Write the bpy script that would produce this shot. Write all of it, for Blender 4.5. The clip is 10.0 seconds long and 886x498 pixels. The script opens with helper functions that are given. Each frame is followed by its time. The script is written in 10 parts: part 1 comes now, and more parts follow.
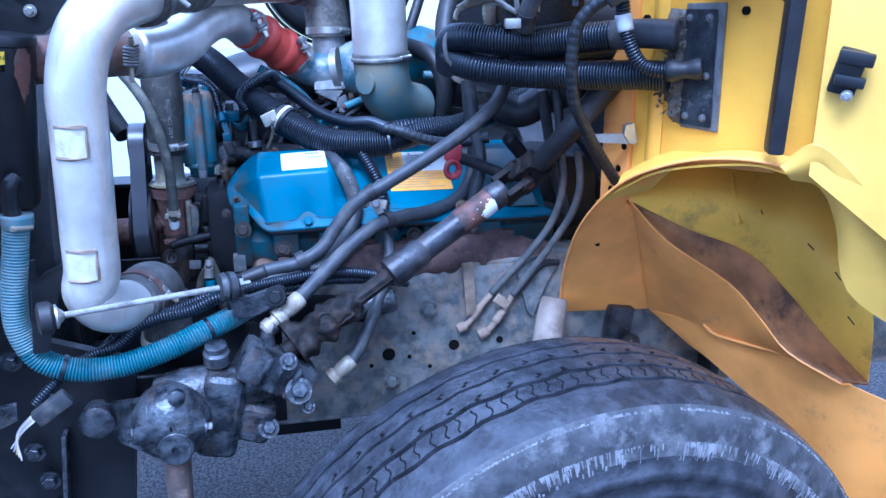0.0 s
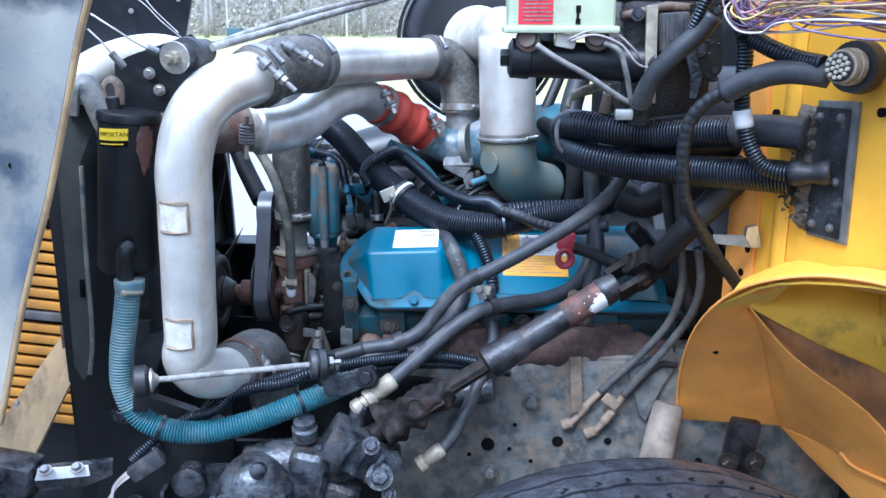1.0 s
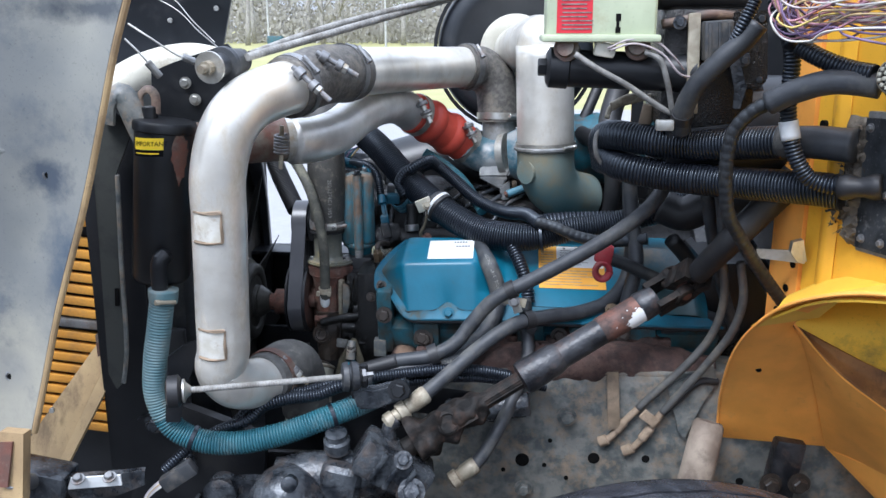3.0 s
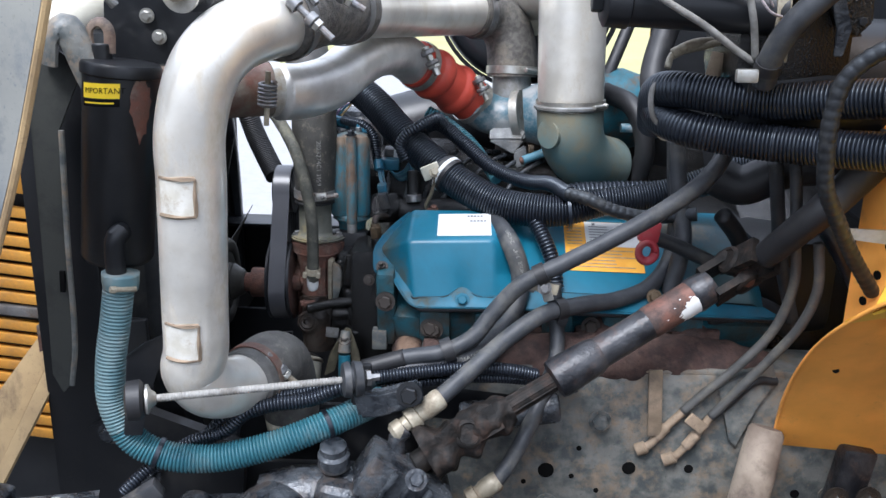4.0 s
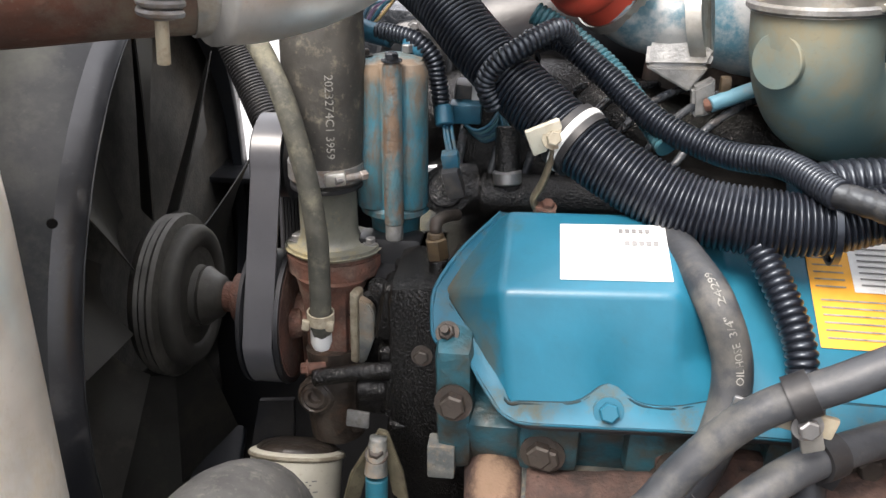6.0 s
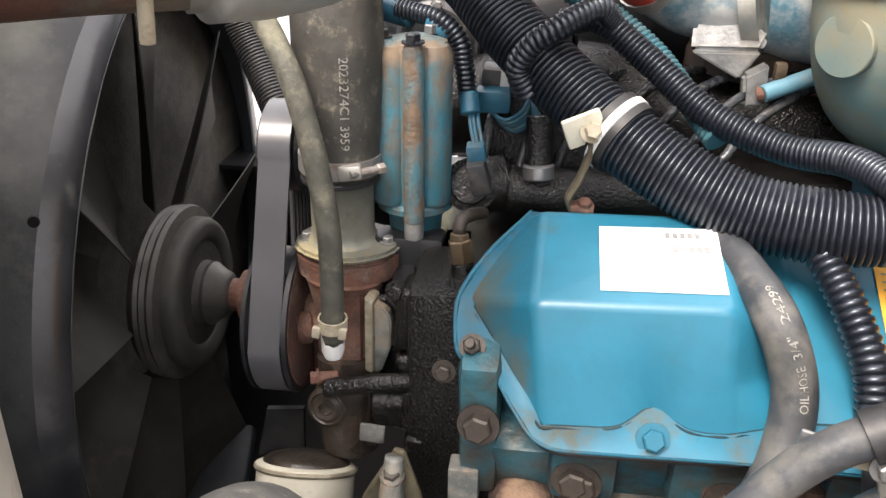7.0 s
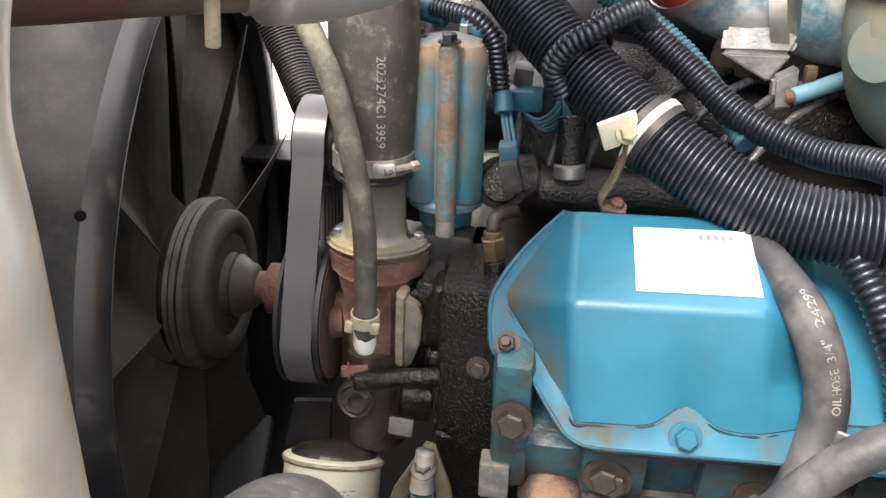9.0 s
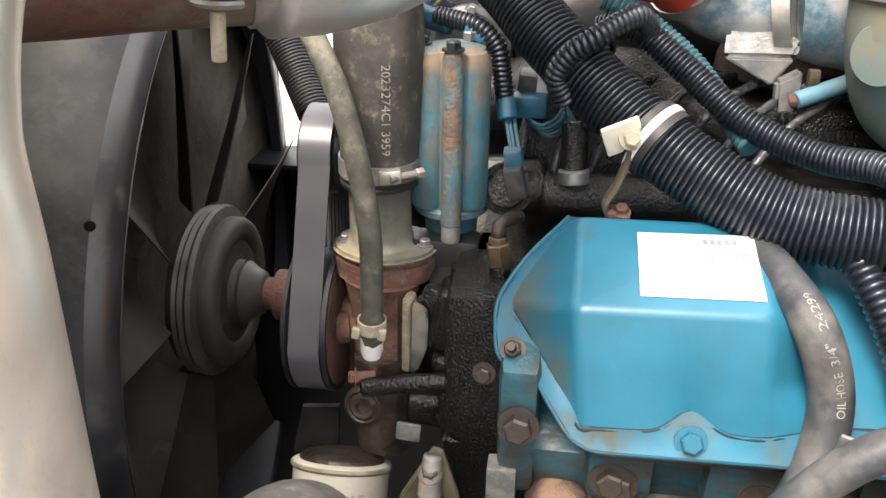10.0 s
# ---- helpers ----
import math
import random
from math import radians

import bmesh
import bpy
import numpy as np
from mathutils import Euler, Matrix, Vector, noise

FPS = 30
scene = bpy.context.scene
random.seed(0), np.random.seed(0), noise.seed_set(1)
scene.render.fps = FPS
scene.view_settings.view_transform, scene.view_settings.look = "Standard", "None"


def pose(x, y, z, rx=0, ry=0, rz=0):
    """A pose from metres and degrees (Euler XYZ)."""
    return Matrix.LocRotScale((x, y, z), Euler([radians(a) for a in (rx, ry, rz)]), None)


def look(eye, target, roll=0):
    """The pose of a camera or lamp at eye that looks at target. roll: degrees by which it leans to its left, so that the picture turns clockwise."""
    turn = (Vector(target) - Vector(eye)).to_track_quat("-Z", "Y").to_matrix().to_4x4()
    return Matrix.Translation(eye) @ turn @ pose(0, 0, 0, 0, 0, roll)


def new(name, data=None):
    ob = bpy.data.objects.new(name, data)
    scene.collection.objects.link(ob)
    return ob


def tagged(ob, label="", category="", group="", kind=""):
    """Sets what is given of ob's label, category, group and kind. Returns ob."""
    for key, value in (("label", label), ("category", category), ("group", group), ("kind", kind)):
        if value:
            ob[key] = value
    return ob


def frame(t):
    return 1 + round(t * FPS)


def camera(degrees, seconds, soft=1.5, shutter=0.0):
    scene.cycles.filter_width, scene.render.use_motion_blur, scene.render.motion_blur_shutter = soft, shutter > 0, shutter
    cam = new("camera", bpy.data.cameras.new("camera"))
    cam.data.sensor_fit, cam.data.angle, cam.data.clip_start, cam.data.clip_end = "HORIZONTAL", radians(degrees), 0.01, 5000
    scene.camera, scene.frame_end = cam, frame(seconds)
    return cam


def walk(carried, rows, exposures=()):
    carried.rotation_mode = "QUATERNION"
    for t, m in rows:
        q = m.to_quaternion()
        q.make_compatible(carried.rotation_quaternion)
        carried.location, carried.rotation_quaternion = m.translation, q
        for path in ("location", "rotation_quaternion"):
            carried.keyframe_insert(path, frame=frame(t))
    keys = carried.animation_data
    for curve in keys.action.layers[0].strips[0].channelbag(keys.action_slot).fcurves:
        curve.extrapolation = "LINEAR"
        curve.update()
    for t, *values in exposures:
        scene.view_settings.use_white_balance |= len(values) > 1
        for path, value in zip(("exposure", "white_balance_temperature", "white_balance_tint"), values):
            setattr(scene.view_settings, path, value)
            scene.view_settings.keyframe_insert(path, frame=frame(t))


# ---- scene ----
cam = camera(54.8, 10.0)
PATH = [
    (0, (-0.228, 0.027, 1.505), (0.153, 1.885, 0.87), -0.3),
    (0.5, (-0.081, 0.068, 1.527), (-0.011, 1.98, 0.946), 0.2),
    (1, (-0.072, 0.078, 1.549), (-0.129, 2.009, 1.031), 0.1),
    (1.5, (-0.067, 0.085, 1.55), (-0.189, 2.021, 1.062), -0.1),
    (2, (-0.062, 0.086, 1.551), (-0.203, 2.022, 1.071), -0.3),
    (2.5, (-0.069, 0.087, 1.552), (-0.206, 2.025, 1.075), -0.2),
    (2.7, (-0.069, 0.086, 1.553), (-0.211, 2.022, 1.074), -0.1),
    (3.8, (-0.118, 0.263, 1.519), (-0.237, 2.174, 0.942), 0.6),
    (4, (-0.170, 0.329, 1.500), (-0.215, 2.245, 0.928), 1.1),
    (4.5, (-0.191, 0.580, 1.434), (-0.243, 2.477, 0.822), 0.5),
    (5, (-0.187, 0.87, 1.437), (-0.311, 2.719, 0.685), -1.3),
    (5.5, (-0.221, 0.905, 1.433), (-0.363, 2.746, 0.664), -1.2),
    (6, (-0.236, 1.006, 1.427), (-0.428, 2.821, 0.61), 0.4),
    (6.2, (-0.236, 1.038, 1.409), (-0.453, 2.862, 0.617), 0.7),
    (7.5, (-0.262, 1.076, 1.415), (-0.49, 2.857, 0.534), 0.5),
    (8, (-0.267, 1.07, 1.417), (-0.5, 2.851, 0.538), 0.6),
    (8.5, (-0.27, 1.068, 1.417), (-0.503, 2.85, 0.541), 1.1),
    (9, (-0.274, 1.065, 1.42), (-0.505, 2.85, 0.549), 1.3),
    (9.5, (-0.276, 1.061, 1.42), (-0.516, 2.849, 0.556), 0.9),
    (10, (-0.272, 1.062, 1.425), (-0.521, 2.847, 0.559), 0.6),
]
EXPOSURE = [(0, 1.28, 4050, 18), (0.5, 1.46, 4600, 15), (1.0, 1.20, 4850, 11), (1.5, 1.02, 5100, 11), (2.5, 0.88, 5500, 11), (4.0, 1.02, 5750, 12), (4.5, 1.26, 6350, 12), (5.5, 1.66, 7100, 13), (6.0, 1.68, 6850, 14), (7.5, 2.02, 7250, 15), (10, 2.00, 7250, 15)]
walk(cam, [(t, look(eye, target, roll)) for t, eye, target, roll in PATH], EXPOSURE)

# ---- light: a bright overcast day ----
world = bpy.data.worlds.new("overcast_sky")
scene.world = world
world.use_nodes = True
wn, wl = world.node_tree.nodes, world.node_tree.links
wn.clear()
sky = wn.new("ShaderNodeTexSky")
sky.sky_type, sky.sun_disc = "NISHITA", False
sky.sun_elevation, sky.sun_rotation = radians(58), radians(200)
sky.air_density, sky.dust_density = 1.0, 3.0
cloud = wn.new("ShaderNodeMixRGB")
cloud.inputs["Fac"].default_value = 0.8
# an overcast sky is about three times as bright overhead as at the horizon
wt = wn.new("ShaderNodeTexCoord")
ws = wn.new("ShaderNodeSeparateXYZ")
wl.new(wt.outputs["Generated"], ws.inputs["Vector"])
rise = wn.new("ShaderNodeMapRange")
rise.inputs["From Min"].default_value, rise.inputs["From Max"].default_value = 0.0, 1.0
rise.inputs["To Min"].default_value, rise.inputs["To Max"].default_value = 3.6, 12.0
wl.new(ws.outputs["Z"], rise.inputs["Value"])
tone = wn.new("ShaderNodeMixRGB")
tone.blend_type = "MULTIPLY"
tone.inputs["Fac"].default_value = 1.0
tone.inputs["Color2"].default_value = (0.96, 0.99, 1.05, 1)
wl.new(rise.outputs["Result"], tone.inputs["Color1"])
wl.new(tone.outputs["Color"], cloud.inputs["Color2"])
wb = wn.new("ShaderNodeBackground")
wb.inputs["Strength"].default_value = 0.13
wo = wn.new("ShaderNodeOutputWorld")
wl.new(sky.outputs["Color"], cloud.inputs["Color1"])
wl.new(cloud.outputs["Color"], wb.inputs["Color"])
wl.new(wb.outputs["Background"], wo.inputs["Surface"])

sun = new("sun", bpy.data.lights.new("sun", "SUN"))
sun.data.energy, sun.data.angle, sun.data.color = 2.2, radians(24), (1.0, 0.96, 0.9)
sun.matrix_world = look((-1.5, -1.5, 6.5), (0, 1.6, 1))

# ---- materials ----
def material(name, c1, c2=None, rough=0.6, metal=0.0, scale=40.0, bump=0.15, dirt=None, dirt_scale=9.0, dirt_amount=0.5, dirt_rough=0.85,
             streak=1.0, coat=0.0, rand=0.0, detail_bump=None, spec=0.5, specks=0.3):
    """A surface with two scales of colour change, grain relief and patches of dirt or rust with shapes of their own."""
    m = bpy.data.materials.new(name)
    m.use_nodes = True
    n, l = m.node_tree.nodes, m.node_tree.links
    n.clear()
    out = n.new("ShaderNodeOutputMaterial")
    b = n.new("ShaderNodeBsdfPrincipled")
    l.new(b.outputs["BSDF"], out.inputs["Surface"])
    tc = n.new("ShaderNodeTexCoord")
    c2 = c2 or tuple(v * 0.75 for v in c1)
    n1 = n.new("ShaderNodeTexNoise")
    n1.inputs["Scale"].default_value, n1.inputs["Detail"].default_value = scale, 6.0
    l.new(tc.outputs["Object"], n1.inputs["Vector"])
    n2 = n.new("ShaderNodeTexNoise")
    n2.inputs["Scale"].default_value, n2.inputs["Detail"].default_value, n2.inputs["Roughness"].default_value = dirt_scale, 10.0, 0.72
    if streak != 1.0:
        mp = n.new("ShaderNodeMapping")
        mp.inputs["Scale"].default_value = (1, 1, streak)
        l.new(tc.outputs["Object"], mp.inputs["Vector"])
        l.new(mp.outputs["Vector"], n2.inputs["Vector"])
    else:
        l.new(tc.outputs["Object"], n2.inputs["Vector"])
    mix = n.new("ShaderNodeMixRGB")
    mix.inputs["Color1"].default_value, mix.inputs["Color2"].default_value = (*c1, 1), (*c2, 1)
    r1 = n.new("ShaderNodeValToRGB")
    r1.color_ramp.elements[0].position, r1.color_ramp.elements[1].position = 0.40, 0.60
    l.new(n1.outputs["Fac"], r1.inputs["Fac"])
    l.new(r1.outputs["Color"], mix.inputs["Fac"])
    col = mix.outputs["Color"]
    rgh = None
    if dirt:
        r2 = n.new("ShaderNodeValToRGB")
        lo = 0.66 - 0.36 * dirt_amount
        r2.color_ramp.elements[0].position, r2.color_ramp.elements[1].position = lo, lo + 0.15
        l.new(n2.outputs["Fac"], r2.inputs["Fac"])
        m2 = n.new("ShaderNodeMixRGB")
        m2.inputs["Color2"].default_value = (*dirt, 1)
        l.new(col, m2.inputs["Color1"])
        sc = n.new("ShaderNodeMath")
        sc.operation = "MULTIPLY"
        sc.inputs[1].default_value = 0.85
        l.new(r2.outputs["Color"], sc.inputs[0])
        l.new(sc.outputs[0], m2.inputs["Fac"])
        col = m2.outputs["Color"]
        mr = n.new("ShaderNodeMapRange")
        mr.inputs["To Min"].default_value, mr.inputs["To Max"].default_value = rough, dirt_rough
        l.new(r2.outputs["Color"], mr.inputs["Value"])
        rgh = mr.outputs["Result"]
        if metal > 0:
            mm = n.new("ShaderNodeMapRange")
            mm.inputs["To Min"].default_value, mm.inputs["To Max"].default_value = metal, 0.0
            l.new(r2.outputs["Color"], mm.inputs["Value"])
            l.new(mm.outputs["Result"], b.inputs["Metallic"])
    else:
        b.inputs["Metallic"].default_value = metal
    if bump > 0.02 and specks:
        # broad unevenness, then fine dust and dark pits
        broad = n.new("ShaderNodeTexNoise")
        broad.inputs["Scale"].default_value, broad.inputs["Detail"].default_value = dirt_scale * 0.7 + 1.0, 4.0
        l.new(tc.outputs["Object"], broad.inputs["Vector"])
        lift = n.new("ShaderNodeMapRange")
        lift.inputs["From Min"].default_value, lift.inputs["From Max"].default_value = 0.3, 0.7
        lift.inputs["To Min"].default_value, lift.inputs["To Max"].default_value = 0.80, 1.16
        l.new(broad.outputs["Fac"], lift.inputs["Value"])
        uneven = n.new("ShaderNodeHueSaturation")
        l.new(lift.outputs["Result"], uneven.inputs["Value"])
        l.new(col, uneven.inputs["Color"])
        fine = n.new("ShaderNodeTexNoise")
        fine.inputs["Scale"].default_value, fine.inputs["Detail"].default_value, fine.inputs["Roughness"].default_value = 190.0, 6.0, 0.7
        l.new(tc.outputs["Object"], fine.inputs["Vector"])
        col = uneven.outputs["Color"]
        for a, b_, tint, k in ((0.60, 0.72, dirt or tuple(min(1.0, v * 1.8 + 0.02) for v in c1), 1.0), (0.40, 0.28, tuple(v * 0.35 for v in c2), 0.9)):
            pick = n.new("ShaderNodeMapRange")
            pick.inputs["From Min"].default_value, pick.inputs["From Max"].default_value = a, b_
            pick.inputs["To Max"].default_value = specks * k
            l.new(fine.outputs["Fac"], pick.inputs["Value"])
            spot = n.new("ShaderNodeMixRGB")
            spot.inputs["Color2"].default_value = (*tint, 1)
            l.new(pick.outputs["Result"], spot.inputs["Fac"])
            l.new(col, spot.inputs["Color1"])
            col = spot.outputs["Color"]
    if rand:
        oi = n.new("ShaderNodeObjectInfo")
        hs = n.new("ShaderNodeHueSaturation")
        vr = n.new("ShaderNodeMapRange")
        vr.inputs["To Min"].default_value, vr.inputs["To Max"].default_value = 1 - rand, 1 + rand
        l.new(oi.outputs["Random"], vr.inputs["Value"])
        l.new(vr.outputs["Result"], hs.inputs["Value"])
        l.new(col, hs.inputs["Color"])
        col = hs.outputs["Color"]
    l.new(col, b.inputs["Base Color"])
    if rgh:
        l.new(rgh, b.inputs["Roughness"])
    else:
        mr = n.new("ShaderNodeMapRange")
        mr.inputs["To Min"].default_value, mr.inputs["To Max"].default_value = max(rough - 0.08, 0.05), min(rough + 0.08, 1)
        l.new(n2.outputs["Fac"], mr.inputs["Value"])
        l.new(mr.outputs["Result"], b.inputs["Roughness"])
    b.inputs["Specular IOR Level"].default_value = spec
    if coat:
        b.inputs["Coat Weight"].default_value, b.inputs["Coat Roughness"].default_value = coat, 0.12
    if bump:
        n3 = n.new("ShaderNodeTexNoise")
        n3.inputs["Scale"].default_value, n3.inputs["Detail"].default_value = detail_bump or scale * 4, 5.0
        l.new(tc.outputs["Object"], n3.inputs["Vector"])
        bp = n.new("ShaderNodeBump")
        bp.inputs["Strength"].default_value, bp.inputs["Distance"].default_value = bump, 0.002
        l.new(n3.outputs["Fac"], bp.inputs["Height"])
        l.new(bp.outputs["Normal"], b.inputs["Normal"])
    return m


def stained(m, colour, centre, size, scale, amount):
    """Adds one patch of old grime with a ragged shape round a place on the thing."""
    n, l = m.node_tree.nodes, m.node_tree.links
    b = next(x for x in n if x.type == "BSDF_PRINCIPLED")
    old = b.inputs["Base Color"].links[0].from_socket
    tc = next(x for x in n if x.type == "TEX_COORD")
    sub = n.new("ShaderNodeVectorMath")
    sub.operation = "SUBTRACT"
    sub.inputs[1].default_value = centre
    l.new(tc.outputs["Object"], sub.inputs[0])
    div = n.new("ShaderNodeVectorMath")
    div.operation = "DIVIDE"
    div.inputs[1].default_value = size
    l.new(sub.outputs["Vector"], div.inputs[0])
    ln = n.new("ShaderNodeVectorMath")
    ln.operation = "LENGTH"
    l.new(div.outputs["Vector"], ln.inputs[0])
    ns = n.new("ShaderNodeTexNoise")
    ns.inputs["Scale"].default_value, ns.inputs["Detail"].default_value, ns.inputs["Roughness"].default_value = scale, 9.0, 0.7
    l.new(tc.outputs["Object"], ns.inputs["Vector"])
    add = n.new("ShaderNodeMath")
    add.operation = "MULTIPLY_ADD"
    l.new(ns.outputs["Fac"], add.inputs[0])
    add.inputs[1].default_value = 2.6
    l.new(ln.outputs["Value"], add.inputs[2])
    mr = n.new("ShaderNodeMapRange")
    mr.inputs["From Min"].default_value, mr.inputs["From Max"].default_value = 1.7, 2.5
    mr.inputs["To Min"].default_value, mr.inputs["To Max"].default_value = amount, 0.0
    l.new(add.outputs[0], mr.inputs["Value"])
    mx = n.new("ShaderNodeMixRGB")
    mx.inputs["Color2"].default_value = (*colour, 1)
    l.new(mr.outputs["Result"], mx.inputs["Fac"])
    l.new(old, mx.inputs["Color1"])
    l.new(mx.outputs["Color"], b.inputs["Base Color"])
    return m


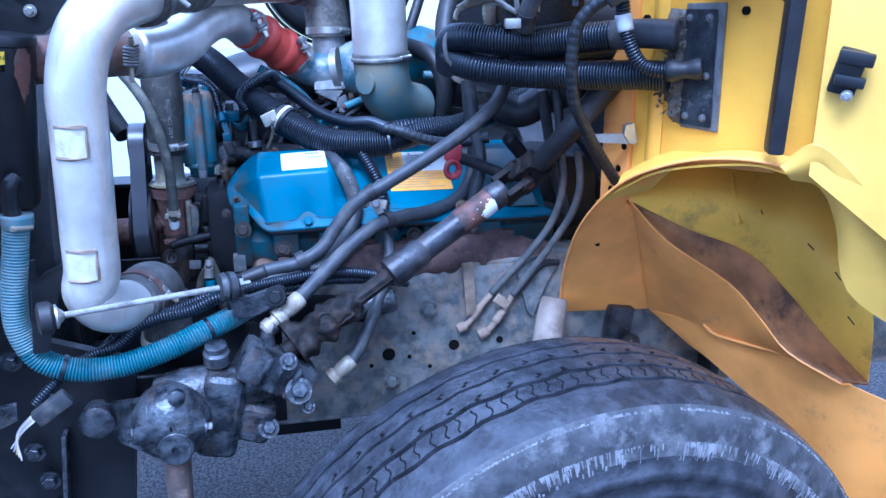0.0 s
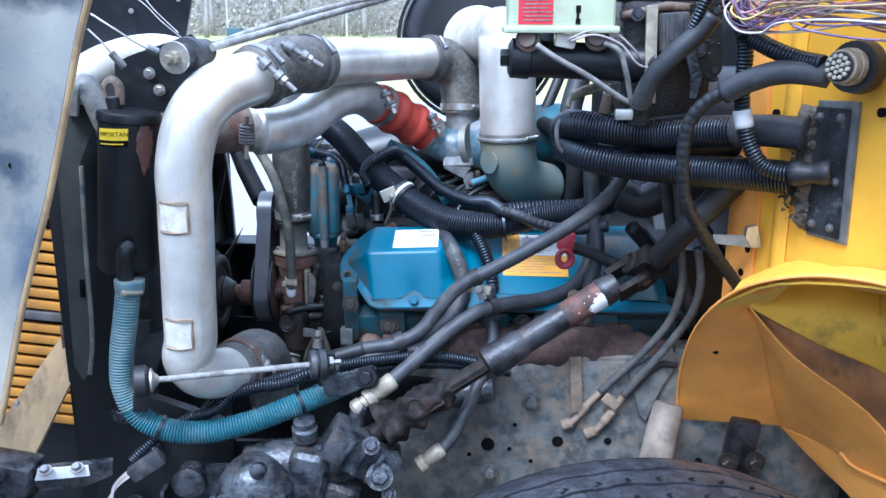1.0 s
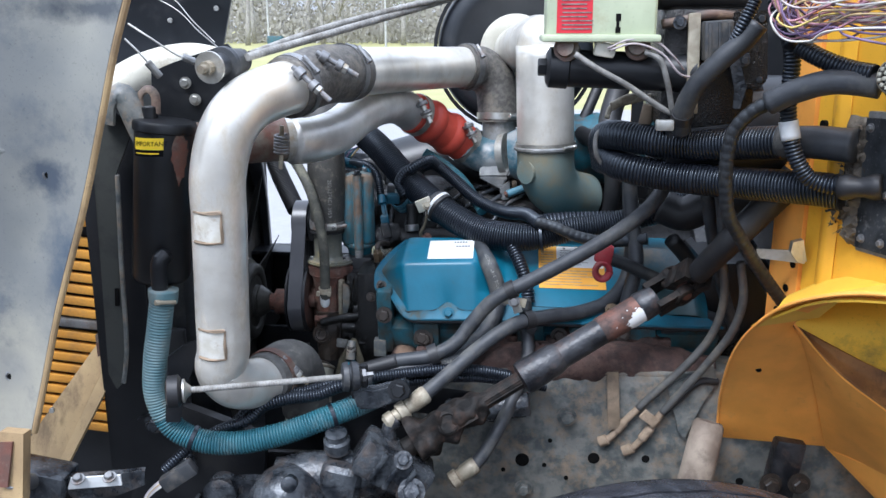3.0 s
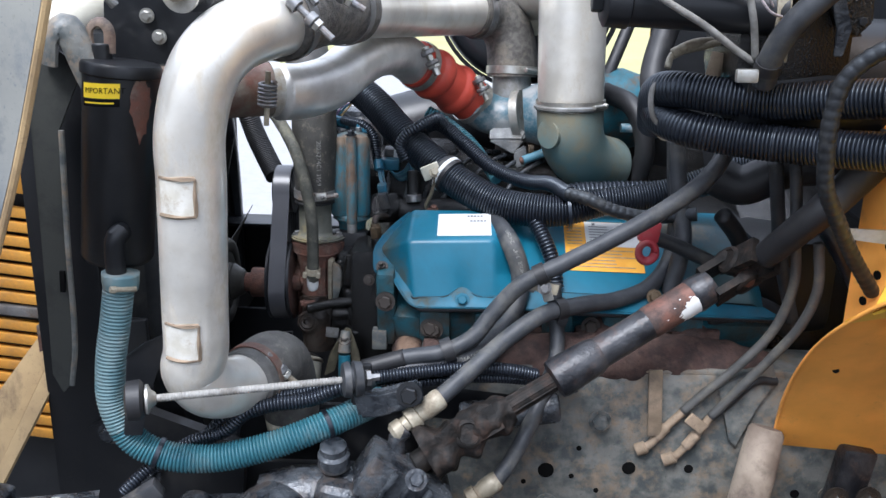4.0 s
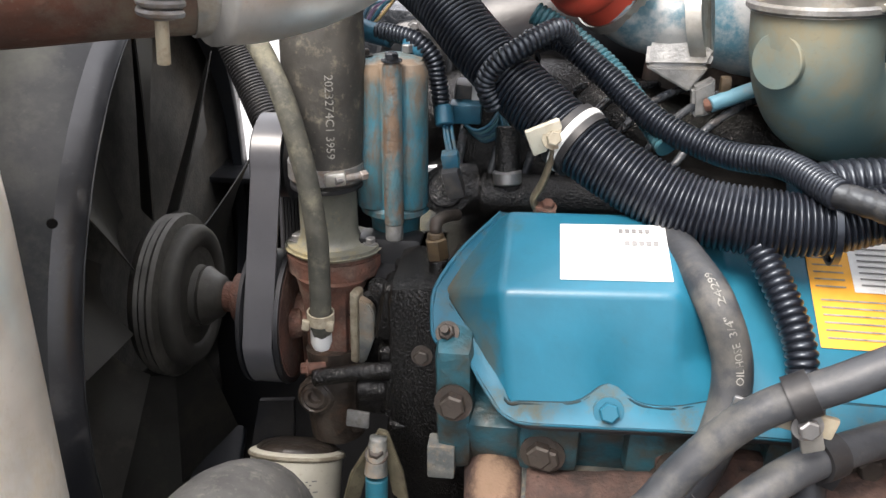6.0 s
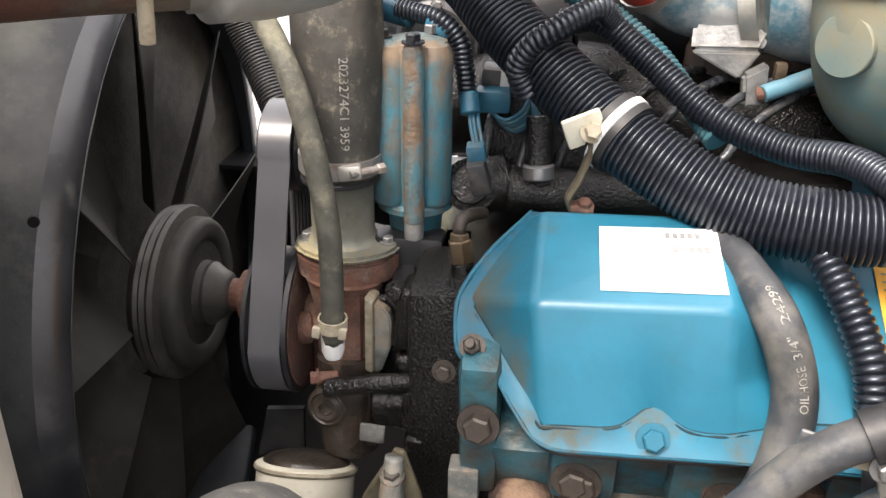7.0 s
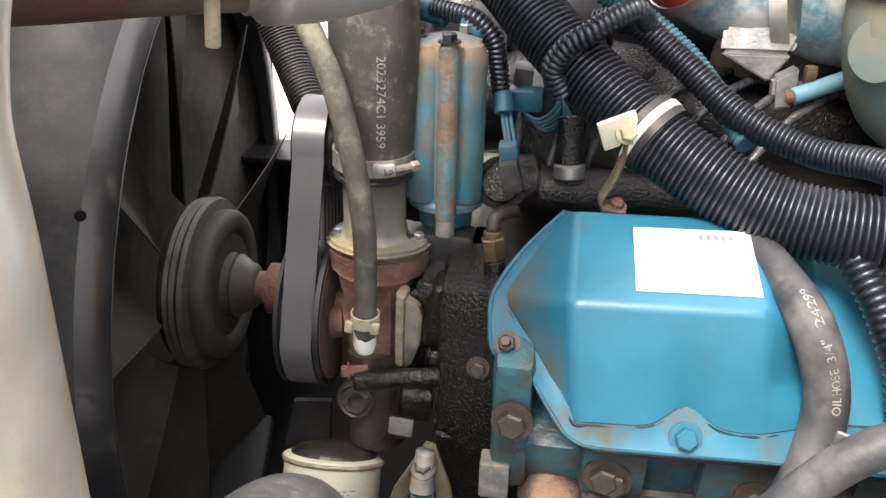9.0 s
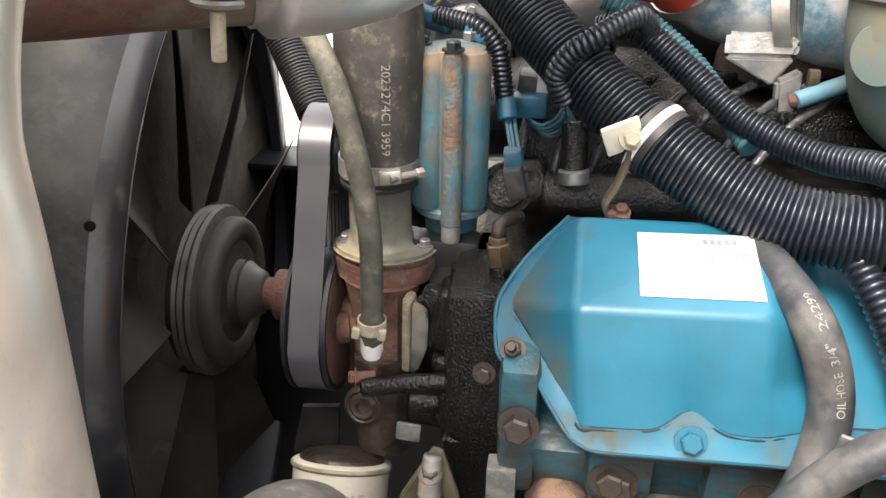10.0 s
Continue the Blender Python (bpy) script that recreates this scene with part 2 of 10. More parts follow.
M = dict(
    silver=material("silver_pipe", (0.77, 0.745, 0.68), (0.69, 0.655, 0.58), 0.30, 0.5, 20, 0.06, (0.50, 0.43, 0.31), 16, 0.36, 0.5, streak=0.5, specks=0.2),
    silver_dirty=material("dirty_silver_pipe", (0.72, 0.71, 0.68), (0.60, 0.585, 0.55), 0.40, 0.6, 24, 0.08, (0.40, 0.35, 0.27), 22, 0.24, 0.55, specks=0.3),
    cream=material("cream_patch", (0.62, 0.60, 0.54), (0.54, 0.51, 0.43), 0.6, 0, 60, 0.1, (0.34, 0.26, 0.16), 40, 0.30),
    rust=material("rust", (0.125, 0.056, 0.038), (0.066, 0.036, 0.028), 0.8, 0, 60, 0.9, (0.21, 0.14, 0.105), 30, 0.40, specks=0.6),
    rust_pipe=material("rusty_coupler", (0.15, 0.062, 0.043), (0.11, 0.062, 0.048), 0.6, 0, 40, 0.5, (0.20, 0.185, 0.15), 9, 0.55, 0.55, specks=0.5),
    manifold=stained(material("rusty_manifold", (0.066, 0.037, 0.030), (0.034, 0.022, 0.019), 0.92, 0, 50, 1.0, (0.105, 0.064, 0.050), 22, 0.42, specks=0.8), (0.25, 0.165, 0.11), (-0.254, 1.565, 0.972), (0.022, 0.05, 0.03), 60, 0.8),
    black=material("black_paint_and_shade", (0.0075, 0.0085, 0.0105), (0.012, 0.013, 0.015), 0.38, 0, 24, 0.15, (0.028, 0.027, 0.026), 12, 0.24),
    oily=material("oily_black_casting", (0.004, 0.004, 0.004), (0.008, 0.0075, 0.007), 0.10, 0, 60, 1.0, (0.03, 0.026, 0.022), 16, 0.12, 0.3, detail_bump=360, specks=0.05),
    satin=material("satin_black_metal", (0.009, 0.010, 0.012), (0.014, 0.0145, 0.0165), 0.38, 0, 12, 0.08, (0.045, 0.043, 0.040), 6, 0.26, spec=0.35),
    lip=material("rubbed_shroud_lip", (0.012, 0.013, 0.0155), (0.020, 0.021, 0.024), 0.30, 0, 16, 0.2, (0.05, 0.05, 0.05), 24, 0.3, spec=0.5, specks=0.4),
    shroud=stained(material("shroud_plastic", (0.016, 0.0175, 0.020), (0.026, 0.028, 0.030), 0.62, 0, 22, 0.3, (0.05, 0.052, 0.048), 14, 0.36, spec=0.2, specks=0.4), (0.060, 0.062, 0.055), (-0.715, 1.55, 1.20), (0.072, 0.55, 0.8), 12, 0.85),
    rubber=material("dusty_rubber_hose", (0.026, 0.029, 0.034), (0.040, 0.043, 0.048), 0.5, 0, 40, 0.2, (0.105, 0.102, 0.092), 15, 0.40),
    rubber_pale=material("pale_dusty_hose", (0.045, 0.046, 0.038), (0.075, 0.074, 0.060), 0.7, 0, 60, 0.35, (0.17, 0.162, 0.118), 34, 0.46, specks=0.5),
    scrape=material("scraped_rubber", (0.21, 0.21, 0.215), (0.13, 0.13, 0.135), 0.8, 0, 60, 0),
    rubber_dark=material("dark_rubber", (0.012, 0.012, 0.0135), (0.019, 0.019, 0.0205), 0.5, 0, 30, 0.15, (0.055, 0.052, 0.047), 9, 0.24),
    loom=material("black_conduit", (0.0068, 0.0082, 0.0125), (0.010, 0.0117, 0.0165), 0.32, 0, 30, 0.08, (0.030, 0.034, 0.043), 10, 0.24, spec=0.65, specks=0.5),
    tape=material("black_tape", (0.013, 0.013, 0.014), (0.02, 0.02, 0.02), 0.45, 0, 60, 0.25, (0.08, 0.075, 0.065), 12, 0.3),
    teal_hose=material("teal_conduit", (0.030, 0.118, 0.150), (0.045, 0.145, 0.175), 0.40, 0, 25, 0.05, (0.14, 0.185, 0.185), 9, 0.42),
    teal_pale=material("faded_conduit", (0.15, 0.225, 0.235), (0.10, 0.185, 0.205), 0.55, 0, 25, 0.05, (0.27, 0.265, 0.225), 12, 0.45),
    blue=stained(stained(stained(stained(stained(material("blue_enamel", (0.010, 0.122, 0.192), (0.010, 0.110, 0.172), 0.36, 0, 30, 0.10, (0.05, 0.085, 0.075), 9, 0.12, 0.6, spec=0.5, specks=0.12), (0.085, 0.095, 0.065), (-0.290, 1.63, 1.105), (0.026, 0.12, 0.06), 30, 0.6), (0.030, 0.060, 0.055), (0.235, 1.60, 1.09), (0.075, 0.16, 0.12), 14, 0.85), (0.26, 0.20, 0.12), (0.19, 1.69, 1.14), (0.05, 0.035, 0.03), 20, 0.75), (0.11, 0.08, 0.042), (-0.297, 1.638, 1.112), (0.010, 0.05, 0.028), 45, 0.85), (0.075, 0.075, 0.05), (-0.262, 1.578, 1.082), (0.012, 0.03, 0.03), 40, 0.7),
    blue_worn=material("worn_blue_enamel", (0.02, 0.15, 0.21), (0.02, 0.09, 0.115), 0.5, 0, 24, 0.3, (0.13, 0.085, 0.05), 22, 0.5),
    teal_rust=stained(material("teal_paint_with_rust", (0.022, 0.14, 0.195), (0.045, 0.13, 0.155), 0.45, 0, 40, 0.4, (0.115, 0.078, 0.048), 46, 0.58, streak=0.3), (0.19, 0.135, 0.09), (-0.365, 1.745, 1.262), (0.09, 0.09, 0.010), 40, 0.9),
    head=material("oily_teal_casting", (0.018, 0.092, 0.122), (0.036, 0.062, 0.064), 0.42, 0, 30, 0.7, (0.050, 0.038, 0.028), 15, 0.50, 0.5, specks=0.6),
    cast_green=material("grey_green_casting", (0.15, 0.195, 0.18), (0.105, 0.175, 0.175), 0.5, 0.15, 14, 0.25, (0.20, 0.175, 0.11), 8, 0.58),
    cast=material("cast_aluminium", (0.31, 0.315, 0.31), (0.20, 0.205, 0.205), 0.5, 0.6, 40, 0.5, (0.13, 0.115, 0.09), 16, 0.45, specks=0.5),
    blue_cast=material("chipped_blue_casting", (0.05, 0.14, 0.19), (0.08, 0.165, 0.205), 0.42, 0.0, 18, 0.5, (0.36, 0.365, 0.36), 20, 0.70, 0.38),
    red=material("red_silicone", (0.60, 0.078, 0.045), (0.50, 0.060, 0.036), 0.5, 0, 20, 0.1, (0.42, 0.15, 0.10), 14, 0.3, specks=0.4),
    redcap=material("red_plastic", (0.28, 0.018, 0.028), (0.22, 0.014, 0.022), 0.5, 0, 30, 0.05, (0.20, 0.08, 0.075), 20, 0.4),
    zinc=material("zinc_plated_steel", (0.55, 0.54, 0.50), (0.42, 0.41, 0.37), 0.35, 0.8, 50, 0.1, (0.32, 0.25, 0.16), 25, 0.35),
    steel=material("dull_steel", (0.30, 0.30, 0.30), (0.22, 0.22, 0.22), 0.42, 0.75, 40, 0.2, (0.16, 0.10, 0.06), 22, 0.4),
    olive=material("olive_coated_bracket", (0.145, 0.128, 0.085), (0.085, 0.076, 0.052), 0.5, 0.25, 40, 0.5, (0.05, 0.038, 0.028), 24, 0.46, specks=0.6),
    pale_ring=material("rubbed_fan_hub", (0.070, 0.066, 0.056), (0.042, 0.040, 0.034), 0.5, 0.2, 30, 0.2, (0.034, 0.032, 0.026), 14, 0.4),
    plate_worn=material("worn_painted_plate", (0.022, 0.025, 0.029), (0.055, 0.060, 0.066), 0.38, 0.3, 30, 0.4, (0.26, 0.265, 0.26), 34, 0.34, 0.45, specks=0.8),
    core=material("dusty_radiator_core", (0.035, 0.034, 0.030), (0.055, 0.052, 0.045), 0.8, 0, 60, 0.6, (0.08, 0.075, 0.063), 12, 0.4),
    boltm=material("weathered_bolt", (0.06, 0.05, 0.042), (0.04, 0.034, 0.03), 0.5, 0.4, 80, 0.3, (0.08, 0.05, 0.036), 40, 0.42),
    brass=material("tarnished_brass", (0.14, 0.10, 0.058), (0.085, 0.062, 0.042), 0.42, 0.7, 60, 0.3, (0.075, 0.058, 0.04), 40, 0.46),
    crimp=material("pale_crimp_fitting", (0.42, 0.38, 0.29), (0.29, 0.255, 0.19), 0.5, 0.25, 50, 0.3, (0.17, 0.13, 0.085), 26, 0.46, specks=0.5),
    shaft=material("oily_steering_shaft", (0.013, 0.014, 0.017), (0.042, 0.043, 0.047), 0.36, 0.2, 30, 0.7, (0.085, 0.052, 0.040), 26, 0.36, 0.6, specks=0.7),
    shaft_rust=material("shaft_bare_rust", (0.15, 0.066, 0.046), (0.075, 0.042, 0.034), 0.6, 0.1, 34, 0.6, (0.03, 0.027, 0.025), 20, 0.46, specks=0.5),
    greasy=material("greasy_joint", (0.009, 0.0085, 0.008), (0.024, 0.019, 0.016), 0.62, 0, 60, 0.9, (0.055, 0.032, 0.024), 30, 0.34, 0.8, detail_bump=140, spec=0.2),
    gear=material("grimy_gear_casting", (0.015, 0.018, 0.023), (0.075, 0.083, 0.092), 0.24, 0.2, 34, 1.0, (0.075, 0.058, 0.047), 22, 0.40, 0.5, specks=0.7),
    gear_rust=material("worn_pitman_arm", (0.14, 0.09, 0.07), (0.08, 0.065, 0.055), 0.55, 0.3, 30, 0.4, (0.30, 0.22, 0.16), 14, 0.4),
    rail=material("grimy_frame_rail", (0.082, 0.092, 0.092), (0.19, 0.19, 0.172), 0.42, 0, 40, 0.6, (0.27, 0.205, 0.14), 26, 0.46, specks=0.9),
    dusty=material("road_dust_tan", (0.30, 0.225, 0.155), (0.20, 0.15, 0.10), 0.85, 0, 25, 0.3, (0.11, 0.088, 0.068), 14, 0.44, specks=0.5),
    yellow=material("school_bus_yellow", (0.84, 0.455, 0.036), (0.78, 0.41, 0.030), 0.36, 0, 3, 0.03, (0.42, 0.24, 0.06), 8, 0.2, 0.6, coat=0.2, specks=0.3),
    # lit copy of the bus yellow: the sun on outer faces is in its colour
    yellow_lit=material("sunlit_bus_yellow", (0.88, 0.56, 0.085), (0.84, 0.52, 0.075), 0.3, 0, 3, 0.03, (0.60, 0.36, 0.09), 8, 0.16, 0.5, coat=0.3, specks=0.12),
    orange=material("faded_yellow_inner_paint", (0.94, 0.425, 0.085), (0.86, 0.37, 0.065), 0.42, 0, 5, 0.06, (0.55, 0.29, 0.10), 14, 0.2, specks=0.2),
    mud=material("muddy_ledge", (0.40, 0.19, 0.062), (0.24, 0.115, 0.045), 0.7, 0, 14, 0.4, (0.05, 0.03, 0.022), 13, 0.42, streak=0.3, specks=0.5),
    tan=material("tan_primer", (0.50, 0.355, 0.18), (0.36, 0.25, 0.13), 0.6, 0, 10, 0.15, (0.17, 0.12, 0.075), 12, 0.42, streak=0.4, specks=0.6),
    hood=stained(stained(stained(stained(stained(material("grey_fibreglass", (0.295, 0.290, 0.252), (0.185, 0.192, 0.186), 0.42, 0, 3.5, 0.2, (0.085, 0.105, 0.135), 4.5, 0.43, 0.5, specks=0.7), (0.05, 0.075, 0.12), (-0.804, 1.236, 1.059), (0.045, 0.05, 0.035), 18, 0.9), (0.06, 0.085, 0.12), (-0.675, 1.220, 1.166), (0.04, 0.06, 0.16), 14, 0.85), (0.05, 0.065, 0.09), (-0.694, 1.218, 1.356), (0.04, 0.06, 0.03), 22, 0.9), (0.045, 0.055, 0.07), (-0.600, 1.20, 1.575), (0.11, 0.06, 0.018), 12, 0.85), (0.40, 0.375, 0.30), (-0.82, 1.23, 1.03), (0.14, 0.1, 0.13), 9, 0.6),
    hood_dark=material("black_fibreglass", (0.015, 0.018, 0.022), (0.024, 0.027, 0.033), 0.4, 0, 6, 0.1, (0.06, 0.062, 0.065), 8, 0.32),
    grille=material("amber_grille_paint", (0.62, 0.30, 0.045), (0.52, 0.24, 0.035), 0.5, 0, 12, 0.05, (0.28, 0.16, 0.06), 10, 0.3),
    tyre=material("worn_tyre_rubber", (0.023, 0.0245, 0.029), (0.046, 0.048, 0.056), 0.24, 0, 34, 0.6, (0.006, 0.006, 0.007), 16, 0.40, 0.5, detail_bump=120, specks=0.5),
    scuff=material("scuffed_sidewall", (0.03, 0.031, 0.034), (0.055, 0.056, 0.06), 0.5, 0, 40, 0.5, (0.15, 0.15, 0.15), 26, 0.42),
    white=material("white_label", (0.68, 0.69, 0.68), (0.61, 0.62, 0.61), 0.45, 0, 30, 0.02, (0.55, 0.53, 0.48), 20, 0.2),
    ochre=material("orange_label", (0.72, 0.36, 0.04), (0.66, 0.31, 0.03), 0.5, 0, 30, 0.02, (0.45, 0.30, 0.12), 20, 0.25),
    yellow_label=material("yellow_label", (0.85, 0.62, 0.02), (0.78, 0.55, 0.02), 0.5, 0, 30, 0.02),
    red_label=material("red_label", (0.62, 0.03, 0.045), (0.55, 0.025, 0.04), 0.45, 0, 30, 0.02),
    # black print; also painted as the shade in holes, slots and grooves
    ink_and_hole_shade=material("black_print_and_hole_shade", (0.004, 0.004, 0.004), (0.006, 0.006, 0.006), 0.8, 0, 30, 0, spec=0.1),
    grey_ink=material("faded_print", (0.22, 0.22, 0.22), (0.15, 0.15, 0.15), 0.6, 0, 30, 0),
    pale_print=material("pale_print", (0.27, 0.27, 0.25), (0.17, 0.17, 0.155), 0.6, 0, 90, 0, (0.06, 0.06, 0.058), 110, 0.48),
    reservoir=material("pale_green_reservoir", (0.50, 0.55, 0.38), (0.44, 0.49, 0.33), 0.5, 0, 15, 0.05, (0.40, 0.38, 0.24), 9, 0.3),
    lid=material("cream_lid", (0.68, 0.58, 0.36), (0.60, 0.50, 0.30), 0.55, 0, 20, 0.05),
    clear=material("cloudy_neck", (0.15, 0.152, 0.128), (0.105, 0.108, 0.092), 0.38, 0.15, 25, 0.4, (0.27, 0.225, 0.115), 16, 0.42, specks=0.5),
    hub=material("fan_hub_metal", (0.050, 0.048, 0.042), (0.034, 0.033, 0.029), 0.6, 0.1, 20, 0.2, (0.075, 0.07, 0.06), 12, 0.36, spec=0.3),
    fan=material("dusty_fan", (0.030, 0.030, 0.027), (0.022, 0.021, 0.019), 0.6, 0, 12, 0.1, (0.062, 0.058, 0.047), 9, 0.38, spec=0.2),
    filter=material("cream_filter_paint", (0.60, 0.575, 0.48), (0.52, 0.495, 0.40), 0.5, 0, 20, 0.1, (0.30, 0.22, 0.13), 16, 0.36, specks=0.4),
    plug_blue=material("blue_connector", (0.018, 0.105, 0.165), (0.015, 0.08, 0.13), 0.42, 0, 60, 0.1, (0.10, 0.115, 0.11), 40, 0.3),
    plug_grey=material("grey_connector", (0.030, 0.033, 0.037), (0.048, 0.049, 0.052), 0.45, 0, 40, 0.1, (0.11, 0.10, 0.085), 25, 0.4),
    belt=material("worn_belt_back", (0.050, 0.051, 0.058), (0.062, 0.063, 0.070), 0.32, 0, 10, 0.04, (0.085, 0.085, 0.09), 6, 0.3, 0.42, streak=0.3),
    coupler=material("grimy_woven_coupler", (0.135, 0.126, 0.112), (0.075, 0.070, 0.063), 0.65, 0, 120, 0.7, (0.22, 0.195, 0.155), 18, 0.40, specks=0.6),
    fender=material("dirty_inner_fender", (0.86, 0.52, 0.05), (0.70, 0.43, 0.045), 0.6, 0, 5, 0.1, (0.15, 0.13, 0.06), 4.5, 0.43, spec=0.3, specks=0.4),
    rusted_rib=material("rust_eaten_teal_paint", (0.105, 0.07, 0.046), (0.15, 0.10, 0.066), 0.7, 0, 70, 0.7, (0.03, 0.125, 0.16), 50, 0.66, 0.5, streak=0.35),
    pump_brown=material("oil_baked_casting", (0.046, 0.037, 0.030), (0.024, 0.020, 0.017), 0.30, 0, 40, 0.8, (0.10, 0.062, 0.042), 20, 0.34, 0.7, specks=0.5),
    rad_rubber=material("flaking_radiator_hose", (0.036, 0.035, 0.032), (0.052, 0.050, 0.045), 0.6, 0, 30, 0.45, (0.19, 0.175, 0.13), 60, 0.33, 0.85, specks=0.5),
    blue_dull=material("dusty_blue_enamel", (0.011, 0.108, 0.168), (0.016, 0.092, 0.14), 0.5, 0, 20, 0.1, (0.075, 0.075, 0.055), 24, 0.38, 0.8, spec=0.28),
    # dark blue that paints the crease's shade along with its grime
    fold_shade_grime=material("shade_and_grime_in_fold", (0.006, 0.030, 0.046), (0.012, 0.030, 0.038), 0.6, 0, 60, 0.2, (0.035, 0.032, 0.024), 40, 0.4, spec=0.15),
    shock=material("dust_and_rust", (0.33, 0.27, 0.21), (0.17, 0.13, 0.10), 0.85, 0, 16, 0.4, (0.085, 0.066, 0.052), 14, 0.46),
    foam=material("flaking_sealant", (0.13, 0.11, 0.085), (0.08, 0.066, 0.05), 0.95, 0, 30, 1.0, (0.20, 0.175, 0.14), 26, 0.42, detail_bump=110),
    brake_rubber=material("grey_brake_hose", (0.062, 0.062, 0.060), (0.085, 0.083, 0.078), 0.6, 0, 40, 0.2, (0.15, 0.135, 0.105), 22, 0.42),
    foot_rubber=material("dusty_fat_hose", (0.085, 0.083, 0.078), (0.115, 0.112, 0.104), 0.7, 0, 40, 0.3, (0.22, 0.21, 0.18), 60, 0.36, specks=0.7),
    rod_blue=material("faded_light_blue_paint", (0.105, 0.235, 0.30), (0.075, 0.185, 0.245), 0.45, 0, 30, 0.15, (0.20, 0.22, 0.215), 24, 0.36, specks=0.5),
    rope=material("grey_cable_sheath", (0.30, 0.292, 0.27), (0.20, 0.193, 0.178), 0.65, 0, 60, 0.3, (0.12, 0.105, 0.085), 22, 0.44, specks=0.5),
)
WIRES = [material("wire_%s" % k, c, None, 0.45, 0, 40, 0) for k, c in (
    ("pink", (0.50, 0.25, 0.30)), ("violet", (0.22, 0.15, 0.27)), ("pale", (0.55, 0.48, 0.48)), ("tan", (0.52, 0.38, 0.19)),
    ("white", (0.72, 0.69, 0.64)), ("lilac", (0.36, 0.24, 0.40)), ("yellow", (0.70, 0.55, 0.16)), ("orange", (0.62, 0.24, 0.06)))]


for k in ("loom", "tape"):
    next(x for x in M[k].node_tree.nodes if x.type == "BSDF_PRINCIPLED").inputs["Specular Tint"].default_value = (0.80, 0.90, 1.0, 1)


# ---- mesh helpers ----
def thing(name, label, category, at=(0, 0, 0), group="", kind=""):
    e = new(name)
    e.empty_display_size = 0.02
    e.location = at
    return tagged(e, label, category, group, kind)


def standing(ob):
    """Where an object stands in the world."""
    return standing(ob.parent) @ ob.matrix_parent_inverse @ ob.matrix_basis if ob.parent else ob.matrix_basis.copy()


def part(name, bm, mat, parent=None, label="", smooth=35):
    """One mesh object; under a thing or a part, or a top-level thing where parent is None. bm: a bmesh or (vertices, faces)."""
    me = bpy.data.meshes.new(name)
    if isinstance(bm, tuple):
        me.from_pydata(*[list(bm[0]), [], list(bm[1])])
    else:
        bm.to_mesh(me)
        bm.free()
    me.materials.append(mat)
    me.shade_smooth()
    if smooth < 180:
        me.set_sharp_from_angle(angle=radians(smooth))
    ob = new(name, me)
    if parent:
        ob.parent = parent
        ob.matrix_parent_inverse = standing(parent).inverted()
    return tagged(ob, label) if label else ob


def solo(name, bm, mat, label, category, group="", kind="", smooth=35):
    return tagged(part(name, bm, mat, None, "", smooth), label, category, group, kind)


def spline(points, step=0.004):
    """Points evenly along a smooth curve through the given ones."""
    p = [Vector(q) for q in points]
    if len(p) == 2:
        n = max(int((p[1] - p[0]).length / step), 1)
        return [p[0].lerp(p[1], i / n) for i in range(n + 1)]
    p = [2 * p[0] - p[1]] + p + [2 * p[-1] - p[-2]]
    fine = []
    for i in range(1, len(p) - 2):
        a, b, c, d = p[i - 1:i + 3]
        k0, k1, k2 = ((b - a).length ** 0.5 + 1e-6, (c - b).length ** 0.5 + 1e-6, (d - c).length ** 0.5 + 1e-6)
        m1 = ((b - a) / k0 - (c - a) / (k0 + k1) + (c - b) / k1) * k1
        m2 = ((c - b) / k1 - (d - b) / (k1 + k2) + (d - c) / k2) * k1
        for j in range(24):
            t = j / 24
            fine.append((2 * t ** 3 - 3 * t * t + 1) * b + (t ** 3 - 2 * t * t + t) * m1 + (-2 * t ** 3 + 3 * t * t) * c + (t ** 3 - t * t) * m2)
    fine.append(p[-2])
    out, want, gone = [fine[0]], step, 0.0
    for a, b in zip(fine, fine[1:]):
        d = (b - a).length
        while gone + d >= want and d > 0:
            out.append(a.lerp(b, (want - gone) / d))
            want += step
        gone += d
    if (out[-1] - fine[-1]).length > step * 0.3:
        out.append(fine[-1])
    return out


def frames(path):
    tang = [(path[min(i + 1, len(path) - 1)] - path[max(i - 1, 0)]).normalized() for i in range(len(path))]
    u = tang[0].orthogonal().normalized()
    ref = Vector((0, 0, 1)) - tang[0] * tang[0].z
    if ref.length > 0.2:
        u = ref.normalized()
    out = []
    for t in tang:
        u = (u - t * u.dot(t)).normalized()
        out.append((t, u, t.cross(u)))
    return out


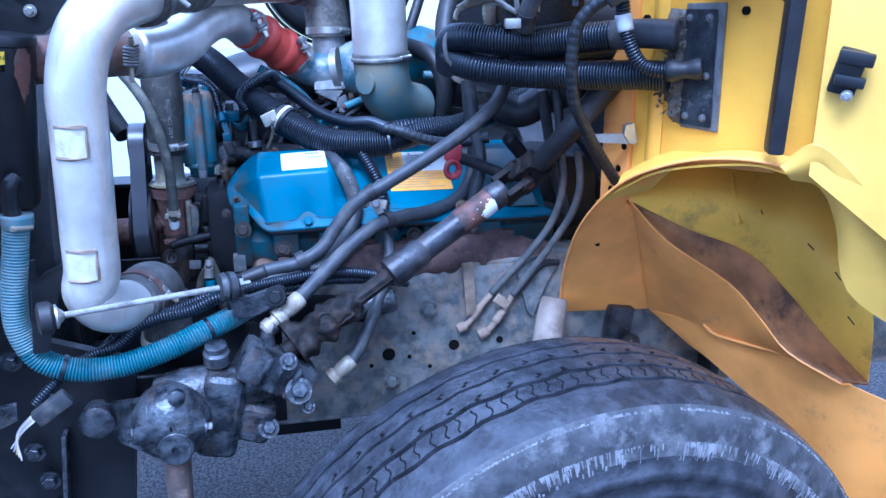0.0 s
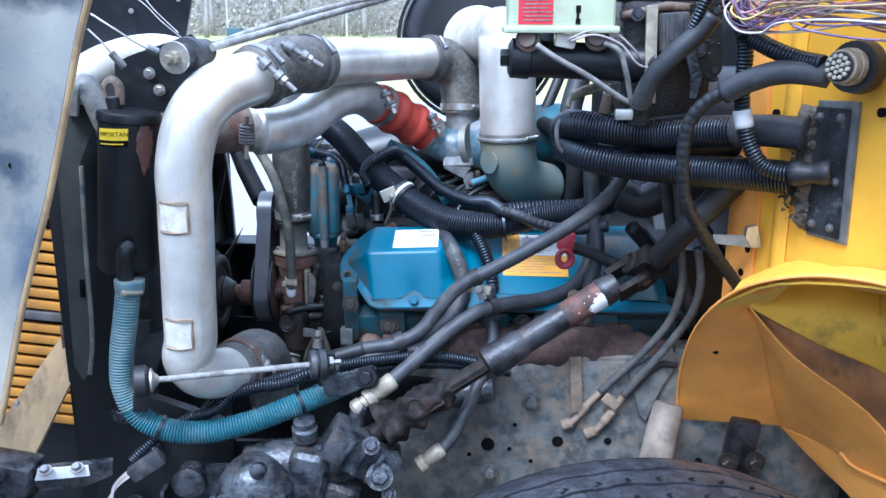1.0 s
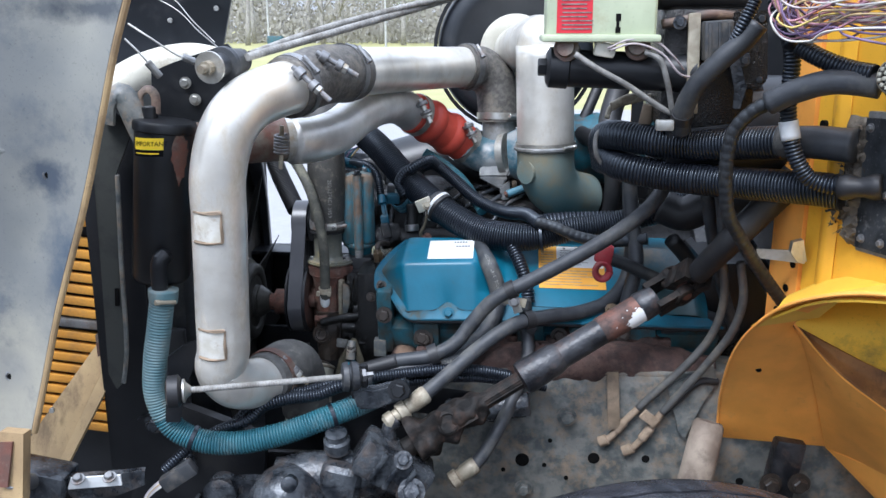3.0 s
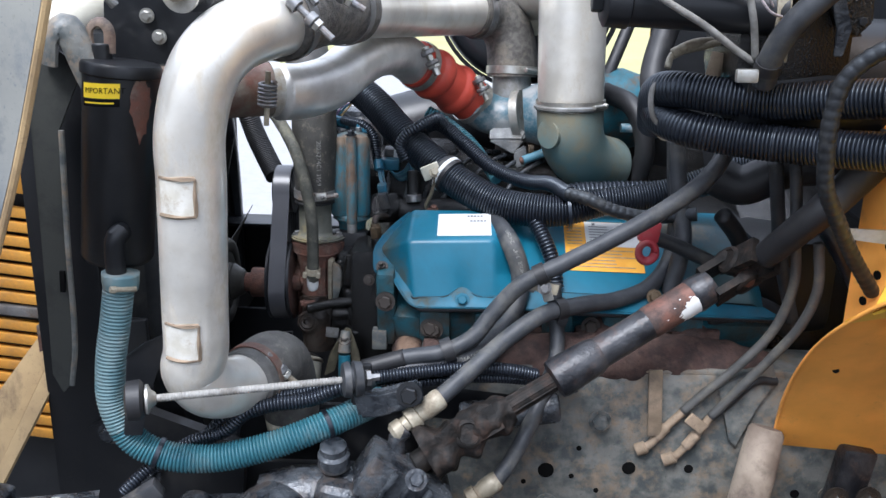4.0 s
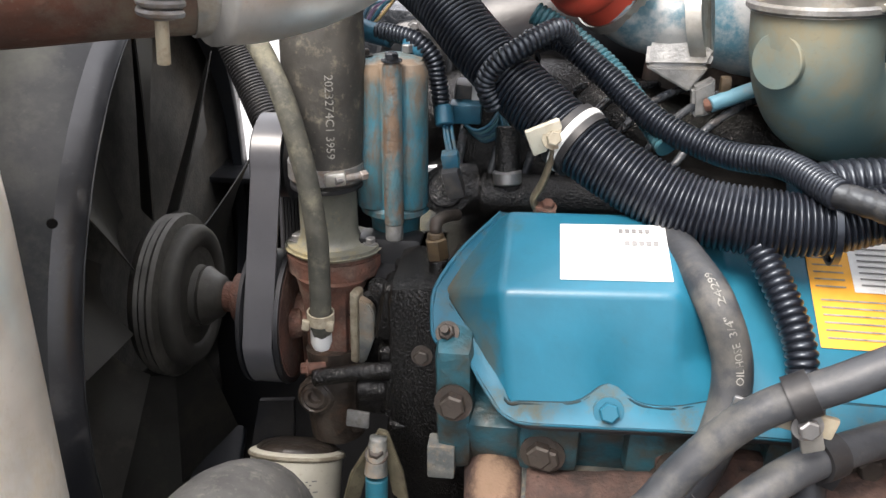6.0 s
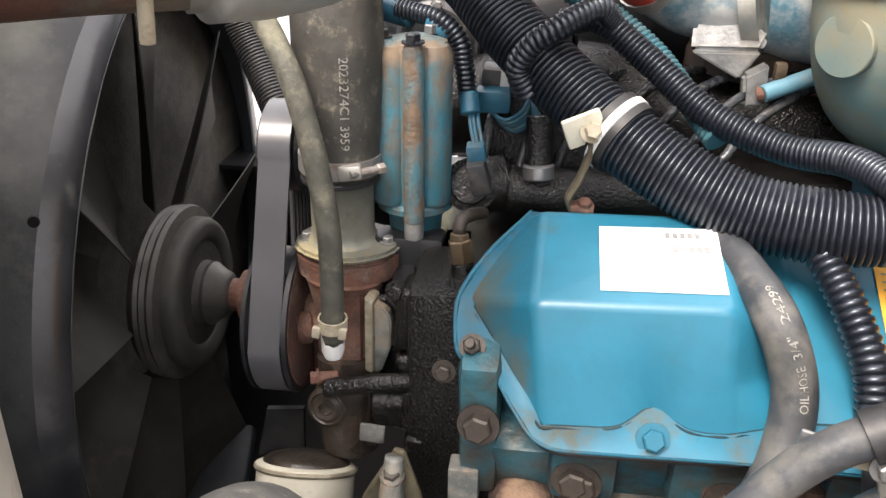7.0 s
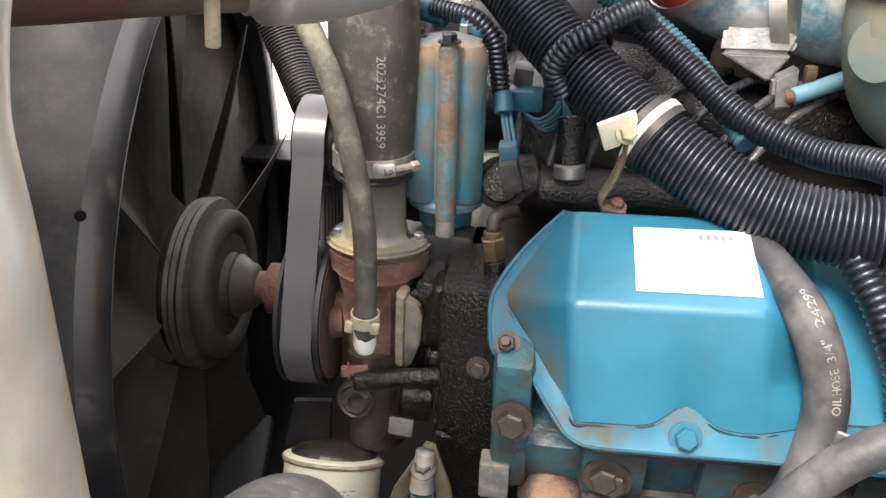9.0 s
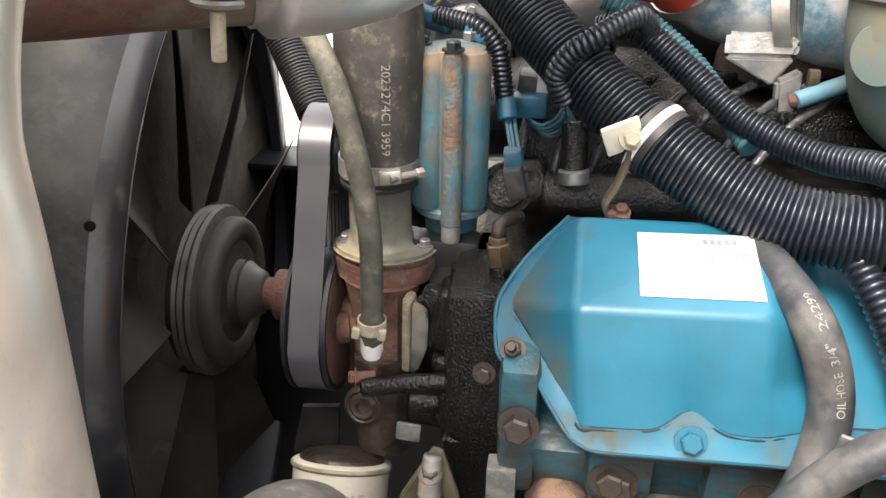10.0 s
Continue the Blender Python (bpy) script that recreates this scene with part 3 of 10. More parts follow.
def sweep(points, radius, seg=16, step=0.006, ridge=0.0, pitch=0.005, caps=True, squash=1.0, wobble=0.0):
    """A hose or pipe along the points. radius: a number or a function of the run 0..1. ridge: depth of the corrugation."""
    if ridge:
        step = pitch / 6
    path = spline(points, step)
    fr = frames(path)
    verts, faces = [], []
    n = len(path)
    for i, (c, (t, u, w)) in enumerate(zip(path, fr)):
        r = radius(i / max(n - 1, 1)) if callable(radius) else radius
        if ridge:
            r -= ridge * (0.08, 0.0, 0.08, 0.45, 1.0, 0.5)[i % 6]
        for k in range(seg):
            a = 2 * math.pi * k / seg
            rr = r * (1 + wobble * noise.noise(Vector((i * step * 40, math.cos(a) * 1.3, math.sin(a) * 1.3)))) if wobble else r
            verts.append(c + u * (rr * math.cos(a)) + w * (rr * squash * math.sin(a)))
    for i in range(n - 1):
        for k in range(seg):
            k2 = (k + 1) % seg
            faces.append((i * seg + k, i * seg + k2, (i + 1) * seg + k2, (i + 1) * seg + k))
    if caps:
        faces.append(tuple(range(seg))[::-1])
        faces.append(tuple(range((n - 1) * seg, n * seg)))
    return verts, faces


def join(*meshes):
    verts, faces = [], []
    for v, f in meshes:
        o = len(verts)
        verts += list(v)
        faces += [tuple(i + o for i in q) for q in f]
    return verts, faces


def lathe(p0, p1, profile, seg=32, closed=True):
    """Turned shape from p0 towards p1. profile: (run in metres, radius)."""
    p0, ax = Vector(p0), (Vector(p1) - Vector(p0)).normalized()
    u = ax.orthogonal().normalized()
    w = ax.cross(u)
    verts, faces = [], []
    for s, r in profile:
        for k in range(seg):
            a = 2 * math.pi * k / seg
            verts.append(p0 + ax * s + (u * math.cos(a) + w * math.sin(a)) * max(r, 1e-4))
    n = len(profile)
    for i in range(n - 1):
        for k in range(seg):
            k2 = (k + 1) % seg
            faces.append((i * seg + k, i * seg + k2, (i + 1) * seg + k2, (i + 1) * seg + k))
    if closed:
        faces.append(tuple(range(seg))[::-1])
        faces.append(tuple(range((n - 1) * seg, n * seg)))
    return verts, faces


def rod(p0, p1, r, seg=20, chamfer=0.12):
    d = (Vector(p1) - Vector(p0)).length
    c = min(r * chamfer, d * 0.2)
    return lathe(p0, p1, [(0, r - c), (c, r), (d - c, r), (d, r - c)], seg)


def box(c, s, rot=(0, 0, 0), bevel=0.003, seg=2):
    bm = bmesh.new()
    bmesh.ops.create_cube(bm, size=1.0)
    bmesh.ops.scale(bm, vec=s, verts=bm.verts)
    if bevel:
        bmesh.ops.bevel(bm, geom=bm.edges[:], offset=min(bevel, min(s) * 0.45), segments=seg, affect="EDGES", profile=0.6)
    m = pose(*c, *rot)
    out = [m @ v.co for v in bm.verts], [tuple(v.index for v in f.verts) for f in bm.faces]
    bm.free()
    return out


def plate(outline, thickness, push=(0, 0, 0), bevel=0.0):
    """A flat plate from an outline of world points, thickened away from the side that its turning sense faces."""
    pts = [Vector(p) + Vector(push) for p in outline]
    nrm = Vector((0, 0, 0))
    for a, b in zip(pts, pts[1:] + pts[:1]):
        nrm += a.cross(b)
    nrm.normalize()
    bm = bmesh.new()
    f = bm.faces.new([bm.verts.new(p) for p in pts])
    ext = bmesh.ops.extrude_face_region(bm, geom=[f])
    bmesh.ops.translate(bm, vec=-nrm * thickness, verts=[v for v in ext["geom"] if isinstance(v, bmesh.types.BMVert)])
    bmesh.ops.recalc_face_normals(bm, faces=bm.faces[:])
    if bevel:
        bmesh.ops.bevel(bm, geom=bm.edges[:], offset=bevel, segments=2, affect="EDGES")
    return bm


def sheet(rows, thickness, smooth_steps=4):
    """A curved sheet through a grid of points, with thickness."""
    rows = [spline_n(r, smooth_steps) for r in rows]
    cols = [spline_n([r[i] for r in rows], smooth_steps) for i in range(len(rows[0]))]
    bm = bmesh.new()
    vs = [[bm.verts.new(p) for p in c] for c in cols]
    for i in range(len(vs) - 1):
        for j in range(len(vs[0]) - 1):
            bm.faces.new((vs[i][j], vs[i + 1][j], vs[i + 1][j + 1], vs[i][j + 1]))
    bmesh.ops.recalc_face_normals(bm, faces=bm.faces[:])
    bmesh.ops.solidify(bm, geom=bm.faces[:], thickness=thickness)
    return bm


def spline_n(points, n):
    p = [Vector(q) for q in points]
    if len(p) == 2 or n <= 1:
        return [a.lerp(b, j / n) for a, b in zip(p, p[1:]) for j in range(n)] + [p[-1]]
    p = [2 * p[0] - p[1]] + p + [2 * p[-1] - p[-2]]
    out = []
    for i in range(1, len(p) - 2):
        a, b, c, d = p[i - 1:i + 3]
        for j in range(n):
            t = j / n
            out.append(0.5 * (2 * b + (c - a) * t + (2 * a - 5 * b + 4 * c - d) * t * t + (3 * b - a - 3 * c + d) * t ** 3))
    return out + [p[-2]]


BOLTS = {}


def bolt(at, way, r, parent, mat=None, name="bolt", washer=True):
    """A hexagon-headed bolt on a washer, its head pointing along way."""
    mat = mat or M["boltm"]
    key = (round(r, 4), mat.name, washer)
    if key not in BOLTS:
        prof = [(0, r * 1.45), (r * 0.25, r * 1.45), (r * 0.25, r * 1.02)] if washer else [(0, r * 1.02)]
        a = lathe((0, 0, 0), (0, 0, 1), prof, 18)
        b = lathe((0, 0, 0), (0, 0, 1), [(0, r), (r * 1.05, r), (r * 1.2, r * 0.82)], 6)
        v, f = join(a, b)
        me = bpy.data.meshes.new("bolt")
        me.from_pydata([tuple(q) for q in v], [], f)
        me.materials.append(mat)
        BOLTS[key] = me
    ob = new(name, BOLTS[key])
    m = Matrix.Translation(at) @ Vector(way).to_track_quat("Z", "Y").to_matrix().to_4x4()
    if parent:
        ob.parent = parent
        p, loc = parent, Vector()
        while p:
            loc += p.location
            p = p.parent
        m = Matrix.Translation(-loc) @ m
    ob.matrix_basis = m
    return ob


def ring(points, at, r, width, mat, parent, name="clamp", thick=0.0015, screw=True, label="", turn=0.6):
    """A band clamp round a hose at the run 0..1 of its points."""
    path = spline(points, 0.002)
    i = min(max(int(at * (len(path) - 1)), 1), len(path) - 2)
    t, u, w = frames(path)[i]
    a, b = path[i] - t * width / 2, path[i] + t * width / 2
    mesh = lathe(a, b, [(0, r), (0, r + thick), (width, r + thick), (width, r)], 28, False)
    ob = part(name, mesh, mat, parent, label)
    if screw:
        side = Vector((math.cos(turn), -1.0, math.sin(turn)))
        side = (side - t * side.dot(t)).normalized()
        c = path[i] + side * (r + 0.004)
        tang = t.cross(side).normalized()
        part("screw", join(rod(c - tang * 0.014, c + tang * 0.014, 0.0035, 10), rod(c + tang * 0.012, c + tang * 0.019, 0.0048, 6)), mat, ob)
    return ob


def hose(name, label, pts, r, mat, ridge=0.0, pitch=0.005, group="", seg=16, category="hose", wobble=0.0, squash=1.0):
    return solo(name, sweep(pts, r, seg, 0.006, ridge, pitch, wobble=wobble, squash=squash), mat, label, category, group, "", 180 if not ridge else 50)


def text_mesh(body, size):
    cu = bpy.data.curves.new("writing", "FONT")
    cu.body, cu.size, cu.align_x, cu.align_y = body, size, "LEFT", "CENTER"
    cu.resolution_u = 2
    ob = bpy.data.objects.new("writing", cu)
    scene.collection.objects.link(ob)
    dg = bpy.context.evaluated_depsgraph_get()
    me = bpy.data.meshes.new_from_object(ob.evaluated_get(dg))
    v, f = [x.co.copy() for x in me.vertices], [tuple(p.vertices) for p in me.polygons]
    bpy.data.objects.remove(ob)
    bpy.data.meshes.remove(me)
    return v, f


def flat_text(body, size, origin, right, up, mat, parent, lift=0.0006, name="writing"):
    """Writing laid on a flat face: origin is its left middle."""
    r, u = Vector(right).normalized(), Vector(up).normalized()
    n = r.cross(u).normalized()
    v, f = text_mesh(body, size)
    return part(name, ([Vector(origin) + r * q.x + u * q.y + n * lift for q in v], f), mat, parent)


def hose_text(body, size, pts, radius, start, side, mat, parent, back=False):
    """Writing printed along a hose. side: the way in which the line of print faces."""
    path = spline(pts, 0.002)
    if back:
        path = path[::-1]
    fr = frames(path)
    v, f = text_mesh(body, size)
    out = []
    for q in v:
        s = start + q.x / 0.002
        i = min(max(int(s), 0), len(path) - 2)
        t, _, _ = fr[i]
        c = path[i].lerp(path[i + 1], s - int(s))
        n0 = Vector(side)
        n0 = (n0 - t * n0.dot(t)).normalized()
        w0 = n0.cross(t)
        a = q.y / radius
        out.append(c + (n0 * math.cos(a) + w0 * math.sin(a)) * (radius + 0.0007))
    return part("writing", (out, f), mat, parent)


def bars(corner, right, up, rows, mat, parent, lift=0.0008, name="print_bar"):
    """Lines of print that cannot be read, as plain bars. rows: (x, y, length, height) from the lower left corner."""
    r, u = Vector(right).normalized(), Vector(up).normalized()
    n = r.cross(u).normalized()
    verts, faces = [], []
    for x, y, w, h in rows:
        o = len(verts)
        b = Vector(corner) + n * lift
        verts += [b + r * x + u * y, b + r * (x + w) + u * y, b + r * (x + w) + u * (y + h), b + r * x + u * (y + h)]
        faces.append((o, o + 1, o + 2, o + 3))
    return part(name, (verts, faces), mat, parent)


# ---- ground ----
def ground_material():
    """Asphalt darkened for the shade round the bus, a pale strip on its far side, then winter grass."""
    # dark base stands for the bus's shade; no body is there to cast it
    m = material("asphalt_and_grass", (0.0035, 0.0035, 0.004), (0.055, 0.054, 0.053), 0.7, 0, 105, 1.0, (0.02, 0.02, 0.02), 3, 0.15, 0.8, detail_bump=200, spec=0.3, specks=0.6)
    n, l = m.node_tree.nodes, m.node_tree.links
    b = next(x for x in n if x.type == "BSDF_PRINCIPLED")
    old = b.inputs["Base Color"].links[0].from_socket
    tc = next(x for x in n if x.type == "TEX_COORD")
    sp = n.new("ShaderNodeSeparateXYZ")
    l.new(tc.outputs["Object"], sp.inputs["Vector"])
    gn = n.new("ShaderNodeTexNoise")
    gn.inputs["Scale"].default_value, gn.inputs["Detail"].default_value = 0.6, 8
    l.new(tc.outputs["Object"], gn.inputs["Vector"])
    gr = n.new("ShaderNodeMixRGB")
    gr.inputs["Color1"].default_value, gr.inputs["Color2"].default_value = (0.26, 0.27, 0.10, 1), (0.40, 0.36, 0.18, 1)
    l.new(gn.outputs["Fac"], gr.inputs["Fac"])
    far_strip = n.new("ShaderNodeMixRGB")
    far_strip.inputs["Color1"].default_value, far_strip.inputs["Color2"].default_value = (0.19, 0.19, 0.195, 1), (0.40, 0.395, 0.39, 1)
    grit = n.new("ShaderNodeTexNoise")
    grit.inputs["Scale"].default_value, grit.inputs["Detail"].default_value, grit.inputs["Roughness"].default_value = 14.0, 10, 0.8
    l.new(tc.outputs["Object"], grit.inputs["Vector"])
    l.new(grit.outputs["Fac"], far_strip.inputs["Fac"])
    turf = n.new("ShaderNodeMapRange")
    turf.inputs["From Min"].default_value, turf.inputs["From Max"].default_value = 17.0, 17.6
    l.new(sp.outputs["Y"], turf.inputs["Value"])
    beyond = n.new("ShaderNodeMixRGB")
    l.new(turf.outputs["Result"], beyond.inputs["Fac"])
    l.new(far_strip.outputs["Color"], beyond.inputs["Color1"])
    l.new(gr.outputs["Color"], beyond.inputs["Color2"])
    edge = n.new("ShaderNodeMapRange")
    edge.inputs["From Min"].default_value, edge.inputs["From Max"].default_value = 3.4, 3.9
    l.new(sp.outputs["Y"], edge.inputs["Value"])
    mx = n.new("ShaderNodeMixRGB")
    l.new(edge.outputs["Result"], mx.inputs["Fac"])
    l.new(old, mx.inputs["Color1"])
    l.new(beyond.outputs["Color"], mx.inputs["Color2"])
    l.new(mx.outputs["Color"], b.inputs["Base Color"])
    return m


GROUND = -0.03
solo("ground", ([(-600, -600, GROUND), (600, -600, GROUND), (600, 900, GROUND), (-600, 900, GROUND)], [(0, 1, 2, 3)]), ground_material(),
     "asphalt yard, dark for the shade round the bus, pale strip and grass beyond", "ground", kind="structure")

# ---- bus body: firewall, cab side, wheel housing ----
def firewall_x(y):
    return 0.367 + (1.346 - y) * 0.358


def wall_point(y, z, out=0.0):
    """A point on the slanted firewall panel, out metres in front of it."""
    return Vector((firewall_x(y) - 0.941 * out, y - 0.337 * out, z))


firewall = thing("firewall", "yellow-orange painted steel firewall of a school bus", "firewall", (0.4, 1.3, 0.6), kind="structure")
lo, hi = 0.75, 1.95
part("side_panel", plate([wall_point(1.03, 1.245), wall_point(1.03, hi), wall_point(1.345, hi), wall_point(1.345, 1.128), wall_point(1.29, 1.172), wall_point(1.24, 1.206), wall_point(1.15, 1.238)], 0.012), M["yellow"], firewall)
part("corner_flange", plate([wall_point(1.349, 1.108, 0.004), wall_point(1.349, hi, 0.004), wall_point(1.41, hi, 0.004), wall_point(1.41, 1.062, 0.004)], 0.01),
     M["orange"], firewall)
# return, recess and far panels: yellow firewall drawn black for its shade
part("return_panel", plate([(0.346, 1.412, 1.16), (0.346, 1.412, hi), (0.62, 1.46, hi), (0.62, 1.46, 1.16)], 0.01), M["black"], firewall, "return panel, black for the shade it lies in")
part("recess_panel", box((0.63, 1.9, 1.2), (0.02, 0.88, 1.6), bevel=0.002), M["black"], firewall)
part("far_panel", plate([(0.62, 2.34, lo), (0.62, 2.34, hi), (0.26, 2.42, hi), (0.26, 2.42, lo)], 0.01), M["black"], firewall)
part("far_side_panel", plate([(0.26, 2.424, lo), (0.26, 2.424, hi), (0.40, 2.85, hi), (0.40, 2.85, lo)], 0.01), M["yellow"], firewall)
# pressed rib and the row of small holes down the flange
part("pressed_rib", sheet([[wall_point(1.315, 1.168, 0.001), wall_point(1.315, 1.95, 0.001)], [wall_point(1.300, 1.176, 0.008), wall_point(1.300, 1.95, 0.008)],
                           [wall_point(1.285, 1.184, 0.001), wall_point(1.285, 1.95, 0.001)]], 0.002, 3), M["yellow"], firewall)
# holes are near-black discs that paint the shade inside
for y, z in ((1.37, 1.17), (1.385, 1.13), (1.36, 1.21), (1.375, 1.32), (1.33, 1.42), (1.30, 1.46), (1.15, 1.44), (1.12, 1.47), (1.09, 1.46), (1.37, 1.09)):
    part("bolt_hole", lathe(wall_point(y, z, 0.003), wall_point(y, z, 0.02), [(-0.006, 0.006), (0.002, 0.006)], 14), M["ink_and_hole_shade"], firewall)

cab = thing("cab_side", "bright yellow painted cab side panel behind the engine bay", "body panel", (0.55, 0.95, 0.6), kind="structure")
c0, c1 = Vector((0.470, 1.012, 0)), Vector((0.72, 0.82, 0))
# this face takes the lit copy of the yellow
part("outer_panel", plate([c0 + Vector((0, 0, 1.235)), c1 + Vector((0, 0, 1.0)), c1 + Vector((0, 0, 2.1)), c0 + Vector((0, 0, 2.1))], 0.015), M["yellow_lit"], cab)
part("door_pillar", box((1.0, 0.86, 1.3), (0.45, 0.08, 1.7), bevel=0.02), M["yellow"], cab)
seal = solo("cowl_seal", box((0.444, 1.040, 1.66), (0.022, 0.036, 0.80), (0, 1.5, -20), 0.006), M["rubber_dark"], "black rubber hood seal strip on the cowl edge", "seal")
for z in (1.352, 1.60):
    bolt((0.4325, 1.034, z), (-0.94, -0.34, 0), 0.005, seal, M["zinc"], "rivet", False)

latch = thing("hood_latch", "black hood catch bolted to the yellow cab side", "latch", (0.49, 0.985, 1.34))
lp = (0.485, 0.985, 1.375)
part("base", box((lp[0] + 0.004, lp[1] + 0.004, lp[2] - 0.002), (0.034, 0.012, 0.058), (0, 12, -38), 0.004), M["black"], latch)
part("hook", box((lp[0] + 0.002, lp[1] - 0.012, lp[2] + 0.016), (0.042, 0.016, 0.017), (0, 8, -38), 0.003), M["black"], latch)
part("lower_lip", box((lp[0] - 0.002, lp[1] - 0.010, lp[2] - 0.012), (0.036, 0.013, 0.014), (0, 8, -38), 0.003), M["black"], latch)
bolt((lp[0] - 0.002, lp[1] - 0.008, lp[2] - 0.030), (-0.6, -0.8, 0), 0.005, latch, M["zinc"])

# wheel housing behind the tyre
housing = thing("wheel_housing", "orange-yellow sheet steel inner fender with a muddy ledge, above the tyre", "fender", (0.45, 1.25, 0.8))
rim = [(0.309, 1.507, 0.852), (0.294, 1.450, 0.959), (0.286, 1.370, 1.061), (0.290, 1.290, 1.135), (0.310, 1.230, 1.186), (0.340, 1.180, 1.216), (0.376, 1.130, 1.236), (0.417, 1.080, 1.244), (0.448, 1.040, 1.243)]
fold = [(0.487, 1.480, 0.854), (0.453, 1.440, 0.950), (0.413, 1.390, 1.035), (0.378, 1.350, 1.099), (0.362, 1.335, 1.126), (0.359, 1.225, 1.190), (0.383, 1.165, 1.218), (0.421, 1.118, 1.222), (0.454, 1.068, 1.226)]
mid = [tuple((Vector(a) * 0.5 + Vector(b) * 0.5) + Vector((-0.006, -0.004, 0.002)) * (1 if i < 4 else 0.3)) for i, (a, b) in enumerate(zip(rim, fold))]
part("front_panel", sheet([rim, mid, fold], 0.003, 4), M["orange"], housing, "smooth orange front panel with a rolled rim", smooth=60)
part("rolled_rim", sweep(rim, 0.0024, 10), M["orange"], housing)
back = [wall_point(y, z, 0.003) for y, z in ((1.30, 1.15), (1.25, 1.20), (1.20, 1.228), (1.15, 1.243), (1.10, 1.250), (1.05, 1.252))]
part("top_strip", sheet([rim[3:9], [Vector(p) + Vector((0.012, 0.012, 0.006)) * (0.4 if i else 0.2) for i, p in enumerate(rim[3:9])], back], 0.003, 3), M["yellow_lit"], housing, "top strip in the paler sunlit yellow, against the firewall", smooth=70)
roof = [[(0.368, 1.380, 1.126), (0.485, 1.410, 1.167), (0.578, 1.385, 1.163), (0.640, 1.350, 1.166), (0.682, 1.280, 1.142), (0.716, 1.170, 1.035)],
        [(0.364, 1.355, 1.126), (0.462, 1.340, 1.124), (0.541, 1.300, 1.115), (0.616, 1.270, 1.079), (0.655, 1.200, 1.029), (0.706, 1.130, 0.948)],
        [(0.359, 1.346, 1.123), (0.476, 1.340, 1.062), (0.580, 1.315, 1.019), (0.646, 1.275, 0.951), (0.691, 1.220, 0.884), (0.740, 1.160, 0.820)]]
part("inner_wall", sheet(roof, 0.003, 4), M["fender"], housing, "yellow inner wall, streaked with dirt", smooth=60)
part("pressed_crease", sweep([(0.562, 1.355, 1.151), (0.545, 1.312, 1.122), (0.549, 1.298, 1.078)], lambda f: 0.0035 + 0.004 * f, 10), M["fender"], housing, smooth=180)
for p, q in zip([(0.581, 1.285, 1.105), (0.590, 1.285, 1.076), (0.636, 1.225, 1.060), (0.657, 1.175, 1.026), (0.673, 1.150, 0.957)], [(0.585, 1.285, 1.097), (0.593, 1.285, 1.072), (0.650, 1.220, 1.046), (0.666, 1.170, 1.013), (0.684, 1.145, 0.943)]):
    part("scratch", sweep([p, q], 0.0011, 6), M["black"], housing)
roof_front = [(0.302, 1.262, 1.158), (0.342, 1.182, 1.210), (0.417, 1.084, 1.238), (0.458, 1.046, 1.232), (0.506, 1.032, 1.212), (0.534, 1.022, 1.157), (0.560, 1.012, 1.066)]
roof_back = [(0.366, 1.384, 1.128), (0.485, 1.414, 1.169), (0.578, 1.389, 1.165), (0.640, 1.354, 1.168), (0.684, 1.284, 1.144), (0.718, 1.174, 1.037), (0.735, 1.120, 0.975)]
roof_mid = [tuple((Vector(a) + Vector(b)) * 0.5 + Vector((0.01, 0.0, 0.03))) for a, b in zip(roof_front, roof_back)]
part("roof", sheet([roof_front, roof_mid, roof_back], 0.003, 3), M["fender"], housing, "dirty underside of the fender crown", smooth=60)
ledge_top = [(0.358, 1.344, 1.124), (0.475, 1.338, 1.063), (0.579, 1.313, 1.020), (0.645, 1.273, 0.952), (0.690, 1.218, 0.885), (0.739, 1.158, 0.821)]
ledge_low = [(0.359, 1.340, 1.121), (0.433, 1.325, 1.049), (0.536, 1.285, 0.977), (0.580, 1.250, 0.924), (0.602, 1.190, 0.883), (0.654, 1.115, 0.856)]
ledge_mid = [tuple((Vector(a) + Vector(b)) * 0.5 + Vector((0.003, 0.006, -0.004))) for a, b in zip(ledge_top, ledge_low)]
part("ledge", sheet([ledge_top, ledge_mid, ledge_low], 0.004, 4), M["mud"], housing, "brown mud-stained ledge", smooth=60)
seam = [(0.487, 1.480, 0.854), (0.522, 1.440, 0.853), (0.553, 1.385, 0.854), (0.584, 1.325, 0.848), (0.630, 1.240, 0.853), (0.681, 1.125, 0.846)]
part("lower_panel", sheet([[fold[4], *ledge_low[1:]], [fold[2], *(tuple((Vector(a) + Vector(b)) * 0.5) for a, b in zip(ledge_low[1:], seam[1:]))], seam], 0.003, 4), M["orange"], housing, smooth=60)
flap = [[(0.487, 1.480, 0.854), (0.556, 1.390, 0.852), (0.634, 1.245, 0.849), (0.682, 1.125, 0.844), (0.765, 1.050, 0.815)],
        [(0.516, 1.460, 0.828), (0.565, 1.390, 0.815), (0.644, 1.235, 0.783), (0.697, 1.120, 0.742), (0.790, 1.040, 0.704)],
        [(0.555, 1.430, 0.792), (0.578, 1.380, 0.776), (0.661, 1.225, 0.696), (0.719, 1.115, 0.620), (0.816, 1.030, 0.587)]]
part("rear_panel", sheet(flap, 0.003, 4), M["orange"], housing)
part("seam_fold", sweep([(0.550, 1.380, 0.856), (0.560, 1.360, 0.846), (0.575, 1.330, 0.846), (0.627, 1.235, 0.854)], 0.003, 8), M["orange"], housing)
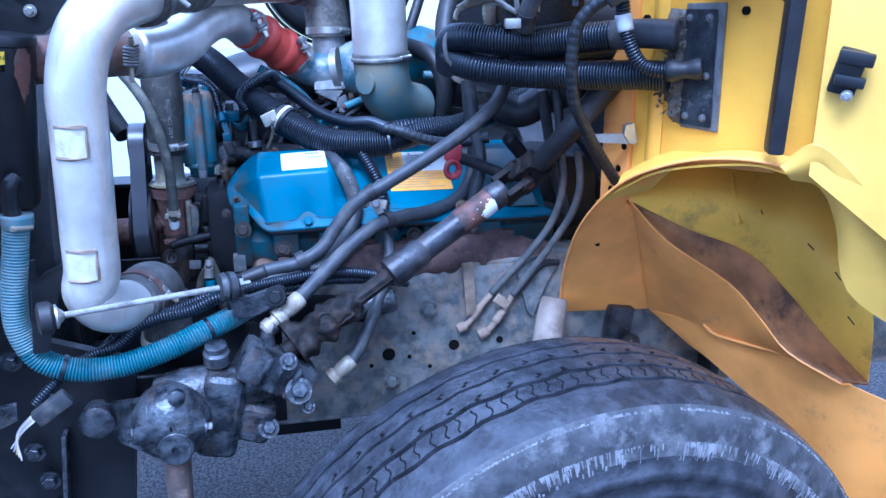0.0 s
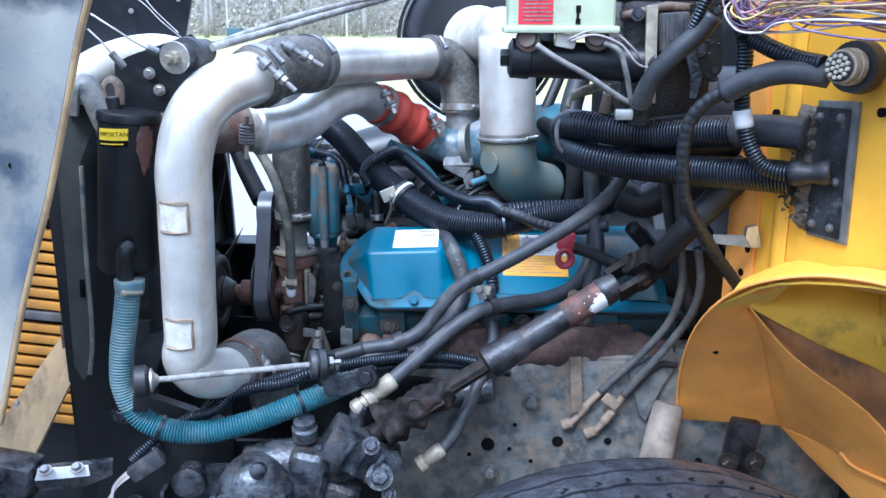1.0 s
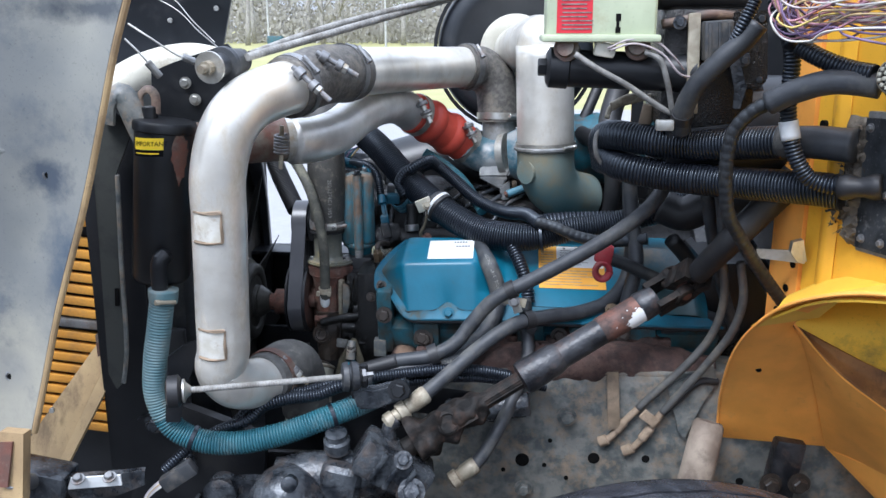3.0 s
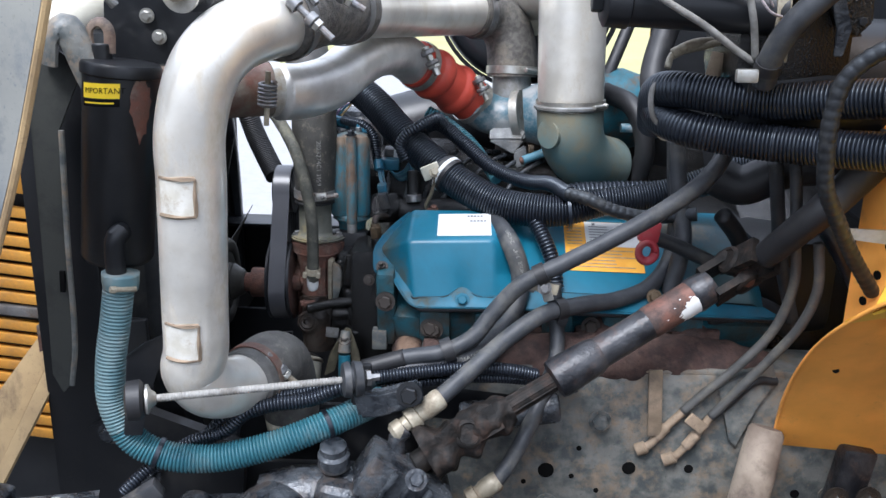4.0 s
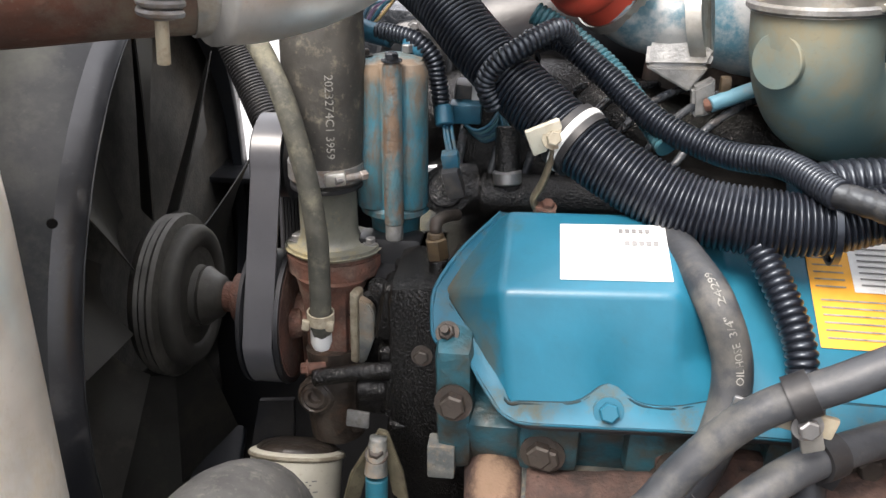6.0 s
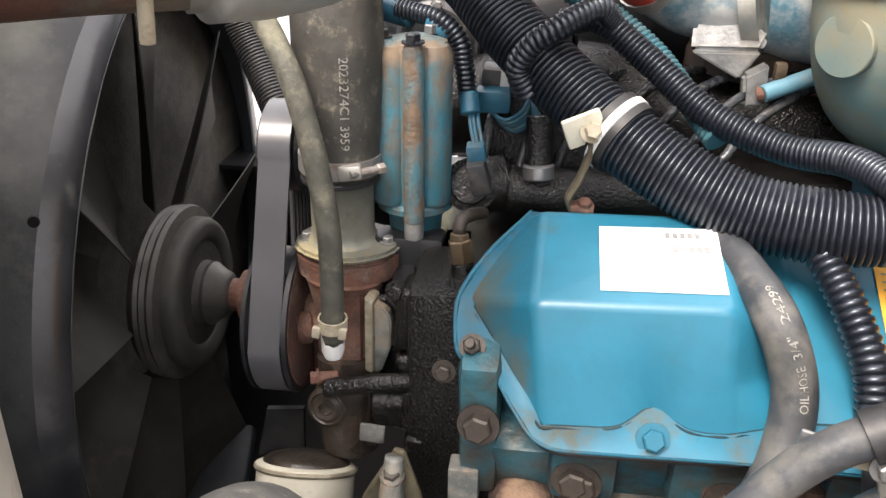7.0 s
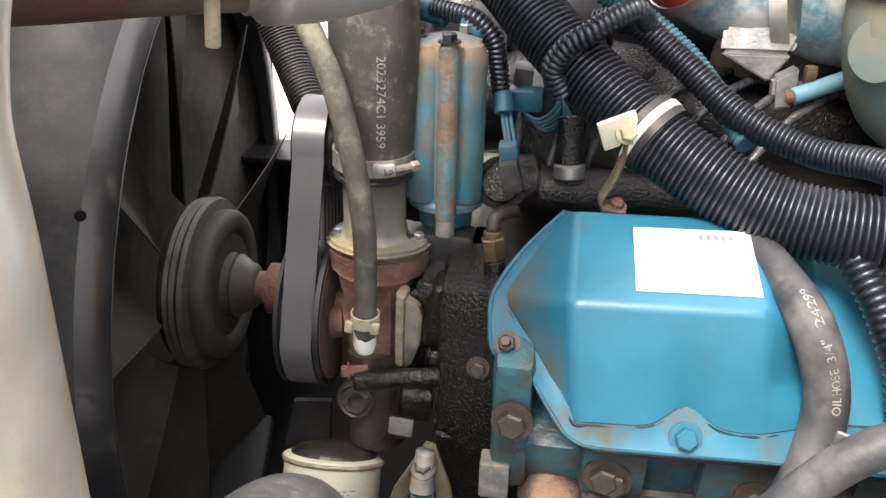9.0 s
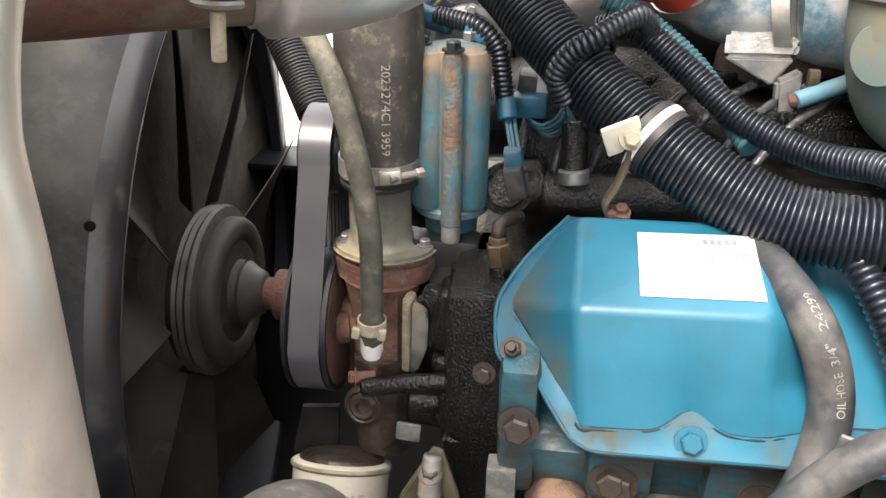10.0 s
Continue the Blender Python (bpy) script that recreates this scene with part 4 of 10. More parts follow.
lip = [[(0.447, 1.045, 1.243), (0.469, 1.010, 1.279), (0.506, 0.985, 1.251), (0.555, 0.960, 1.191), (0.622, 0.940, 1.114)],
       [(0.450, 1.035, 1.237), (0.482, 1.010, 1.251), (0.511, 0.995, 1.211), (0.555, 0.980, 1.137), (0.624, 0.960, 1.053)],
       [(0.466, 1.045, 1.225), (0.505, 1.030, 1.214), (0.532, 1.020, 1.159), (0.554, 1.010, 1.067), (0.632, 0.980, 1.006)]]
part("fender_lip", sheet(lip, 0.004, 4), M["yellow_lit"], housing, "rolled fender lip in the paler sunlit yellow", smooth=70)
hole = Vector((0.334, 1.394, 1.027))
part("bolt_hole", lathe(hole + Vector((0.003, 0.005, -0.002)), hole + Vector((-0.5, -0.8, 0.3)), [(0, 0.0042), (0.007, 0.0042)], 12), M["ink_and_hole_shade"], housing)

# ---- chassis ----
rail = thing("frame_rail", "grimy dark steel frame rail with bolt holes, dusted tan", "frame rail", (0.1, 1.52, 0.67))
RY = 1.512
part("web", box((0.58, RY + 0.006, 0.815), (1.62, 0.012, 0.29), bevel=0.002), M["rail"], rail)
part("top_flange", box((0.58, RY + 0.045, 0.964), (1.62, 0.09, 0.010), bevel=0.003), M["rail"], rail)
part("bottom_flange", box((0.42, RY + 0.045, 0.668), (1.9, 0.09, 0.010), bevel=0.003), M["rail"], rail)
part("front_web", box((-0.50, RY + 0.007, 0.73), (0.54, 0.012, 0.12), bevel=0.002), M["black"], rail)
# bolt holes as near-black discs, the shade put in their colour
for p, r in zip([(-0.031, 1.511, 0.792), (0.097, 1.511, 0.800), (0.189, 1.511, 0.802), (0.018, 1.511, 0.832), (0.009, 1.511, 0.783), (-0.065, 1.511, 0.771), (0.357, 1.511, 0.764), (0.049, 1.511, 0.759)],
                (0.0125, 0.0105, 0.007, 0.004, 0.004, 0.004, 0.007, 0.004)):
    part("bolt_hole", lathe(p, (p[0], p[1] - 1, p[2]), [(-0.003, r), (0.0006, r)], 24), M["ink_and_hole_shade"], rail)
for p, r in zip([(0.046, 1.508, 0.882), (0.048, 1.507, 0.880), (-0.028, 1.507, 0.738), (0.408, 1.507, 0.766), (0.460, 1.507, 0.767)], (0.012, 0.009, 0.011, 0.012, 0.013)):
    bolt(p, (0, -1, 0), r, rail, M["rail"])
far_rail = thing("far_frame_rail", "dark steel frame rail on the far side of the engine", "frame rail", (0.1, 2.28, 0.67))
part("web", box((0.2, 2.29, 0.825), (2.2, 0.012, 0.31), bevel=0.002), M["black"], far_rail)
part("top_flange", box((0.2, 2.25, 0.984), (2.2, 0.09, 0.010), bevel=0.003), M["black"], far_rail)
axle = thing("front_axle", "dark forged steel front axle beam", "axle", (0.2, 1.5, 0.45))
part("beam", box((0.17, 1.6, 0.47), (0.09, 1.0, 0.10), bevel=0.02), M["black"], axle)
part("hub_carrier", rod((0.155, 1.06, 0.479), (0.16, 1.25, 0.47), 0.09, 24), M["black"], axle)

# dusty shock absorber and bits beside it
shock = thing("shock_absorber", "tan dust-covered shock absorber on the frame rail", "shock absorber", (0.25, 1.45, 0.55))
sa, sb = [(0.286, 1.475, 0.896), (0.241, 1.420, 0.710)]
part("body", lathe(Vector(sa), Vector(sb), [(0, 0.022), (0.006, 0.026), (0.05, 0.028), (0.20, 0.030)], 24), M["shock"], shock)
strut = thing("spring_hanger", "dusty dark spring hanger bracket on the frame rail", "bracket", (0.36, 1.47, 0.8))
ha, hb = [(0.421, 1.470, 0.860), (0.408, 1.440, 0.737)]
part("plate", box(((ha[0] + hb[0]) / 2, 1.475, (ha[2] + hb[2]) / 2), (0.05, 0.03, 0.14), (0, 8, 0), 0.006), M["shaft"], strut)
for p in [(0.390, 1.450, 0.797), (0.437, 1.450, 0.799)]:
    bolt(p, (0, -1, 0), 0.013, strut, M["pump_brown"], "nut")

# added black plates: they hide bright ground and keep these gaps dark
cm = thing("crossmember", "dark plates added to close the gaps behind the steering gear", "crossmember", (-0.4, 1.65, 0.62))
part("web", box((-0.33, 1.64, 0.70), (0.42, 0.012, 0.26), bevel=0.003), M["black"], cm)
part("rear_dark_plate", box((-0.48, 2.06, 0.64), (0.40, 0.012, 0.40), bevel=0.003), M["black"], cm)
part("apron", box((-0.86, 1.56, 0.72), (0.34, 0.012, 0.44), bevel=0.003), M["black"], cm)
# ---- front tyre ----
def tyre():
    t = thing("front_tyre", "worn black truck tyre with a white-scuffed sidewall", "tyre", (0.153, 1.022, GROUND))
    c, steer = Vector((0.153, 1.022, 0.479)), radians(9.38)
    ax = Vector((math.sin(steer), -math.cos(steer), 0))
    u, k = Vector((math.cos(steer), math.sin(steer), 0)), Vector((0, 0, 1))
    R, half, seg = 0.507, 0.112, 220

    def turn(profile, mod=None):
        verts, faces = [], []
        for j, (s, r) in enumerate(profile):
            for i in range(seg):
                a = 2 * math.pi * i / seg
                rr = r + (mod(j, i, s) if mod else 0)
                verts.append(c + ax * s + (u * math.cos(a) + k * math.sin(a)) * rr)
        for j in range(len(profile) - 1):
            for i in range(seg):
                i2 = (i + 1) % seg
                faces.append((j * seg + i, j * seg + i2, (j + 1) * seg + i2, (j + 1) * seg + i))
        return verts, faces

    # tread: ribs between four wavy grooves, each rib a ring of its own
    fall = lambda q: R - 0.0125 * (abs(q) / half) ** 3
    wave = lambda q, i: 0.0024 * math.sin(2 * math.pi * i * 46 / seg) + 0.0012 * math.sin(2 * math.pi * i * 15 / seg + q * 60)
    cuts = [-half, -0.064, -0.024, 0.018, 0.057, half]
    gap = (0, 0.0032, 0.0034, 0.0048, 0.0042, 0)

    def ring_strip(cols, r_of):
        verts, faces = [], []
        for f in cols:
            for i in range(seg):
                a = 2 * math.pi * i / seg
                q = f(i)
                verts.append(c + ax * q + (u * math.cos(a) + k * math.sin(a)) * r_of(f, q))
        for j in range(len(cols) - 1):
            for i in range(seg):
                i2 = (i + 1) % seg
                faces.append((j * seg + i, j * seg + i2, (j + 1) * seg + i2, (j + 1) * seg + i))
        return verts, faces

    for n in range(5):
        a0, a1 = cuts[n], cuts[n + 1]
        lo_ = (lambda i, a=a0, g=gap[n]: a + (g + wave(a, i) if g else 0))
        hi_ = (lambda i, a=a1, g=gap[n + 1]: a - g + (wave(a, i) if g else 0))
        cols = [lo_, lo_] + [(lambda i, f=f: lo_(i) + (hi_(i) - lo_(i)) * f) for f in (0.06, 0.35, 0.65, 0.94)] + [hi_, hi_]
        meshes = ring_strip(cols, lambda f, q: fall(q))
        verts = list(meshes[0])
        for j in (0, len(cols) - 1):
            for i in range(seg):
                a = 2 * math.pi * i / seg
                verts[j * seg + i] = verts[j * seg + i] - (u * math.cos(a) + k * math.sin(a)) * 0.012
        part("tread_rib", (verts, meshes[1]), M["tyre"], t, "worn tread rib" if n < 4 else "smooth shoulder rib", smooth=30)
    # groove floor is near-black: shade between the ribs is in its colour
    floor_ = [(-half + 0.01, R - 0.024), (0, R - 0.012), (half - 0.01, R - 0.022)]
    part("groove_floor", turn(floor_), M["ink_and_hole_shade"], t, "groove floor, near-black for the shade between the ribs", smooth=60)
    # sipes are flat near-black strips that paint the shade of thin cuts
    sv_, sf_ = [], []
    zig = random.Random(4)
    for n, (s0, s1) in enumerate(((0.0235, 0.052), (-0.019, 0.0125), (-0.058, -0.029))):
        for i in range(150 if n == 0 else 75):
            a = 2 * math.pi * (i + zig.uniform(-0.1, 0.1)) / (150 if n == 0 else 75)
            l0, l1 = (s0, s1) if n == 0 else (s1 - 0.012, s1 - 0.001)
            pts = []
            for f in (0, 0.2, 0.4, 0.6, 0.8, 1.0):
                q = l0 + (l1 - l0) * f
                aa = a + 0.006 * math.sin(f * 7 + i) + 0.010 * f
                pts.append((aa, q))
            w = 0.0011 / R * (1 if n == 0 else 2.2)
            o = len(sv_)
            for aa, q in pts:
                for d in (-w, w):
                    sv_.append(c + ax * q + (u * math.cos(aa + d) + k * math.sin(aa + d)) * (fall(q) + 0.0006))
            for j in range(5):
                sf_.append((o + 2 * j, o + 2 * j + 1, o + 2 * j + 3, o + 2 * j + 2))
    tagged(part("siping", (sv_, sf_), M["ink_and_hole_shade"], t, "flat near-black strips for the shade in thin wavy sipes and notches"), kind="stuff")
    gv, gf = [], []
    for i in range(13000):
        a = zig.uniform(0, 2 * math.pi)
        r0 = R - 0.015 - abs(zig.gauss(0, 0.021))
        ln, w = zig.uniform(0.004, 0.026), zig.uniform(0.0006, 0.0024)
        if math.sin(a * 11 + 2 * math.sin(a * 5)) + zig.gauss(0, 0.6) < -0.15:
            continue
        o = len(gv)
        for rr, d in ((r0, -w), (r0, w), (r0 - ln, w * 0.4), (r0 - ln, -w * 0.6)):
            f = min(max((R - 0.012 - rr) / 0.063, 0), 1)
            q = half + 0.022 * f ** 0.62 + 0.0012
            aa = a + d / R
            gv.append(c + ax * q + (u * math.cos(aa) + k * math.sin(aa)) * rr)
        gf.append((o, o + 1, o + 2, o + 3))
    tagged(part("scuffing", (gv, gf), M["scrape"], t, "pale scraped streaks on the shoulder"), kind="stuff")
    side = [(half, R - 0.012), (half + 0.010, R - 0.022), (half + 0.017, R - 0.045), (half + 0.022, R - 0.075)]
    part("shoulder", turn(side), M["scuff"], t, "scuffed shoulder, scraped white", smooth=60)
    wall = [(half + 0.022, R - 0.075), (half + 0.026, R - 0.095), (half + 0.0275, R - 0.097), (half + 0.0275, R - 0.107), (half + 0.026, R - 0.109), (half + 0.027, R - 0.125),
            (half + 0.0285, R - 0.127), (half + 0.0285, R - 0.134), (half + 0.027, R - 0.136), (half + 0.022, R - 0.175), (half + 0.006, R - 0.205), (half - 0.01, R - 0.22)]
    part("sidewall", turn(wall), M["tyre"], t, "sidewall with moulded rings", smooth=60)
    inner = [(-half, R - 0.012), (-half - 0.017, R - 0.045), (-half - 0.027, R - 0.12), (-half - 0.01, R - 0.22)]
    part("inner_sidewall", turn(inner), M["tyre"], t, smooth=60)
    rimp = [(half - 0.01, R - 0.22), (half - 0.02, R - 0.225), (half - 0.03, R - 0.25), (half - 0.07, R - 0.27), (half - 0.08, 0.10), (half - 0.01, 0.09), (half - 0.01, 0.001)]
    part("rim", turn(rimp), M["satin"], t, "black steel wheel rim")
    return t


tyre()

# ---- engine ----
engine = thing("engine_block", "oily black and teal diesel engine block and cylinder head", "engine", (0.0, 1.9, 0.6))
part("block", box((0.03, 1.93, 0.80), (0.56, 0.56, 0.40), bevel=0.02), M["oily"], engine, "oil-soaked black engine block")
part("front_cover", box((-0.305, 1.82, 0.87), (0.10, 0.34, 0.46), bevel=0.02), M["oily"], engine, "oily black front cover")
part("valley", box((0.05, 1.98, 1.06), (0.62, 0.34, 0.16), bevel=0.03), M["oily"], engine)
part("far_bank", box((0.02, 2.18, 1.05), (0.60, 0.30, 0.34), bevel=0.04), M["oily"], engine, "oily far cylinder bank")
part("valley_front", box((-0.25, 1.93, 1.08), (0.12, 0.22, 0.30), bevel=0.03), M["oily"], engine)
part("intake_runner", sweep([(-0.34, 2.06, 1.22), (-0.2, 2.08, 1.25), (0.0, 2.1, 1.22), (0.25, 2.1, 1.2)], 0.075, 22), M["black"], engine, "dark intake runner", smooth=180)
part("upper_runner", sweep([(-0.36, 1.95, 1.16), (-0.22, 1.93, 1.19), (-0.08, 1.93, 1.16), (0.1, 1.94, 1.14)], 0.05, 20), M["oily"], engine, smooth=180)
for q in range(7):
    part("injector_line", sweep([(-0.31 + 0.03 * q, 1.80, 1.12), (-0.30 + 0.04 * q, 1.84, 1.20), (-0.28 + 0.05 * q, 1.90, 1.22), (-0.2 + 0.05 * q, 1.98, 1.20)], 0.0045, 8), M["gear"], engine, smooth=180)
head = part("cylinder_head", box((0.02, 1.664, 1.00), (0.60, 0.15, 0.10), (24, 0, 0), 0.012), M["head"], engine, "oily teal cylinder head")
for x, w in ((-0.21, 0.05), (-0.12, 0.06), (-0.02, 0.05), (0.08, 0.06), (0.18, 0.05)):
    part("boss", box((x, 1.583, 1.005), (w, 0.03, 0.055), (10, 0, 0), 0.010), M["head"], head)
part("head_end", box((-0.287, 1.612, 1.03), (0.03, 0.07, 0.13), (10, 0, 0), 0.010), M["head"], engine, "blue painted end face of the head")
for p, r in zip([(-0.286, 1.566, 1.044), (-0.217, 1.566, 1.003), (-0.314, 1.590, 1.070)], (0.0105, 0.0105, 0.006)):
    bolt(p, (-0.05, -1, 0.15), r, engine, M["boltm"])
for p, r in zip([(-0.211, 1.566, 1.000), (-0.111, 1.566, 0.997), (0.031, 1.566, 1.013), (0.077, 1.566, 1.009), (0.144, 1.566, 1.020)], (0.010, 0.010, 0.010, 0.009, 0.010)):
    bolt(p, (0, -1, 0.15), r, engine, M["boltm"])

# rocker cover: a faceted bulge at the front, a flatter rear part, on a thin flange
cover = thing("rocker_cover", "bright blue painted steel rocker cover on the cylinder head", "rocker cover", (-0.1, 1.6, 1.04))
BOLT_X = -0.168
def foot_row(x):
    """Foot of the long side of the shell; it arches up round the bolt."""
    k = math.exp(-((x - BOLT_X) / 0.0160) ** 2)
    return Vector((x, 1.5535 + 0.010 * k, 1.055 + 0.005 * (x + 0.242) / 0.13 + 0.0118 * k))


SHELL_X = [-0.242, -0.224, -0.202, -0.194, -0.188, -0.182, -0.174, -0.168, -0.162, -0.154, -0.148, -0.142, -0.134, -0.118]
def cover_body():
    x0, x1 = -0.2535, -0.122
    bm = bmesh.new()
    mk = lambda *p: bm.verts.new(p)
    tip_t, tip_b = mk(-0.2847, 1.660, 1.1255), mk(-0.3000, 1.628, 1.1085)
    D, E = mk(x0 + 0.003, 1.674, 1.1640), mk(x0 + 0.002, 1.750, 1.125)
    foot = [mk(*foot_row(x)) for x in SHELL_X]
    top = [mk(x0 + (x1 - x0) * i / 13, 1.574, 1.1400 + 0.0045 * i / 13) for i in range(14)]
    mid = [mk(f.co.x * 0.5 + t.co.x * 0.5, 1.5645, 1.098) for f, t in zip(foot, top)]
    A, B, A1, B1 = top[0], foot[0], top[-1], foot[-1]
    D1, E1 = mk(x1, 1.676, 1.1655), mk(x1, 1.750, 1.130)
    T0 = mk(-0.262, 1.705, 1.146)
    # flatter rear part
    a2, b2, d2, e2 = mk(-0.070, 1.600, 1.086), mk(-0.070, 1.566, 1.064), mk(-0.070, 1.705, 1.148), mk(-0.070, 1.770, 1.150)
    a3, b3, d3, e3 = mk(0.275, 1.600, 1.078), mk(0.275, 1.566, 1.056), mk(0.275, 1.705, 1.140), mk(0.275, 1.770, 1.146)
    a4, b4, d4, e4 = mk(0.30, 1.610, 1.060), mk(0.292, 1.566, 1.046), mk(0.30, 1.70, 1.11), mk(0.30, 1.770, 1.12)
    for i in range(13):
        bm.faces.new((mid[i], foot[i], foot[i + 1], mid[i + 1]))
        bm.faces.new((top[i], mid[i], mid[i + 1], top[i + 1]))
    bm.faces.new([D] + top + [D1])
    m0, m1 = mid[0], mid[-1]
    for f in ((E, D, D1, E1), (tip_t, tip_b, A), (tip_b, m0, A), (tip_b, B, m0), (tip_t, A, D), (T0, tip_t, D), (T0, D, E),
              (A1, m1, a2), (m1, B1, b2, a2), (D1, A1, a2, d2), (E1, D1, d2, e2), (a2, b2, b3, a3), (d2, a2, a3, d3), (e2, d2, d3, e3), (a3, b3, b4, a4), (d3, a3, a4, d4), (e3, d3, d4, e4)):
        bm.faces.new(f)
    bmesh.ops.recalc_face_normals(bm, faces=bm.faces[:])
    sharp = [e for e in bm.edges if len(e.link_faces) == 2 and e.calc_face_angle(0) > radians(14) and e.calc_length() > 0.009]
    bmesh.ops.bevel(bm, geom=sharp, offset=0.0055, segments=4, affect="EDGES", profile=0.5)
    return bm


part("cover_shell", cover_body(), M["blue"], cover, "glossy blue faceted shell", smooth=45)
# the flange follows the foot of the shell, with an ear round the front bolt and a rolled lip
F0 = foot_row(SHELL_X[0])
rim_in = [Vector(p) for p in ((-0.2532, 1.700, 1.1497), (-0.2847, 1.660, 1.1250), (-0.2990, 1.638, 1.1085), (-0.2995, 1.618, 1.1050), (-0.2905, 1.606, 1.0985), (-0.2800, 1.594, 1.0890), (-0.2658, 1.577, 1.0748), (-0.2520, 1.5625, 1.0640))]
rim_in += [F0, foot_row(-0.233)] + [foot_row(x) for x in SHELL_X[1:]] + [Vector((-0.070, 1.566, 1.064)), Vector((0.10, 1.566, 1.060)), Vector((0.292, 1.566, 1.048))]
rim_out = [(-0.2591, 1.700, 1.1522), (-0.2914, 1.660, 1.1303), (-0.3084, 1.630, 1.1096), (-0.3083, 1.610, 1.0978), (-0.3044, 1.595, 1.0833), (-0.2929, 1.585, 1.0802), (-0.2802, 1.580, 1.0809), (-0.2647, 1.565, 1.0642), (-0.2477, 1.552, 1.0468), (-0.2359, 1.547, 1.0434)]
rim_out += [(x, 1.5455, 1.043 + 0.003 * (x + 0.242) / 0.13) for x in SHELL_X[1:]] + [(-0.070, 1.547, 1.044), (0.10, 1.547, 1.042), (0.315, 1.547, 1.040)]
rim_out = [Vector(p) for p in rim_out]
rim_in = [p + Vector((0.004, 0.003, 0.0)) if i < 8 else p + Vector((0, 0.002, 0.001)) for i, p in enumerate(rim_in)]
def flange():
    bm = bmesh.new()
    rows = [(bm.verts.new(a), bm.verts.new(a.lerp(b, 0.55) + Vector((0, 0.0012, -0.001))), bm.verts.new(b)) for a, b in zip(rim_out, rim_in)]
    for p, q in zip(rows, rows[1:]):
        bm.faces.new((p[0], q[0], q[1], p[1]))
        bm.faces.new((p[1], q[1], q[2], p[2]))
    bmesh.ops.recalc_face_normals(bm, faces=bm.faces[:])
    bmesh.ops.solidify(bm, geom=bm.faces[:], thickness=0.003)
    return bm


part("flange", flange(), M["blue_dull"], cover, "dusty blue flange", smooth=40)
# thin cord paints the shade, and some grime, where shell meets flange
part("shade_grime_line", sweep([p + Vector((-0.0008, -0.0016, -0.0006)) for p in rim_in[1:]], 0.0020, 8, 0.003, wobble=0.3), M["fold_shade_grime"], cover, "dark line for the shade and grime in the fold", smooth=180)
part("rolled_lip", sweep(rim_out, 0.0018, 8, 0.004), M["blue_dull"], cover, smooth=180)
part("gasket", sweep([Vector(p) + Vector((0.004, 0.006, -0.005)) for p in rim_out[2:]], 0.004, 8), M["rubber_dark"], cover)
part("top_skin", plate([(-0.235, 1.745, 1.118), (0.30, 1.745, 1.116), (0.30, 1.90, 1.08), (-0.235, 1.90, 1.08)], 0.006), M["blue_worn"], cover)
cb = Vector((BOLT_X, 1.552, 1.054))
part("bolt_washer", lathe(cb + Vector((0, 0.003, -0.0015)), cb + Vector((0, -0.88, 0.47)), [(0, 0.0125), (0.0035, 0.0125), (0.0045, 0.0115), (0.0045, 0.004)], 24), M["blue_dull"], cover)
bolt(cb + Vector((0, -0.001, 0.0005)), (0, -0.88, 0.47), 0.0078, cover, M["blue_dull"], "cover_bolt")
bolt(Vector((-0.2935, 1.589, 1.0925)), (-0.1, -0.75, 0.65), 0.0066, cover, M["boltm"], "cover_bolt")
part("stud", rod((-0.2935, 1.589, 1.0925), (-0.295, 1.577, 1.103), 0.0036, 12), M["boltm"], cover)
for p in [(0.121, 1.552, 1.068), (0.045, 1.552, 1.052)]:
    bolt(p, (0, -0.9, 0.4), 0.008, cover, M["brass"], "cover_bolt")

# sticker on the sloping top and the two-coloured label on the rear part
up1 = Vector((0, 0.116, 0.029)).normalized()
sticker = thing("white_sticker", "white paper sticker with faded print on the rocker cover", "sticker", (-0.16, 1.62, 1.15))
so = Vector((-0.209, 1.588, 1.1438)) + Vector((0, -0.0003, 0.0014))
sx, sy = 0.083, 0.070
part("paper", ([so, so + Vector((sx, 0, 0.0028)), so + Vector((sx, 0, 0.0028)) + up1 * sy, so + up1 * sy], [(0, 1, 2, 3)]), M["white"], sticker)
bars(so, (1, 0, 0.034), up1, [(0.046 + 0.0052 * i, 0.058, 0.0035, 0.0055) for i in range(5)] + [(0.050 + 0.0055 * i, 0.042, 0.0042, 0.0060) for i in range(5)], M["grey_ink"], sticker)
up2 = Vector((0, 0.105, 0.063)).normalized()
label = thing("spec_label", "orange and white printed specification label on the rocker cover", "label", (0.05, 1.65, 1.10))
lo0 = Vector((-0.005, 1.607, 1.0885)) + Vector((0, -0.0006, 0.001))
part("orange_field", ([lo0, lo0 + Vector((0.122, 0, -0.002)), lo0 + Vector((0.122, 0, -0.002)) + up2 * 0.108, lo0 + up2 * 0.108], [(0, 1, 2, 3)]), M["ochre"], label)
wo0 = lo0 + Vector((0.034, 0, 0)) + up2 * 0.052 + Vector((0, -0.0003, 0.0006))
part("white_field", ([wo0, wo0 + Vector((0.086, 0, -0.0014)), wo0 + Vector((0.086, 0, -0.0014)) + up2 * 0.054, wo0 + up2 * 0.054], [(0, 1, 2, 3)]), M["white"], label)
lr = random.Random(3)
bars(wo0, (1, 0, -0.016), up2, [(0.006, 0.006 + i * 0.006, lr.uniform(0.03, 0.07), 0.0016) for i in range(7)] + [(0.012, 0.046, 0.005, 0.005)], M["grey_ink"], label)
